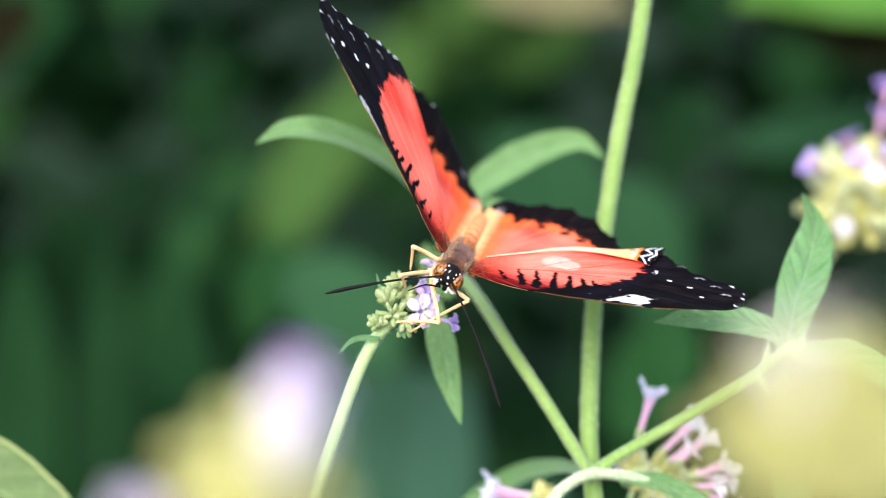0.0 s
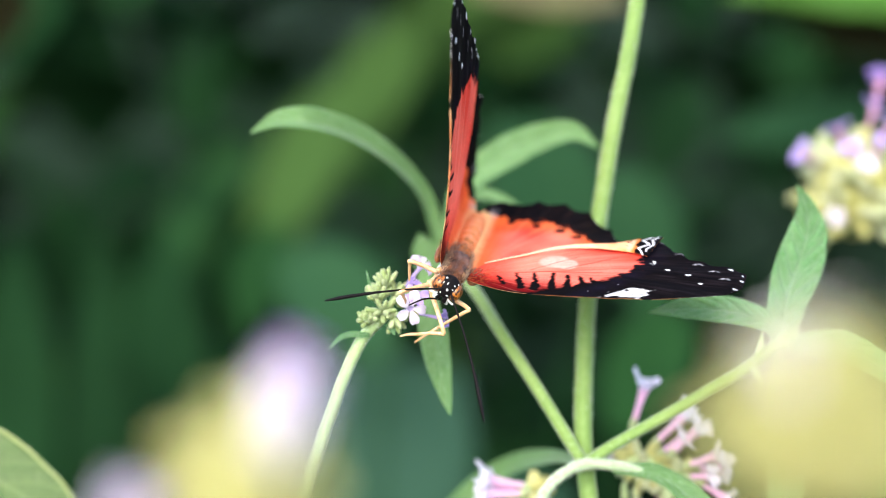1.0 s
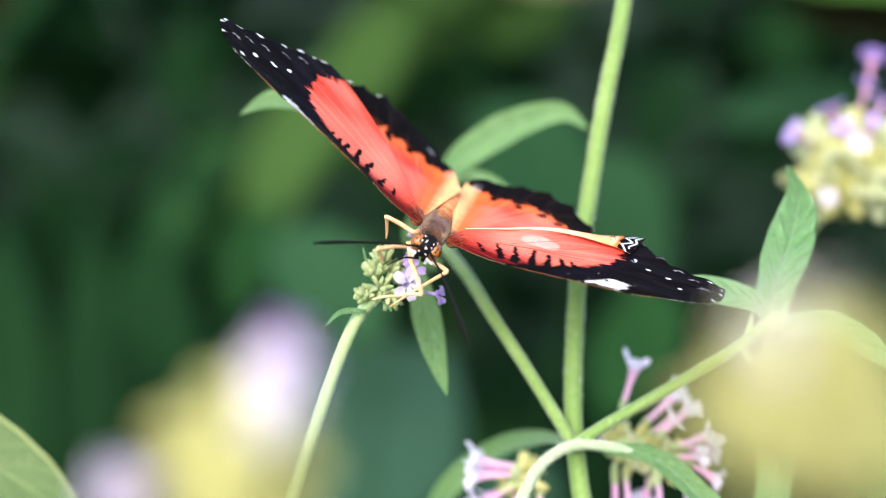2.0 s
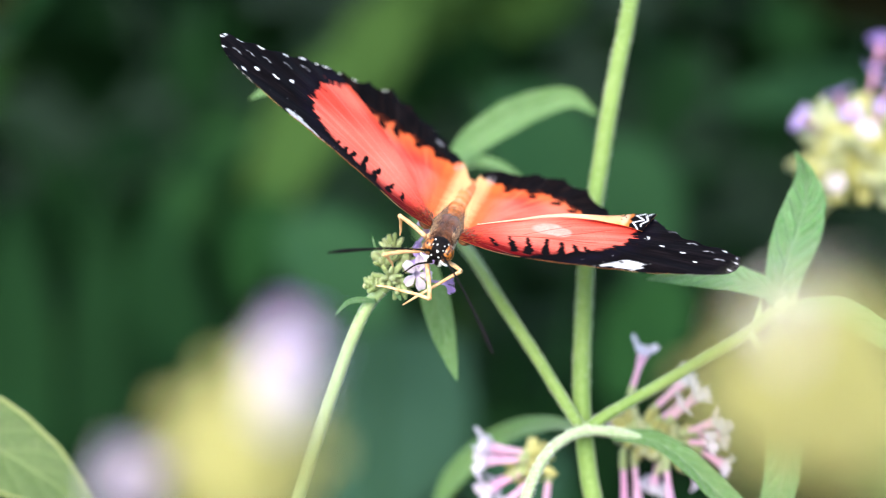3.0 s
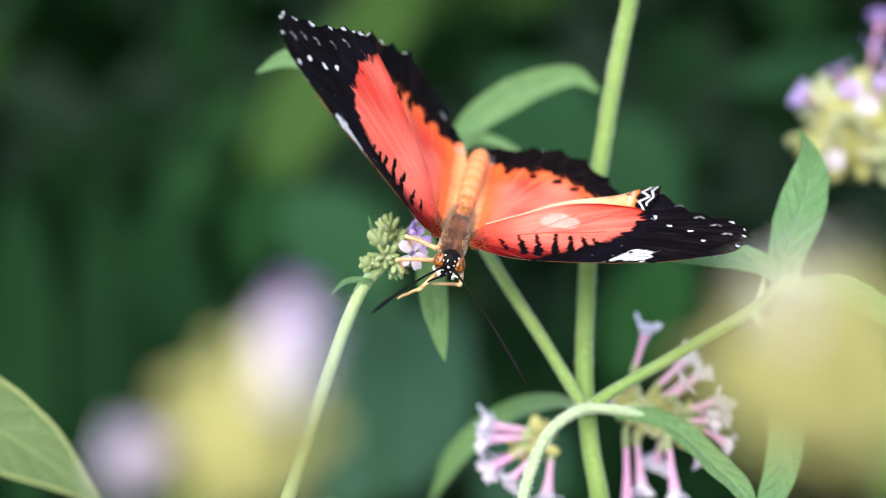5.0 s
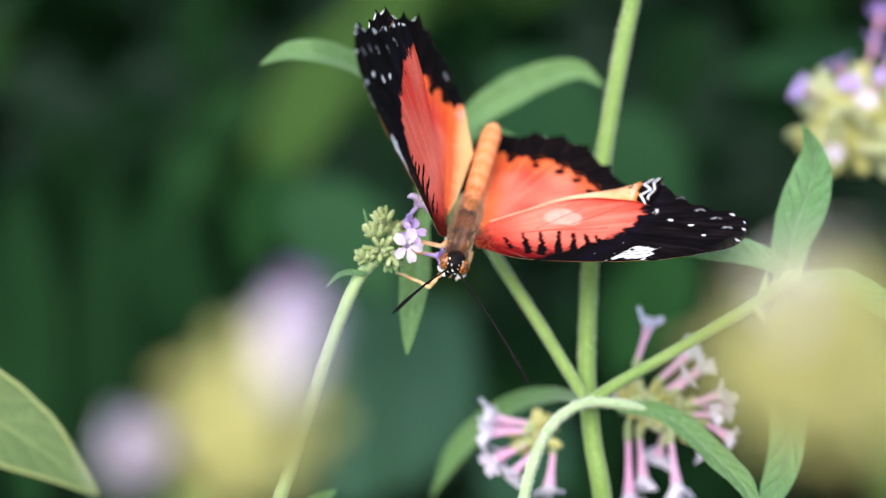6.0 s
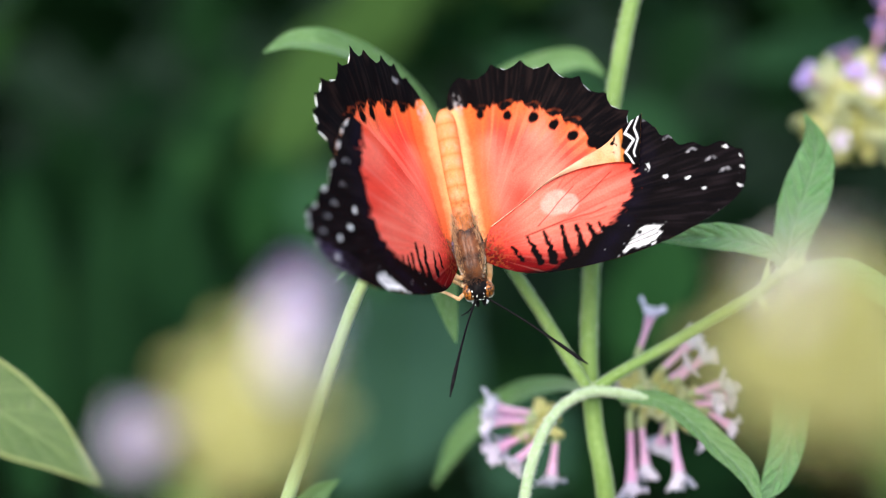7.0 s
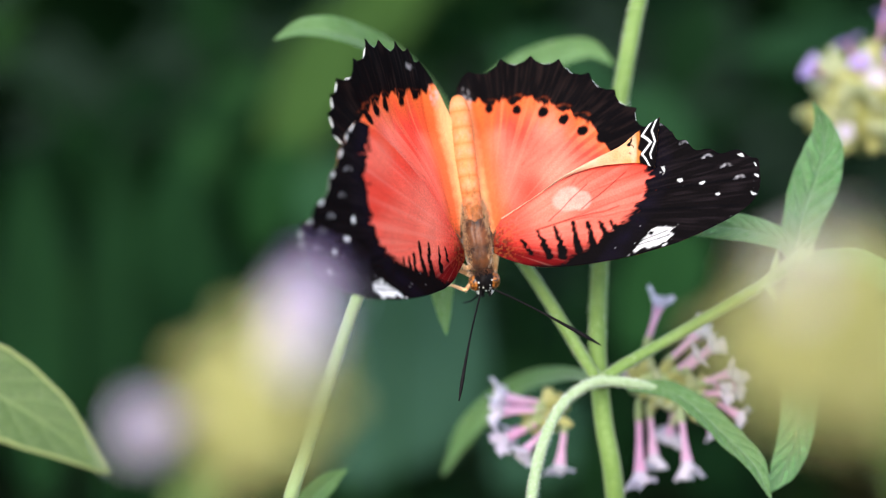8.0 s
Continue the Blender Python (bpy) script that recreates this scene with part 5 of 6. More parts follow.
def fold_strip(parent):
    """The rear edge of the forewing turned up over the wing, showing its buff under side and zigzag tip."""
    nu, nv = 200, 40
    a = catmull([(4.6, 4.9), (10.8, 7.1), (16, 9.25), (22, 11.05), (26, 12.05), (29.1, 13.75), (32.9, 15.3)], nu)
    b = catmull([(4.7, 4.75), (10.8, 6.95), (16, 8.95), (21, 9.55), (25.2, 9.2), (28.4, 8.6), (30.8, 7.3)], nu)
    v = np.linspace(0, 1, nv + 1)[None, :]
    gx = a[:, :1] * (1 - v) + b[:, :1] * v
    gy = a[:, 1:] * (1 - v) + b[:, 1:] * v
    u = np.linspace(0, 1, nu + 1)[:, None] * np.ones_like(v)
    vv = np.ones_like(u) * v

    def colours(x, y, folded):
        col = np.broadcast_to(np.array((0.82, 0.58, 0.4)), x.shape + (3,)).copy()
        col = paint(col, (0.82, 0.29, 0.07), np.clip((u - 0.3) * 2.2, 0, 1.0) * (0.75 + 0.25 * vnoise(x, y, 1.2, 54)))
        col = paint(col, (0.62, 0.17, 0.03), step(u - 0.8, 0.03) * 0.9)
        col = paint(col, (0.7, 0.48, 0.32), step(1 - np.hypot((u - 0.79) / 0.03, (vv - 0.5) / 0.5), 0.3) * 0.7)
        col = paint(col, INK, step(1 - np.hypot((u - 0.765 + 0.02 * vnoise(x, y, 0.6, 51)) / 0.018, (vv - 0.3) / 0.35), 0.3) * (vnoise(x, y, 0.5, 52) > -0.2))
        col = paint(col, INK, step(u - 0.845 + 0.02 * vnoise(x, y, 0.8, 53), 0.01))
        zig = 0.905 + 0.038 * (np.abs((vv * 1.9 + 0.1) % 1.0 - 0.5) * 4 - 1)
        col = paint(col, WHITE, step(0.011 - np.abs(u - zig), 0.005))
        zig = 0.962 + 0.018 * (np.abs((vv * 1.9 + 0.1) % 1.0 - 0.5) * 4 - 1)
        col = paint(col, WHITE, step(0.007 - np.abs(u - zig), 0.004) * (vv < 0.85))
        return col

    bulge = (0.12 + 0.5 * np.clip(u * 1.8, 0, 1)) + 0.5 * np.sin(vv * math.pi) * np.clip(1.3 - u, 0.3, 1) * np.clip(u * 2.5, 0.1, 1)
    me = wing_mesh("folded_edge", gx, gy, colours, 1, 0.08, np.zeros_like(gx), lift=0.5, pleats=bulge)
    part("folded_edge", me, WING, parent, "turned-up buff edge with a black and white zigzag tip")


def fur(bm, centre, radii, count, length, sweep, seed, top_only=True):
    """Fine hairs over an ovoid, combed one way."""
    rng = random.Random(seed)
    for _ in range(count):
        d = unit(np.array([rng.gauss(0, 1) for _ in range(3)]))
        if top_only and d[2] < -0.3:
            continue
        root = (np.array(centre) + d * np.array(radii) * 0.96) * MM
        way = unit(d * 0.6 + np.array(sweep) + np.array([rng.gauss(0, 0.35) for _ in range(3)]))
        tip = root + way * length * rng.uniform(0.5, 1.2) * MM
        s = unit(np.cross(way, (0.3, 0.2, 0.9))) * 0.04 * MM
        q = np.cross(way, s)
        vs = [bm.verts.new(root + s), bm.verts.new(root - s * 0.5 + q), bm.verts.new(root - s * 0.5 - q), bm.verts.new(tip)]
        for a, b in ((0, 1), (1, 2), (2, 0)):
            bm.faces.new((vs[a], vs[b], vs[3]))


def butterfly():
    b = thing("butterfly", (0, 0, 1), "red and black butterfly with white-spotted wingtips on a verbena flower", "butterfly")
    b.scale = (0.955, 0.955, 0.955)
    moving = {}
    # wings, each pair on its own hinge
    for key, side in (("left", -1), ("right", 1)):
        folded = side > 0
        fw = forewing(side, b, folded)
        root = bmesh.new()
        ovoid(root, (0.4 * side, 1.6, -0.3), (1.3, 2.4, 0.7), 2)
        fur(root, (0.5 * side, 1.8, -0.1), (1.5, 2.2, 0.7), 300, 1.1, (0.9 * side, 0.5, 0.1), 61 + side)
        part("wing_root", root, FUR_BROWN, fw, "furry brown wing base")
        if folded:
            fold_strip(fw)
        moving["fore_" + key], moving["hind_" + key] = fw, hindwing(side, b)
    # body
    bm = bmesh.new()
    ovoid(bm, (0, 1.8, -0.6), (2.3, 4.9, 2.2), 4, 0.05)
    for w in bm.verts:
        groove = math.exp(-(w.co.x / (0.35 * MM)) ** 2) + 0.6 * math.exp(-((w.co.y - 0.4 * MM) / (0.5 * MM)) ** 2)
        if w.co.z > -0.6 * MM:
            w.co.z -= 0.28 * MM * groove
    thorax = part("thorax", bm, FUR_BROWN, b, "brown furry thorax")
    bm = bmesh.new()
    fur(bm, (0, 1.8, -0.6), (2.3, 4.9, 2.2), 1500, 0.6, (0, 1.2, -0.1), 71)
    fur(bm, (0.1, -2.7, -0.4), (1.75, 1.3, 1.85), 700, 0.85, (0, -0.4, 0.4), 76)
    part("fur", bm, FUR_BROWN, thorax)
    bm = bmesh.new()
    fur(bm, (0, 5.0, -0.5), (2.1, 3.2, 2.0), 260, 1.0, (0, 1.3, -0.15), 72)
    fur(bm, (-1.2, 2.2, -0.3), (1.2, 4.2, 1.7), 160, 0.9, (0, 1.0, 0.05), 73)
    part("grey_fur", bm, FUR_GREY, thorax, "greyish longer hairs")
    bm = bmesh.new()
    for side in (-1, 1):
        fur(bm, (1.1 * side, 5.6, -0.6), (1.0, 2.8, 1.0), 520, 1.3, (0.25 * side, 1.3, 0.0), 74 + side)
        fur(bm, (1.6 * side, 1.2, -0.1), (0.55, 3.8, 1.2), 420, 0.75, (0.1 * side, 1.0, 0.0), 78 + side)
    part("tan_fur", bm, FUR_TAN, thorax, "soft tan hairs beside the abdomen")
    bm = bmesh.new()
    rng = random.Random(91)
    for _ in range(60):
        sd, yy, zz = rng.choice((-1, 1)), rng.uniform(-2.4, 3.5), rng.uniform(-2.6, -1.3)
        ovoid(bm, (sd * 2.25 * math.sqrt(max(0.1, 1 - ((yy - 1.8) / 5.2) ** 2)), yy, zz), (0.2, rng.uniform(0.2, 0.45), rng.uniform(0.2, 0.4)), 1, 0.3)
    part("side_scales", bm, WHITE_SCALE, thorax, "white scale tufts on its flanks")
    bm = bmesh.new()
    path = spline([(0, 4.5, -0.6), (0, 10, -0.7), (0, 16, -1.2), (0.1, 22, -2.2), (0.2, 26.4, -3.2)], 160)
    radii = [0.88 * (1.58 + 0.36 * math.sin(min(1, s * 1.25) * math.pi * 0.55)) * math.sqrt(max(0.02, 1 - (max(0, s - 0.78) / 0.222) ** 2.4)) * (1 + 0.022 * abs(math.sin(s * math.pi * 8))) for s in np.linspace(0, 1, 161)]
    tube(bm, path, radii, 40, ready=True)
    me = bpy.data.meshes.new("abdomen")
    bm.to_mesh(me)
    bm.free()
    me.polygons.foreach_set("use_smooth", [True] * len(me.polygons))
    co = np.empty(len(me.vertices) * 3)
    me.vertices.foreach_get("co", co)
    co = co.reshape(-1, 3) / MM
    s = np.clip((co[:, 1] - 4.5) / 21.7, 0, 1)
    ring = np.abs(np.sin(s * math.pi * 8))
    side = np.arctan2(co[:, 0], co[:, 2] + 1.2)
    col = np.broadcast_to(np.array((0.9, 0.3, 0.1)), co.shape).copy()
    col = paint(col, (0.95, 0.55, 0.4), step(ring - 0.6, 0.5) * (0.2 + 0.2 * vnoise(side * 3, co[:, 1], 0.8, 61)))
    col = paint(col, (0.5, 0.13, 0.03), step(0.2 - ring, 0.2) * 0.3)
    speck = vnoise(side * 2.6, co[:, 1], 0.55, 62) + 0.4 * vnoise(side * 5, co[:, 1] * 2, 0.5, 63)
    col = paint(col, (0.13, 0.045, 0.015), step(speck - 0.15 - 1.6 * np.abs(side) * 0.35 - np.clip(s * 3.4 - 0.75, 0, 3), 0.4) * 0.5)
    col = paint(col, (0.2, 0.075, 0.025), np.clip(1.1 - s / 0.3, 0, 1) * (0.6 + 0.4 * vnoise(co[:, 0], co[:, 1], 0.5, 64)))
    att = me.attributes.new("scales", "FLOAT_COLOR", "POINT")
    att.data.foreach_set("color", np.hstack([col, np.ones((len(col), 1))]).ravel())
    part("abdomen", me, WING, b, "plump ringed orange abdomen")
    bm = bmesh.new()
    ovoid(bm, (0.25, -4.2, -0.7), (1.75, 1.85, 1.85), 4, 0.05)
    head = part("head", bm, BLACK, b, "black head with white spots")
    middle = Matrix.Translation((0.00025, -0.0042, -0.0007))
    head.matrix_basis = middle @ Matrix.Scale(1.06, 4) @ middle.inverted()
    for side in (-1, 1):
        bm = bmesh.new()
        ovoid(bm, (0.25 + 1.32 * side, -4.55, -0.75), (1.12, 1.3, 1.35), 4)
        part("eye", bm, EYE_BROWN, head, "amber eye mottled dark brown")
        bm = bmesh.new()
        tube(bm, [(0.25 + 0.5 * side, -5.2, -2.0), (0.25 + 0.6 * side, -6.3, -1.9), (0.25 + 0.5 * side, -6.9, -1.1)], (0.4, 0.42, 0.14), 8, 14)
        part("palp", bm, BLACK, head, "black palp edged white")
        bm = bmesh.new()
        tube(bm, [(0.25 + 0.85 * side, -4.9, -2.3), (0.25 + 1.0 * side, -6.0, -2.2), (0.25 + 0.8 * side, -6.6, -1.5)], (0.35, 0.36, 0.1), 8, 14)
        part("palp_scales", bm, WHITE_SCALE, head, "white scales")
    bm = bmesh.new()
    rng = random.Random(77)
    centre, size = np.array((0.25, -4.2, -0.7)), np.array((1.75, 1.85, 1.85))
    for yaw, lift, wd, ln in ((-62, 52, 0.26, 0.22), (-16, 40, 0.12, 0.36), (34, 44, 0.1, 0.2), (0, 12, 0.22, 0.3), (26, 24, 0.2, 0.14), (16, -14, 0.24, 0.15),
                              (-22, -18, 0.2, 0.24), (72, 48, 0.2, 0.14), (-40, 30, 0.08, 0.26), (46, 6, 0.08, 0.26)):
        a, e = radians(yaw), radians(lift)
        d = np.array((math.sin(a) * math.cos(e), -math.cos(a) * math.cos(e), math.sin(e)))
        side = unit(np.cross(d, (0, 0, 1)))
        up = np.cross(side, d)
        for w in bmesh.ops.create_icosphere(bm, subdivisions=2, radius=1.0)["verts"]:
            c = w.co * (1 + 1.3 * noise.noise(w.co * 2.4 + Vector((yaw, lift, 0))))
            q = centre + d * size * 1.0 + side * c.x * wd * 0.66 + up * c.y * ln * 0.66 + d * c.z * 0.1
            w.co = Vector(q) * MM
    for side in (-1, 1):
        rim = [(0.25 + (1.3 + 0.85 * math.cos(a)) * side, -4.75 - 0.95 * math.sin(a), -1.75 - 0.5 * math.cos(a * 0.8)) for a in np.linspace(-0.3, 2.1, 6)]
        tube(bm, rim, (0.06, 0.16, 0.2, 0.16, 0.08), 7, 20)
    part("white_spots", bm, WHITE_SCALE, head, "white head marks")
    bm = bmesh.new()
    tube(bm, [(0.2, -5.6, -2.6), (-1.9, -7.2, -3.2), (-3.4, -7.5, -5.6)], (0.17, 0.15, 0.1), 8, 30)
    part("proboscis", bm, BLACK, b, "thin black proboscis")
    for key, side in (("antenna_left", -1), ("antenna_right", 1)):
        ln = 18.8 if side < 0 else 21.4
        bm = bmesh.new()
        tube(bm, [(0, 0, 0), (0.25 * side, -ln * 0.33, 0.35), (0.2 * side, -ln * 0.7, 0.3), (0, -ln, 0)], (0.2, 0.17, 0.165, 0.165, 0.17, 0.19, 0.23, 0.29, 0.33, 0.28, 0.1), 8, 60)
        an = part("antenna", bm, BLACK, b, "long black clubbed antenna")
        moving[key] = an
    # legs, held steady on the flower while the body turns
    moving["legs"] = []
    for coxa, hip, knee, toe in (
                ((-1.2, -0.6, -1.2), (-2.42, -2.01, -0.94), (-7.27, -2.71, 1.65), (-6.41, -0.28, -2.86)),
                ((-1.0, -1.2, -1.8), (-2.22, -2.71, -3.03), (-7.56, -7.78, -3.33), (-5.67, -5.2, -6.07)),
                ((-0.3, -1.8, -2.0), (-0.68, -3.09, -4.58), (1.31, -9.21, -6.81), (-7.44, -7.18, -8.11)),
                ((1.0, -1.2, -1.8), (2.42, -2.35, -3.31), (4.64, -4.68, -2.64), (-2.25, -4.65, -11.95))):
        shin = tuple(np.array(knee) * 0.42 + np.array(toe) * 0.58 + (0.1, 0.15, 0.1))
        made = []
        for joints in ((((coxa, hip), (0.5, 0.42)), ((hip, knee), (0.4, 0.36, 0.33))), (((knee, shin), (0.32, 0.27, 0.24)),), (((shin, toe), (0.24, 0.22, 0.12)),)):
            bm = bmesh.new()
            for pts, r in joints:
                a, c = np.array(pts[0]), np.array(pts[1])
                tube(bm, [tuple(a), tuple((a + c) / 2 + (0.06, 0.06, 0.12)), tuple(c)], r, 8, 10)
            made.append(bm)
        leg = part("leg", made[0], LEG, b, "tan jointed leg")
        part("shin", made[1], LEG, leg)
        part("foot", made[2], LEG, leg)
        moving["legs"].append(leg)
    return b, moving


insect, moving = butterfly()


# ---- what moves ----
def motions():
    walk(insect, [
        (0, pose(0.00348, -0.01097, 0.96524, 13.3, 37.6, -6.0)),
        (0.3, pose(0.00423, -0.00871, 0.96392, 13.8, 32.3, -6.1)),
        (0.5, pose(0.00415, -0.00698, 0.96345, 13.8, 31.2, -6.1)),
        (0.7, pose(0.00405, -0.00814, 0.96302, 14.4, 31.3, -5.6)),
        (1, pose(0.00405, -0.01016, 0.96207, 17.5, 33.1, -3.7)),
        (1.2, pose(0.00397, -0.01007, 0.96213, 17.4, 32.6, -3.9)),
        (1.5, pose(0.00397, -0.00894, 0.96450, 12.2, 33.4, -5.9)),
        (1.7, pose(0.00258, -0.01388, 0.96630, 9.0, 33.6, -6.7)),
        (2.8, pose(0.00204, -0.01640, 0.96458, 13.8, 22.6, -8.7)),
        (3, pose(0.00268, -0.01439, 0.96375, 14.0, 22.7, -7.2)),
        (3.2, pose(0.00301, -0.01152, 0.96255, 14.7, 24.0, -6.1)),
        (3.5, pose(0.00368, -0.00687, 0.96055, 17.5, 17.1, -5.2)),
        (3.8, pose(0.00425, -0.00716, 0.96045, 18.8, 16.3, -6.4)),
        (4, pose(0.00402, -0.01351, 0.96128, 21.7, 13.7, -5.6)),
        (4.2, pose(0.00442, -0.01616, 0.96120, 25.6, 13.8, -4.8)),
        (4.5, pose(0.00442, -0.01634, 0.96185, 25.4, 12.9, -3.8)),
        (4.7, pose(0.00395, -0.01484, 0.96045, 27.5, 15.8, -3.1)),
        (5.8, pose(0.00376, -0.00559, 0.95724, 38.5, 17.5, -8.5)),
        (6, pose(0.00437, -0.00628, 0.95664, 44.7, 17.4, -3.2)),
        (6.2, pose(0.00526, -0.00842, 0.95611, 47.8, 4.1, 2.8)),
        (6.4, pose(0.00455, -0.01131, 0.95621, 38.4, 2.5, 6.2)),
        (6.5, pose(0.00353, -0.01090, 0.95654, 40.6, 5.6, 4.6)),
        (6.7, pose(0.00354, -0.00835, 0.95503, 50.8, 1.7, 1.9)),
        (6.8, pose(0.00411, -0.00964, 0.95424, 56.3, -2.7, 1.6)),
        (6.9, pose(0.00503, -0.01128, 0.95305, 64.5, -8.5, 1.0)),
        (7, pose(0.00565, -0.01250, 0.95268, 67.2, -11.2, 0.7)),
        (7.1, pose(0.00676, -0.01176, 0.95216, 66.7, -13.7, 0.8)),
        (7.2, pose(0.00671, -0.01085, 0.95224, 63.8, -11.8, 2.2)),
        (7.3, pose(0.00700, -0.01026, 0.95241, 62.3, -8.4, 2.6)),
        (7.4, pose(0.00726, -0.01030, 0.95251, 62.6, -6.8, 3.1)),
        (7.5, pose(0.00738, -0.00971, 0.95286, 61.9, -5.3, 3.0)),
        (7.6, pose(0.00697, -0.00945, 0.95308, 61.4, -4.0, 2.6)),
        (7.8, pose(0.00699, -0.01054, 0.95263, 66.8, -5.5, 1.3)),
        (8, pose(0.00558, -0.01059, 0.95203, 72.4, -7.3, 3.2)),
    ])
    walk(moving["fore_left"], [
        (0, pose(-0.003, 0, 0, 0.9, 26.7, 2.1)),
        (0.3, pose(-0.003, 0, 0, 0.1, 42.1, 0.8)),
        (0.5, pose(-0.003, 0, 0, -1.0, 48.4, -0.1)),
        (0.7, pose(-0.003, 0, 0, -1.7, 55.1, -1.6)),
        (1, pose(-0.003, 0, 0, -2.1, 60.7, -3.3)),
        (1.2, pose(-0.003, 0, 0, -0.2, 56.1, -0.9)),
        (1.5, pose(-0.003, 0, 0, 0.8, 32.6, -0.6)),
        (1.7, pose(-0.003, 0, 0, 1.1, 19.2, 0.2)),
        (2.8, pose(-0.003, 0, 0, 0.2, 8.2, 0.5)),
        (3, pose(-0.003, 0, 0, -1.2, 18.3, -0.2)),
        (3.2, pose(-0.003, 0, 0, -1.9, 27.6, -0.2)),
        (3.5, pose(-0.003, 0, 0, -2.7, 50.6, 0.7)),
        (3.8, pose(-0.003, 0, 0, -0.3, 47.2, -0.7)),
        (4, pose(-0.003, 0, 0, 1.9, 32.3, 0.5)),
        (4.2, pose(-0.003, 0, 0, 1.8, 18.4, 5.1)),
        (4.5, pose(-0.003, 0, 0, -1.9, 12.5, 7.3)),
        (4.7, pose(-0.003, 0, 0, -3.1, 23.0, 2.9)),
        (5.8, pose(-0.003, 0, 0, -15.9, 69.9, -10.2)),
        (6, pose(-0.003, 0, 0, -10.4, 60.7, -0.6)),
        (6.2, pose(-0.003, 0, 0, -6.5, 56.2, 2.0)),
        (6.4, pose(-0.003, 0, 0, -1.2, 36.1, 3.8)),
        (6.5, pose(-0.003, 0, 0, -1.9, 26.6, 4.7)),
        (6.7, pose(-0.003, 0, 0, -1.6, 22.7, 3.8)),
        (6.8, pose(-0.003, 0, 0, -1.3, 32.1, 3.7)),
        (6.9, pose(-0.003, 0, 0, 0.4, 53.5, 3.0)),
        (7, pose(-0.003, 0, 0, 2.3, 66.0, 2.1)),
        (7.1, pose(-0.003, 0, 0, 3.7, 79.6, 3.0)),
        (7.2, pose(-0.003, 0, 0, 7.7, 86.7, 6.2)),
        (7.3, pose(-0.003, 0, 0, 179.4, 85.7, 175.3)),
        (7.4, pose(-0.003, 0, 0, -178.6, 84.4, 177.2)),
        (7.5, pose(-0.003, 0, 0, 2.2, 81.9, -0.0)),
        (7.6, pose(-0.003, 0, 0, 1.7, 81.2, 0.7)),
        (7.8, pose(-0.003, 0, 0, 3.1, 74.8, 1.2)),
        (8, pose(-0.003, 0, 0, 5.0, 57.5, 3.2)),
    ])
    walk(moving["fore_right"], [
        (0, pose(0.003, 0, 0, 1.7, -31.6, 3.7)),
        (0.3, pose(0.003, 0, 0, -1.4, -34.1, 3.4)),
        (0.5, pose(0.003, 0, 0, -2.8, -37.2, 3.1)),
        (0.7, pose(0.003, 0, 0, -2.0, -38.8, 3.0)),
        (1, pose(0.003, 0, 0, -0.3, -33.5, 2.9)),
        (1.2, pose(0.003, 0, 0, 0.3, -29.9, 2.5)),
        (1.5, pose(0.003, 0, 0, 2.2, -26.5, 0.8)),
        (1.7, pose(0.003, 0, 0, 3.3, -24.1, 0.1)),
        (2.8, pose(0.003, 0, 0, -0.8, -14.0, 3.7)),
        (3, pose(0.003, 0, 0, -0.7, -17.2, 2.8)),
        (3.2, pose(0.003, 0, 0, -0.8, -23.6, 2.3)),
        (3.5, pose(0.003, 0, 0, -2.5, -23.7, 1.2)),
        (3.8, pose(0.003, 0, 0, -2.8, -21.8, 2.1)),
        (4, pose(0.003, 0, 0, -3.9, -15.6, 3.0)),
        (4.2, pose(0.003, 0, 0, -4.1, -10.7, 2.8)),
        (4.5, pose(0.003, 0, 0, -3.5, -11.2, 2.0)),
        (4.7, pose(0.003, 0, 0, -4.0, -15.9, 2.9)),
        (5.8, pose(0.003, 0, 0, -19.0, -16.9, 10.4)),
        (6, pose(0.003, 0, 0, -18.1, -18.3, 9.8)),
        (6.2, pose(0.003, 0, 0, -12.2, -16.6, 5.4)),
        (6.4, pose(0.003, 0, 0, -5.1, -16.4, -0.7)),
        (6.5, pose(0.003, 0, 0, -2.3, -15.5, -1.2)),
        (6.7, pose(0.003, 0, 0, -4.0, -13.6, 0.2)),
        (6.8, pose(0.003, 0, 0, -3.8, -15.9, 0.8)),
        (6.9, pose(0.003, 0, 0, -3.4, -18.4, 1.7)),
        (7, pose(0.003, 0, 0, -3.4, -19.6, 1.8)),
        (7.1, pose(0.003, 0, 0, -4.0, -21.8, 1.3)),
        (7.2, pose(0.003, 0, 0, -4.5, -23.2, 0.7)),
        (7.3, pose(0.003, 0, 0, -6.1, -23.3, 0.9)),
        (7.4, pose(0.003, 0, 0, -7.0, -24.4, 1.7)),
        (7.5, pose(0.003, 0, 0, -7.7, -24.7, 1.8)),
        (7.6, pose(0.003, 0, 0, -7.7, -23.4, 2.1)),
        (7.8, pose(0.003, 0, 0, -9.1, -22.1, 3.5)),
        (8, pose(0.003, 0, 0, -10.7, -17.8, 3.3)),
    ])
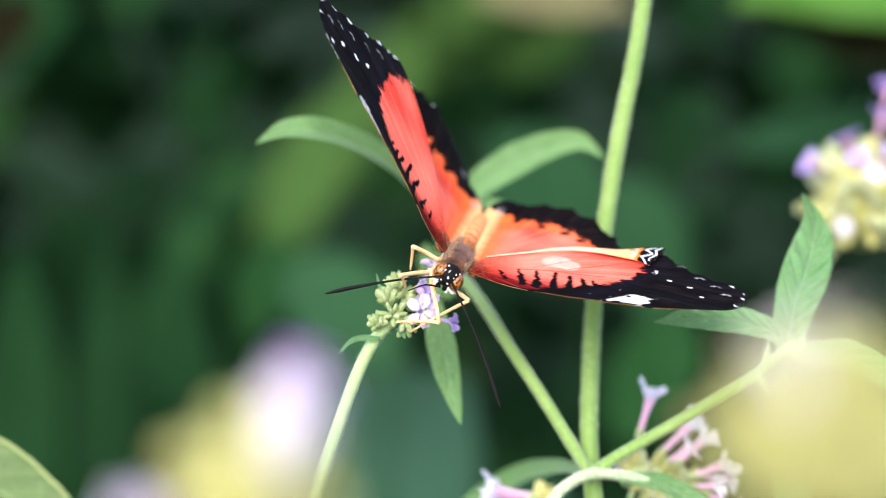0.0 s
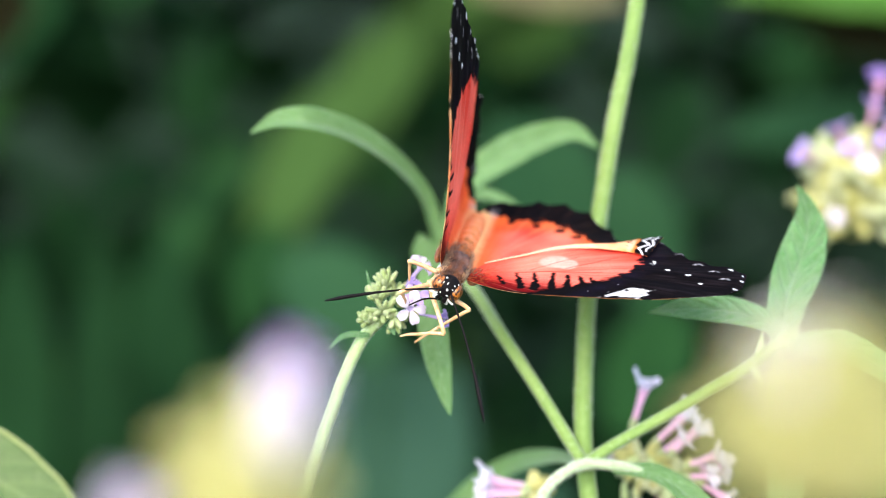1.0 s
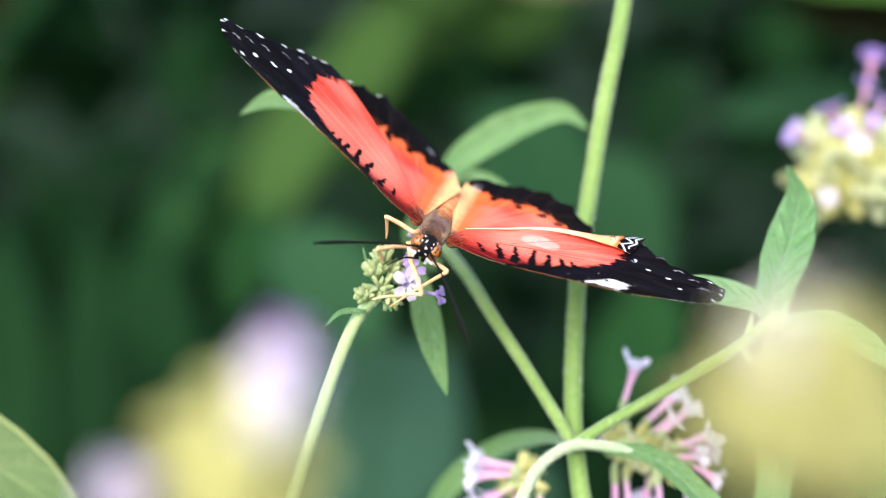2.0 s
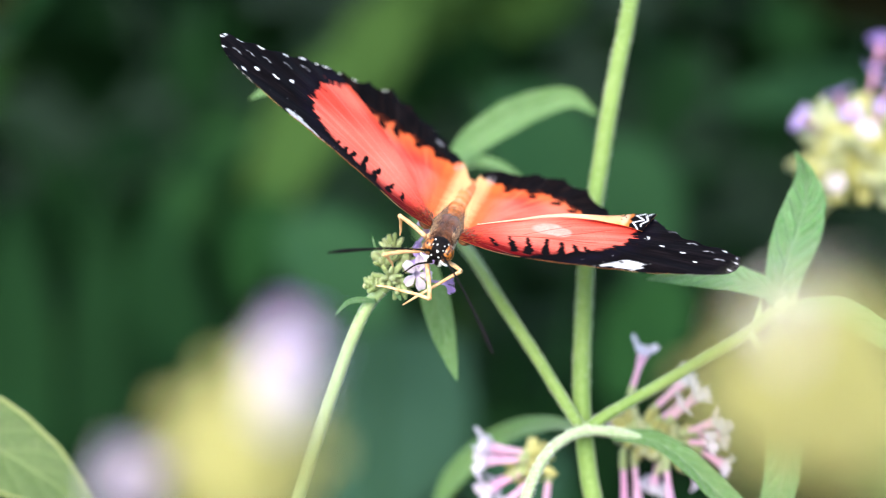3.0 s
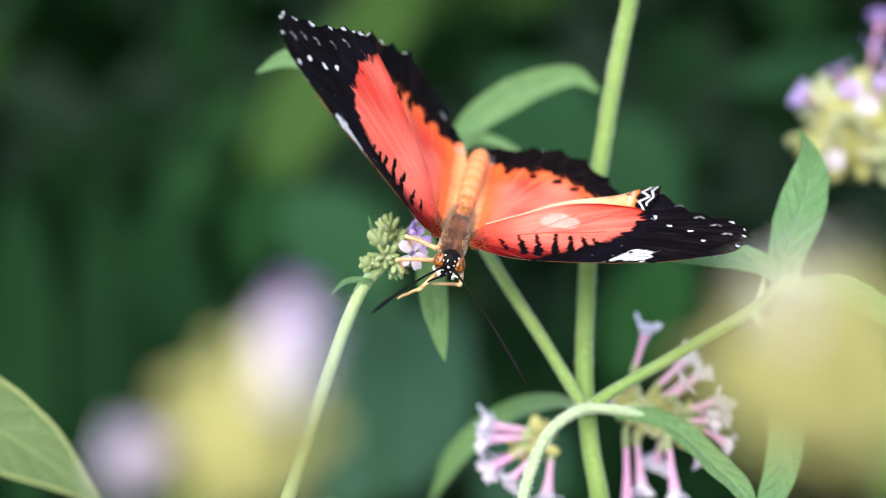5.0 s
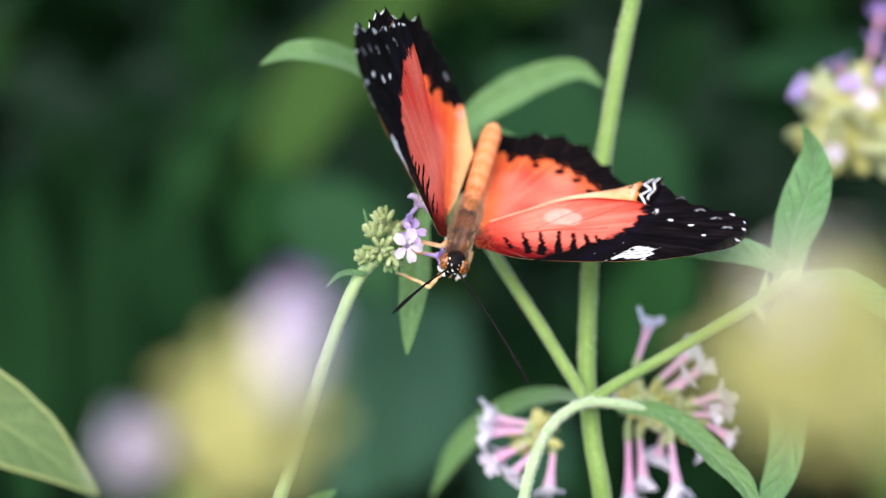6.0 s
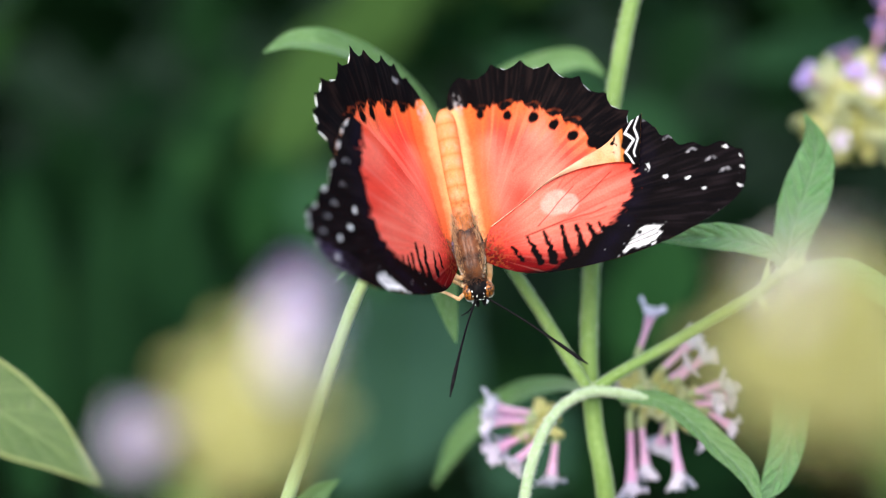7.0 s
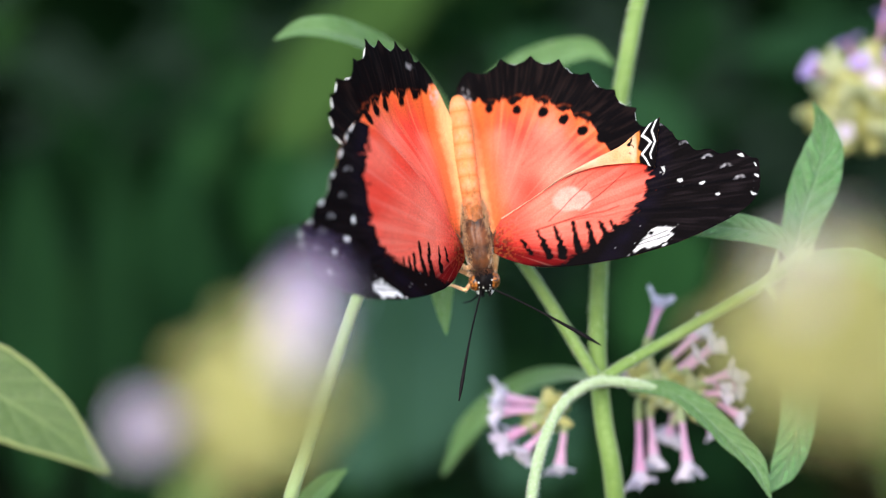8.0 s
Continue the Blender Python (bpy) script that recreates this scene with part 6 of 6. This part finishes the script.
    walk(moving["hind_left"], [
        (0, pose(-0.00305, 0.00000, 0.00009, -2.9, 25.9, -1.5)),
        (0.3, pose(-0.00303, 0.00000, 0.00007, -3.2, 40.9, -2.4)),
        (0.5, pose(-0.00303, 0.00000, 0.00005, -3.5, 46.8, -3.0)),
        (0.7, pose(-0.00302, 0.00000, 0.00004, -4.5, 54.1, -4.5)),
        (1, pose(-0.00301, 0.00000, 0.00004, -4.9, 60.5, -6.0)),
        (1.2, pose(-0.00299, 0.00000, 0.00004, -3.2, 56.1, -3.0)),
        (1.5, pose(-0.00298, 0.00000, 0.00007, -2.2, 32.9, -1.7)),
        (1.7, pose(-0.00300, 0.00000, 0.00006, -1.3, 19.5, -0.6)),
        (2.8, pose(-0.00299, 0.00000, 0.00001, -0.1, 8.4, 1.0)),
        (3, pose(-0.00298, 0.00000, -0.00000, -1.1, 18.5, 0.4)),
        (3.2, pose(-0.00302, -0.00000, -0.00002, -1.1, 28.0, -0.5)),
        (3.5, pose(-0.00307, -0.00000, -0.00001, -2.3, 51.4, -1.8)),
        (3.8, pose(-0.00297, 0.00000, 0.00003, -2.1, 48.3, -1.1)),
        (4, pose(-0.00293, 0.00000, 0.00008, -1.8, 33.6, 1.3)),
        (4.2, pose(-0.00301, -0.00000, 0.00009, -1.8, 19.6, 3.5)),
        (4.5, pose(-0.00311, -0.00001, 0.00006, -4.3, 13.1, 2.3)),
        (4.7, pose(-0.00309, 0.00000, 0.00008, -6.3, 23.4, -1.9)),
        (5.8, pose(-0.00298, 0.00001, 0.00007, -22.7, 68.9, -15.9)),
        (6, pose(-0.00303, -0.00000, -0.00001, -7.8, 52.6, 1.2)),
        (6.2, pose(-0.00305, -0.00001, 0.00000, -5.8, 50.9, 1.1)),
        (6.4, pose(-0.00307, -0.00000, -0.00001, -0.6, 33.9, 1.6)),
        (6.5, pose(-0.00308, -0.00001, -0.00002, -1.0, 25.9, 2.2)),
        (6.7, pose(-0.00305, -0.00000, 0.00001, -2.0, 20.6, 1.7)),
        (6.8, pose(-0.00304, -0.00000, 0.00004, -2.8, 29.3, 1.6)),
        (6.9, pose(-0.00300, 0.00000, 0.00006, -3.1, 50.0, 0.2)),
        (7, pose(-0.00297, 0.00000, 0.00006, -3.2, 61.9, -1.7)),
        (7.1, pose(-0.00296, 0.00000, 0.00005, -4.6, 76.2, -3.4)),
        (7.2, pose(-0.00295, -0.00000, 0.00003, -6.7, 83.9, -6.5)),
        (7.3, pose(-0.00296, -0.00000, 0.00001, -167.0, 87.7, -169.3)),
        (7.4, pose(-0.00296, -0.00000, 0.00000, -175.7, 85.8, -178.3)),
        (7.5, pose(-0.00296, -0.00000, 0.00000, 0.9, 81.2, 0.1)),
        (7.6, pose(-0.00295, -0.00000, 0.00001, -0.1, 80.9, 0.9)),
        (7.8, pose(-0.00293, -0.00000, 0.00002, 0.4, 75.2, 1.3)),
        (8, pose(-0.00291, -0.00000, 0.00005, 1.3, 58.6, 3.3)),
    ])
    walk(moving["hind_right"], [
        (0, pose(0.00295, -0.00000, -0.00004, 3.4, -32.9, 0.6)),
        (0.3, pose(0.00296, -0.00000, -0.00003, -0.0, -34.8, 1.2)),
        (0.5, pose(0.00297, -0.00000, -0.00002, -1.6, -37.4, 1.4)),
        (0.7, pose(0.00298, -0.00000, -0.00003, -0.7, -39.0, 1.4)),
        (1, pose(0.00298, -0.00000, -0.00003, 0.9, -33.7, 1.5)),
        (1.2, pose(0.00298, -0.00000, -0.00002, 1.1, -30.5, 1.4)),
        (1.5, pose(0.00298, -0.00000, -0.00000, 2.2, -27.7, 0.1)),
        (1.7, pose(0.00297, -0.00000, -0.00001, 3.6, -25.1, -1.0)),
        (2.8, pose(0.00291, -0.00000, -0.00002, 0.0, -14.2, 0.3)),
        (3, pose(0.00291, -0.00000, -0.00003, 0.6, -17.3, -1.2)),
        (3.2, pose(0.00293, -0.00000, -0.00003, 0.5, -23.1, -1.1)),
        (3.5, pose(0.00295, 0.00000, -0.00002, -1.8, -22.4, -1.1)),
        (3.8, pose(0.00294, 0.00000, 0.00000, -2.8, -20.7, -0.3)),
        (4, pose(0.00293, 0.00000, 0.00002, -4.6, -14.5, 0.6)),
        (4.2, pose(0.00294, 0.00000, 0.00005, -6.0, -9.5, 0.9)),
        (4.5, pose(0.00295, 0.00001, 0.00008, -6.7, -9.8, 0.7)),
        (4.7, pose(0.00295, 0.00000, 0.00006, -6.2, -14.6, 1.5)),
        (5.8, pose(0.00299, -0.00002, -0.00007, -15.9, -16.4, 8.8)),
        (6, pose(0.00298, -0.00001, -0.00003, -16.8, -15.9, 8.0)),
        (6.2, pose(0.00301, 0.00001, 0.00004, -13.6, -13.9, 5.7)),
        (6.4, pose(0.00304, 0.00001, 0.00010, -9.2, -13.8, 1.7)),
        (6.5, pose(0.00306, 0.00001, 0.00014, -7.6, -13.0, 2.3)),
        (6.7, pose(0.00303, 0.00001, 0.00009, -7.4, -12.0, 2.1)),
        (6.8, pose(0.00302, 0.00001, 0.00006, -6.3, -14.8, 2.0)),
        (6.9, pose(0.00300, 0.00000, 0.00004, -4.9, -17.8, 2.1)),
        (7, pose(0.00299, 0.00000, 0.00001, -3.8, -19.4, 1.4)),
        (7.1, pose(0.00300, 0.00000, 0.00001, -4.2, -21.6, 1.5)),
        (7.2, pose(0.00302, 0.00000, 0.00000, -4.6, -22.8, 1.4)),
        (7.3, pose(0.00304, -0.00000, 0.00000, -6.1, -22.7, 2.3)),
        (7.4, pose(0.00305, -0.00000, -0.00000, -6.9, -23.7, 3.6)),
        (7.5, pose(0.00307, -0.00000, -0.00000, -7.5, -23.9, 4.4)),
        (7.6, pose(0.00307, 0.00000, -0.00000, -7.6, -22.9, 4.7)),
        (7.8, pose(0.00306, 0.00000, 0.00000, -9.2, -22.1, 5.9)),
        (8, pose(0.00306, 0.00000, 0.00000, -10.9, -18.4, 5.7)),
    ])
    walk(moving["antenna_left"], [
        (0, pose(-0.0004, -0.0058, -0.0006, 39.0, 0, -63.0)),
        (0.5, pose(-0.0004, -0.0058, -0.0006, 24.8, 0, -56.0)),
        (1, pose(-0.0004, -0.0058, -0.0006, 28.1, 0, -61.4)),
        (1.5, pose(-0.0004, -0.0058, -0.0006, 20.0, 0, -51.3)),
        (3, pose(-0.0004, -0.0058, -0.0006, 2.1, 0, -48.0)),
        (3.5, pose(-0.0004, -0.0058, -0.0006, 0.2, 0, -53.1)),
        (4, pose(-0.0004, -0.0058, -0.0006, -4.8, 0, -32.9)),
        (4.5, pose(-0.0004, -0.0058, -0.0006, -6.2, 0, -31.8)),
        (5.8, pose(-0.0004, -0.0058, -0.0006, -20.3, 0, -20.0)),
        (6, pose(-0.0004, -0.0058, -0.0006, -25.7, 0, -22.8)),
        (6.5, pose(-0.0004, -0.0058, -0.0006, -9.2, 0, -33.1)),
        (7, pose(-0.0004, -0.0058, -0.0006, -27.5, 0, -23.5)),
        (7.5, pose(-0.0004, -0.0058, -0.0006, -20.8, 0, -23.4)),
        (8, pose(-0.0004, -0.0058, -0.0006, -13.5, 0, -19.8)),
    ])
    walk(moving["antenna_right"], [
        (0, pose(0.0011, -0.0058, -0.0006, 18.3, 0, 59.0)),
        (0.5, pose(0.0011, -0.0058, -0.0006, 13.5, 0, 40.7)),
        (1, pose(0.0011, -0.0058, -0.0006, 22.0, 0, 47.0)),
        (1.5, pose(0.0011, -0.0058, -0.0006, 5.4, 0, 34.4)),
        (3, pose(0.0011, -0.0058, -0.0006, 7.8, 0, 37.9)),
        (3.5, pose(0.0011, -0.0058, -0.0006, 21.1, 0, 42.2)),
        (4, pose(0.0011, -0.0058, -0.0006, 19.4, 0, 62.9)),
        (4.5, pose(0.0011, -0.0058, -0.0006, 24.9, 0, 60.0)),
        (5.8, pose(0.0011, -0.0058, -0.0006, 21.4, 0, 51.8)),
        (6, pose(0.0011, -0.0058, -0.0006, 13.7, 0, 51.7)),
        (6.5, pose(0.0011, -0.0058, -0.0006, 9.9, 0, 47.7)),
        (7, pose(0.0011, -0.0058, -0.0006, -22.4, 0, 43.5)),
        (7.5, pose(0.0011, -0.0058, -0.0006, -13.4, 0, 45.6)),
        (8, pose(0.0011, -0.0058, -0.0006, -26.6, 0, 53.1)),
    ])
    walk(moving["legs"][0], [
        (0, pose(-0.0021, 0.0012, -0.0001, -27.4, -21.4, 39.3)),
        (0.5, pose(-0.0021, 0.0012, -0.0001, -27.4, -21.4, 39.3)),
        (1, pose(-0.0018, 0.0011, 0.0002, -20.3, -22.9, 32.9)),
        (1.5, pose(-0.0016, 0.0009, 0.0005, -13.1, -23.7, 26.4)),
        (2.8, pose(-0.0005, 0.0004, 0.0003, -3.2, -8.9, 8.4)),
        (3.5, pose(0.0000, 0.0000, 0.0000, 0.0, -0.0, 0.0)),
        (4, pose(-0.0002, 0.0002, 0.0000, -2.5, -3.2, 3.3)),
        (4.5, pose(-0.0004, 0.0003, 0.0001, -5.2, -6.2, 6.8)),
        (5.8, pose(-0.0009, 0.0007, 0.0001, -13.1, -13.3, 16.6)),
        (6, pose(-0.0010, 0.0008, 0.0001, -14.5, -14.3, 18.2)),
        (6.5, pose(-0.0012, 0.0009, 0.0000, -18.0, -16.5, 22.4)),
        (7, pose(0.0008, -0.0017, -0.0012, -28.6, 3.0, -36.6)),
        (7.5, pose(0.0006, -0.0008, -0.0012, -32.5, -0.5, -19.8)),
        (8, pose(0.0008, -0.0015, -0.0012, -37.6, -5.0, -31.2)),
    ])
    walk(moving["legs"][1], [
        (0, pose(-0.0018, 0.0010, -0.0002, -13.9, -15.8, 17.2)),
        (0.5, pose(-0.0018, 0.0010, -0.0002, -13.9, -15.8, 17.2)),
        (1, pose(-0.0017, 0.0009, -0.0002, -12.5, -13.5, 17.8)),
        (1.5, pose(-0.0016, 0.0009, -0.0002, -11.2, -11.2, 18.5)),
        (2.8, pose(-0.0005, 0.0004, -0.0000, -3.5, -4.3, 6.2)),
        (3.5, pose(0.0000, 0.0000, 0.0000, 0.0, -0.0, 0.0)),
        (4, pose(0.0000, 0.0006, -0.0007, -11.2, 2.4, 1.0)),
        (4.5, pose(0.0000, 0.0010, -0.0015, -22.5, 4.9, 1.5)),
        (5.8, pose(0.0013, -0.0003, -0.0013, -20.4, 4.9, -22.2)),
        (6, pose(0.0015, -0.0005, -0.0013, -20.2, 5.0, -25.9)),
        (6.5, pose(0.0021, -0.0030, -0.0015, -11.5, 19.0, -51.8)),
        (7, pose(0.0013, -0.0055, -0.0021, -10.8, 30.7, -82.8)),
        (7.5, pose(0.0015, -0.0053, -0.0020, 7.4, 41.6, -64.9)),
        (8, pose(0.0013, -0.0056, -0.0023, -6.3, 38.1, -79.4)),
    ])
    walk(moving["legs"][2], [
        (0, pose(-0.0043, -0.0022, -0.0004, 32.3, -48.8, -12.2)),
        (0.5, pose(-0.0043, -0.0022, -0.0004, 32.3, -48.8, -12.2)),
        (1, pose(-0.0043, -0.0021, -0.0004, 28.8, -49.3, -7.0)),
        (1.5, pose(-0.0044, -0.0021, -0.0005, 25.1, -49.6, -1.7)),
        (2.8, pose(-0.0016, -0.0007, 0.0004, 7.7, -17.4, 2.1)),
        (3.5, pose(0.0000, 0.0000, 0.0000, 0.0, -0.0, 0.0)),
        (4, pose(-0.0006, 0.0007, -0.0005, -7.0, -24.7, -18.9)),
        (4.5, pose(-0.0006, 0.0014, -0.0012, -4.3, -50.1, -41.1)),
        (5.8, pose(0.0012, 0.0015, -0.0022, -30.8, -28.1, -28.0)),
        (6, pose(0.0015, 0.0015, -0.0024, -34.0, -24.5, -27.4)),
        (6.5, pose(0.0035, 0.0005, -0.0040, -51.8, -18.6, -43.3)),
        (7, pose(0.0038, -0.0003, -0.0063, -77.8, -19.7, -43.6)),
        (7.5, pose(0.0034, 0.0002, -0.0063, -78.3, -18.5, -36.5)),
        (8, pose(0.0034, 0.0004, -0.0061, -77.3, -25.8, -33.1)),
    ])
    walk(moving["legs"][3], [
        (0, pose(-0.0015, -0.0022, -0.0006, 10.0, -18.5, 24.5)),
        (0.5, pose(-0.0015, -0.0022, -0.0006, 10.0, -18.5, 24.5)),
        (1, pose(-0.0014, -0.0021, -0.0005, 10.7, -18.1, 22.8)),
        (1.5, pose(-0.0014, -0.0020, -0.0005, 11.4, -17.8, 21.2)),
        (2.8, pose(-0.0006, -0.0007, -0.0001, 4.7, -5.7, 7.7)),
        (3.5, pose(0.0000, 0.0000, 0.0000, 0.0, -0.0, 0.0)),
        (4, pose(0.0004, -0.0003, 0.0005, 12.3, 0.8, -11.3)),
        (4.5, pose(0.0007, -0.0008, 0.0008, 24.2, 4.0, -22.3)),
        (5.8, pose(0.0022, 0.0009, 0.0001, 5.3, -3.5, -49.3)),
        (6, pose(0.0025, 0.0011, -0.0001, 2.9, -5.4, -53.3)),
        (6.5, pose(0.0033, 0.0013, -0.0006, -2.4, -10.6, -63.2)),
        (7, pose(0.0033, 0.0013, -0.0006, -2.4, -10.6, -63.2)),
        (7.5, pose(0.0033, 0.0013, -0.0006, -2.4, -10.6, -63.2)),
        (8, pose(0.0033, 0.0013, -0.0006, -2.4, -10.6, -63.2)),
    ])
    walk(perch, [
        (0, pose(0, 0, 0.00145, 0, 0.022, 0)),
        (0.5, pose(0, 0, 0.00055, 0, 0.011, 0)),
        (1, pose(0, 0, 0.00045, 0, -0.022, 0)),
        (1.5, pose(0, 0, 0.00127, 0, 0.022, 0)),
        (3, pose(0, 0, 0.00073, 0, 0.049, 0)),
        (3.5, pose(0, 0, 0.00000, 0, 0.000, 0)),
        (4, pose(0, 0, 0.00009, 0, 0.005, 0)),
        (4.5, pose(0, 0, 0.00036, 0, 0.011, 0)),
        (6, pose(0, 0, 0.00055, 0, -0.088, 0)),
        (6.5, pose(0, 0, 0.00009, 0, -0.071, 0)),
        (7, pose(0, 0, -0.00018, 0, -0.016, 0)),
        (7.5, pose(0, 0, -0.00027, 0, 0.066, 0)),
        (8, pose(0, 0, -0.00018, 0, -0.044, 0)),
    ])
    walk(far_head, [
        (0, pose(0, 0, -0.00031, 0, 0.061, 0)),
        (0.5, pose(0, 0, -0.00023, 0, 0.019, 0)),
        (1, pose(0, 0, -0.00016, 0, 0.033, 0)),
        (1.5, pose(0, 0, 0.00000, 0, 0.066, 0)),
        (3, pose(0, 0, 0.00000, 0, 0.052, 0)),
        (3.5, pose(0, 0, 0.00000, 0, 0.000, 0)),
        (4, pose(0, 0, 0.00000, 0, -0.019, 0)),
        (4.5, pose(0, 0, 0.00023, 0, 0.014, 0)),
        (6, pose(0, 0, 0.00031, 0, -0.047, 0)),
        (6.5, pose(0, 0, 0.00047, 0, -0.047, 0)),
        (7, pose(0, 0, 0.00070, 0, 0.000, 0)),
        (7.5, pose(0, 0, 0.00039, 0, -0.005, 0)),
        (8, pose(0, 0, 0.00023, 0, -0.061, 0)),
    ])
    walk(arching_leaf, [
        (0, pose(0.0024, 0.0356, 0.0025, 0, 0, 0)),
        (3, pose(0.0024, 0.0356, 0.0025, 0, 0.4, 0)),
        (4.5, pose(0.0024, 0.0356, 0.0025, 0, 1.5, 0)),
        (6, pose(0.0024, 0.0356, 0.0025, 0, 2.0, 0)),
        (8, pose(0.0024, 0.0356, 0.0025, 0, 3.2, 0)),
    ])
    walk(leafy_shoot, [
        (0, pose(0.0006, 0, 0)),
        (1.5, pose(0.0012, 0, 0)),
        (3, pose(0.0010, 0, 0)),
        (4.5, pose(0.0002, 0, 0)),
        (6, pose(-0.0007, 0, 0)),
        (8, pose(-0.0008, 0, 0)),
    ])
    walk(hanging_leaf, [
        (0, pose(-0.0009, 0.0143, 0.0085, 0, 0.4, 0)),
        (0.5, pose(-0.0009, 0.0143, 0.0085, 0, 1.1, 0)),
        (1, pose(-0.0009, 0.0143, 0.0085, 0, 2.2, 0)),
        (1.5, pose(-0.0009, 0.0143, 0.0085, 0, 0.9, 0)),
        (3, pose(-0.0009, 0.0143, 0.0085, 0, -1.1, 0)),
        (3.5, pose(-0.0009, 0.0143, 0.0085, 0, 0.0, 0)),
        (4, pose(-0.0009, 0.0143, 0.0085, 0, -1.1, 0)),
        (4.5, pose(-0.0009, 0.0143, 0.0085, 0, -3.1, 0)),
        (5.8, pose(-0.0009, 0.0143, 0.0085, 0, 22.0, 0)),
        (6, pose(-0.0009, 0.0143, 0.0085, 0, 21.4, 0)),
        (6.5, pose(-0.0009, 0.0143, 0.0085, 0, 5.5, 0)),
        (7, pose(-0.0009, 0.0143, 0.0085, 0, 2.4, 0)),
        (7.5, pose(-0.0009, 0.0143, 0.0085, 0, -4.0, 0)),
        (8, pose(-0.0009, 0.0143, 0.0085, 0, 9.8, 0)),
    ])


motions()
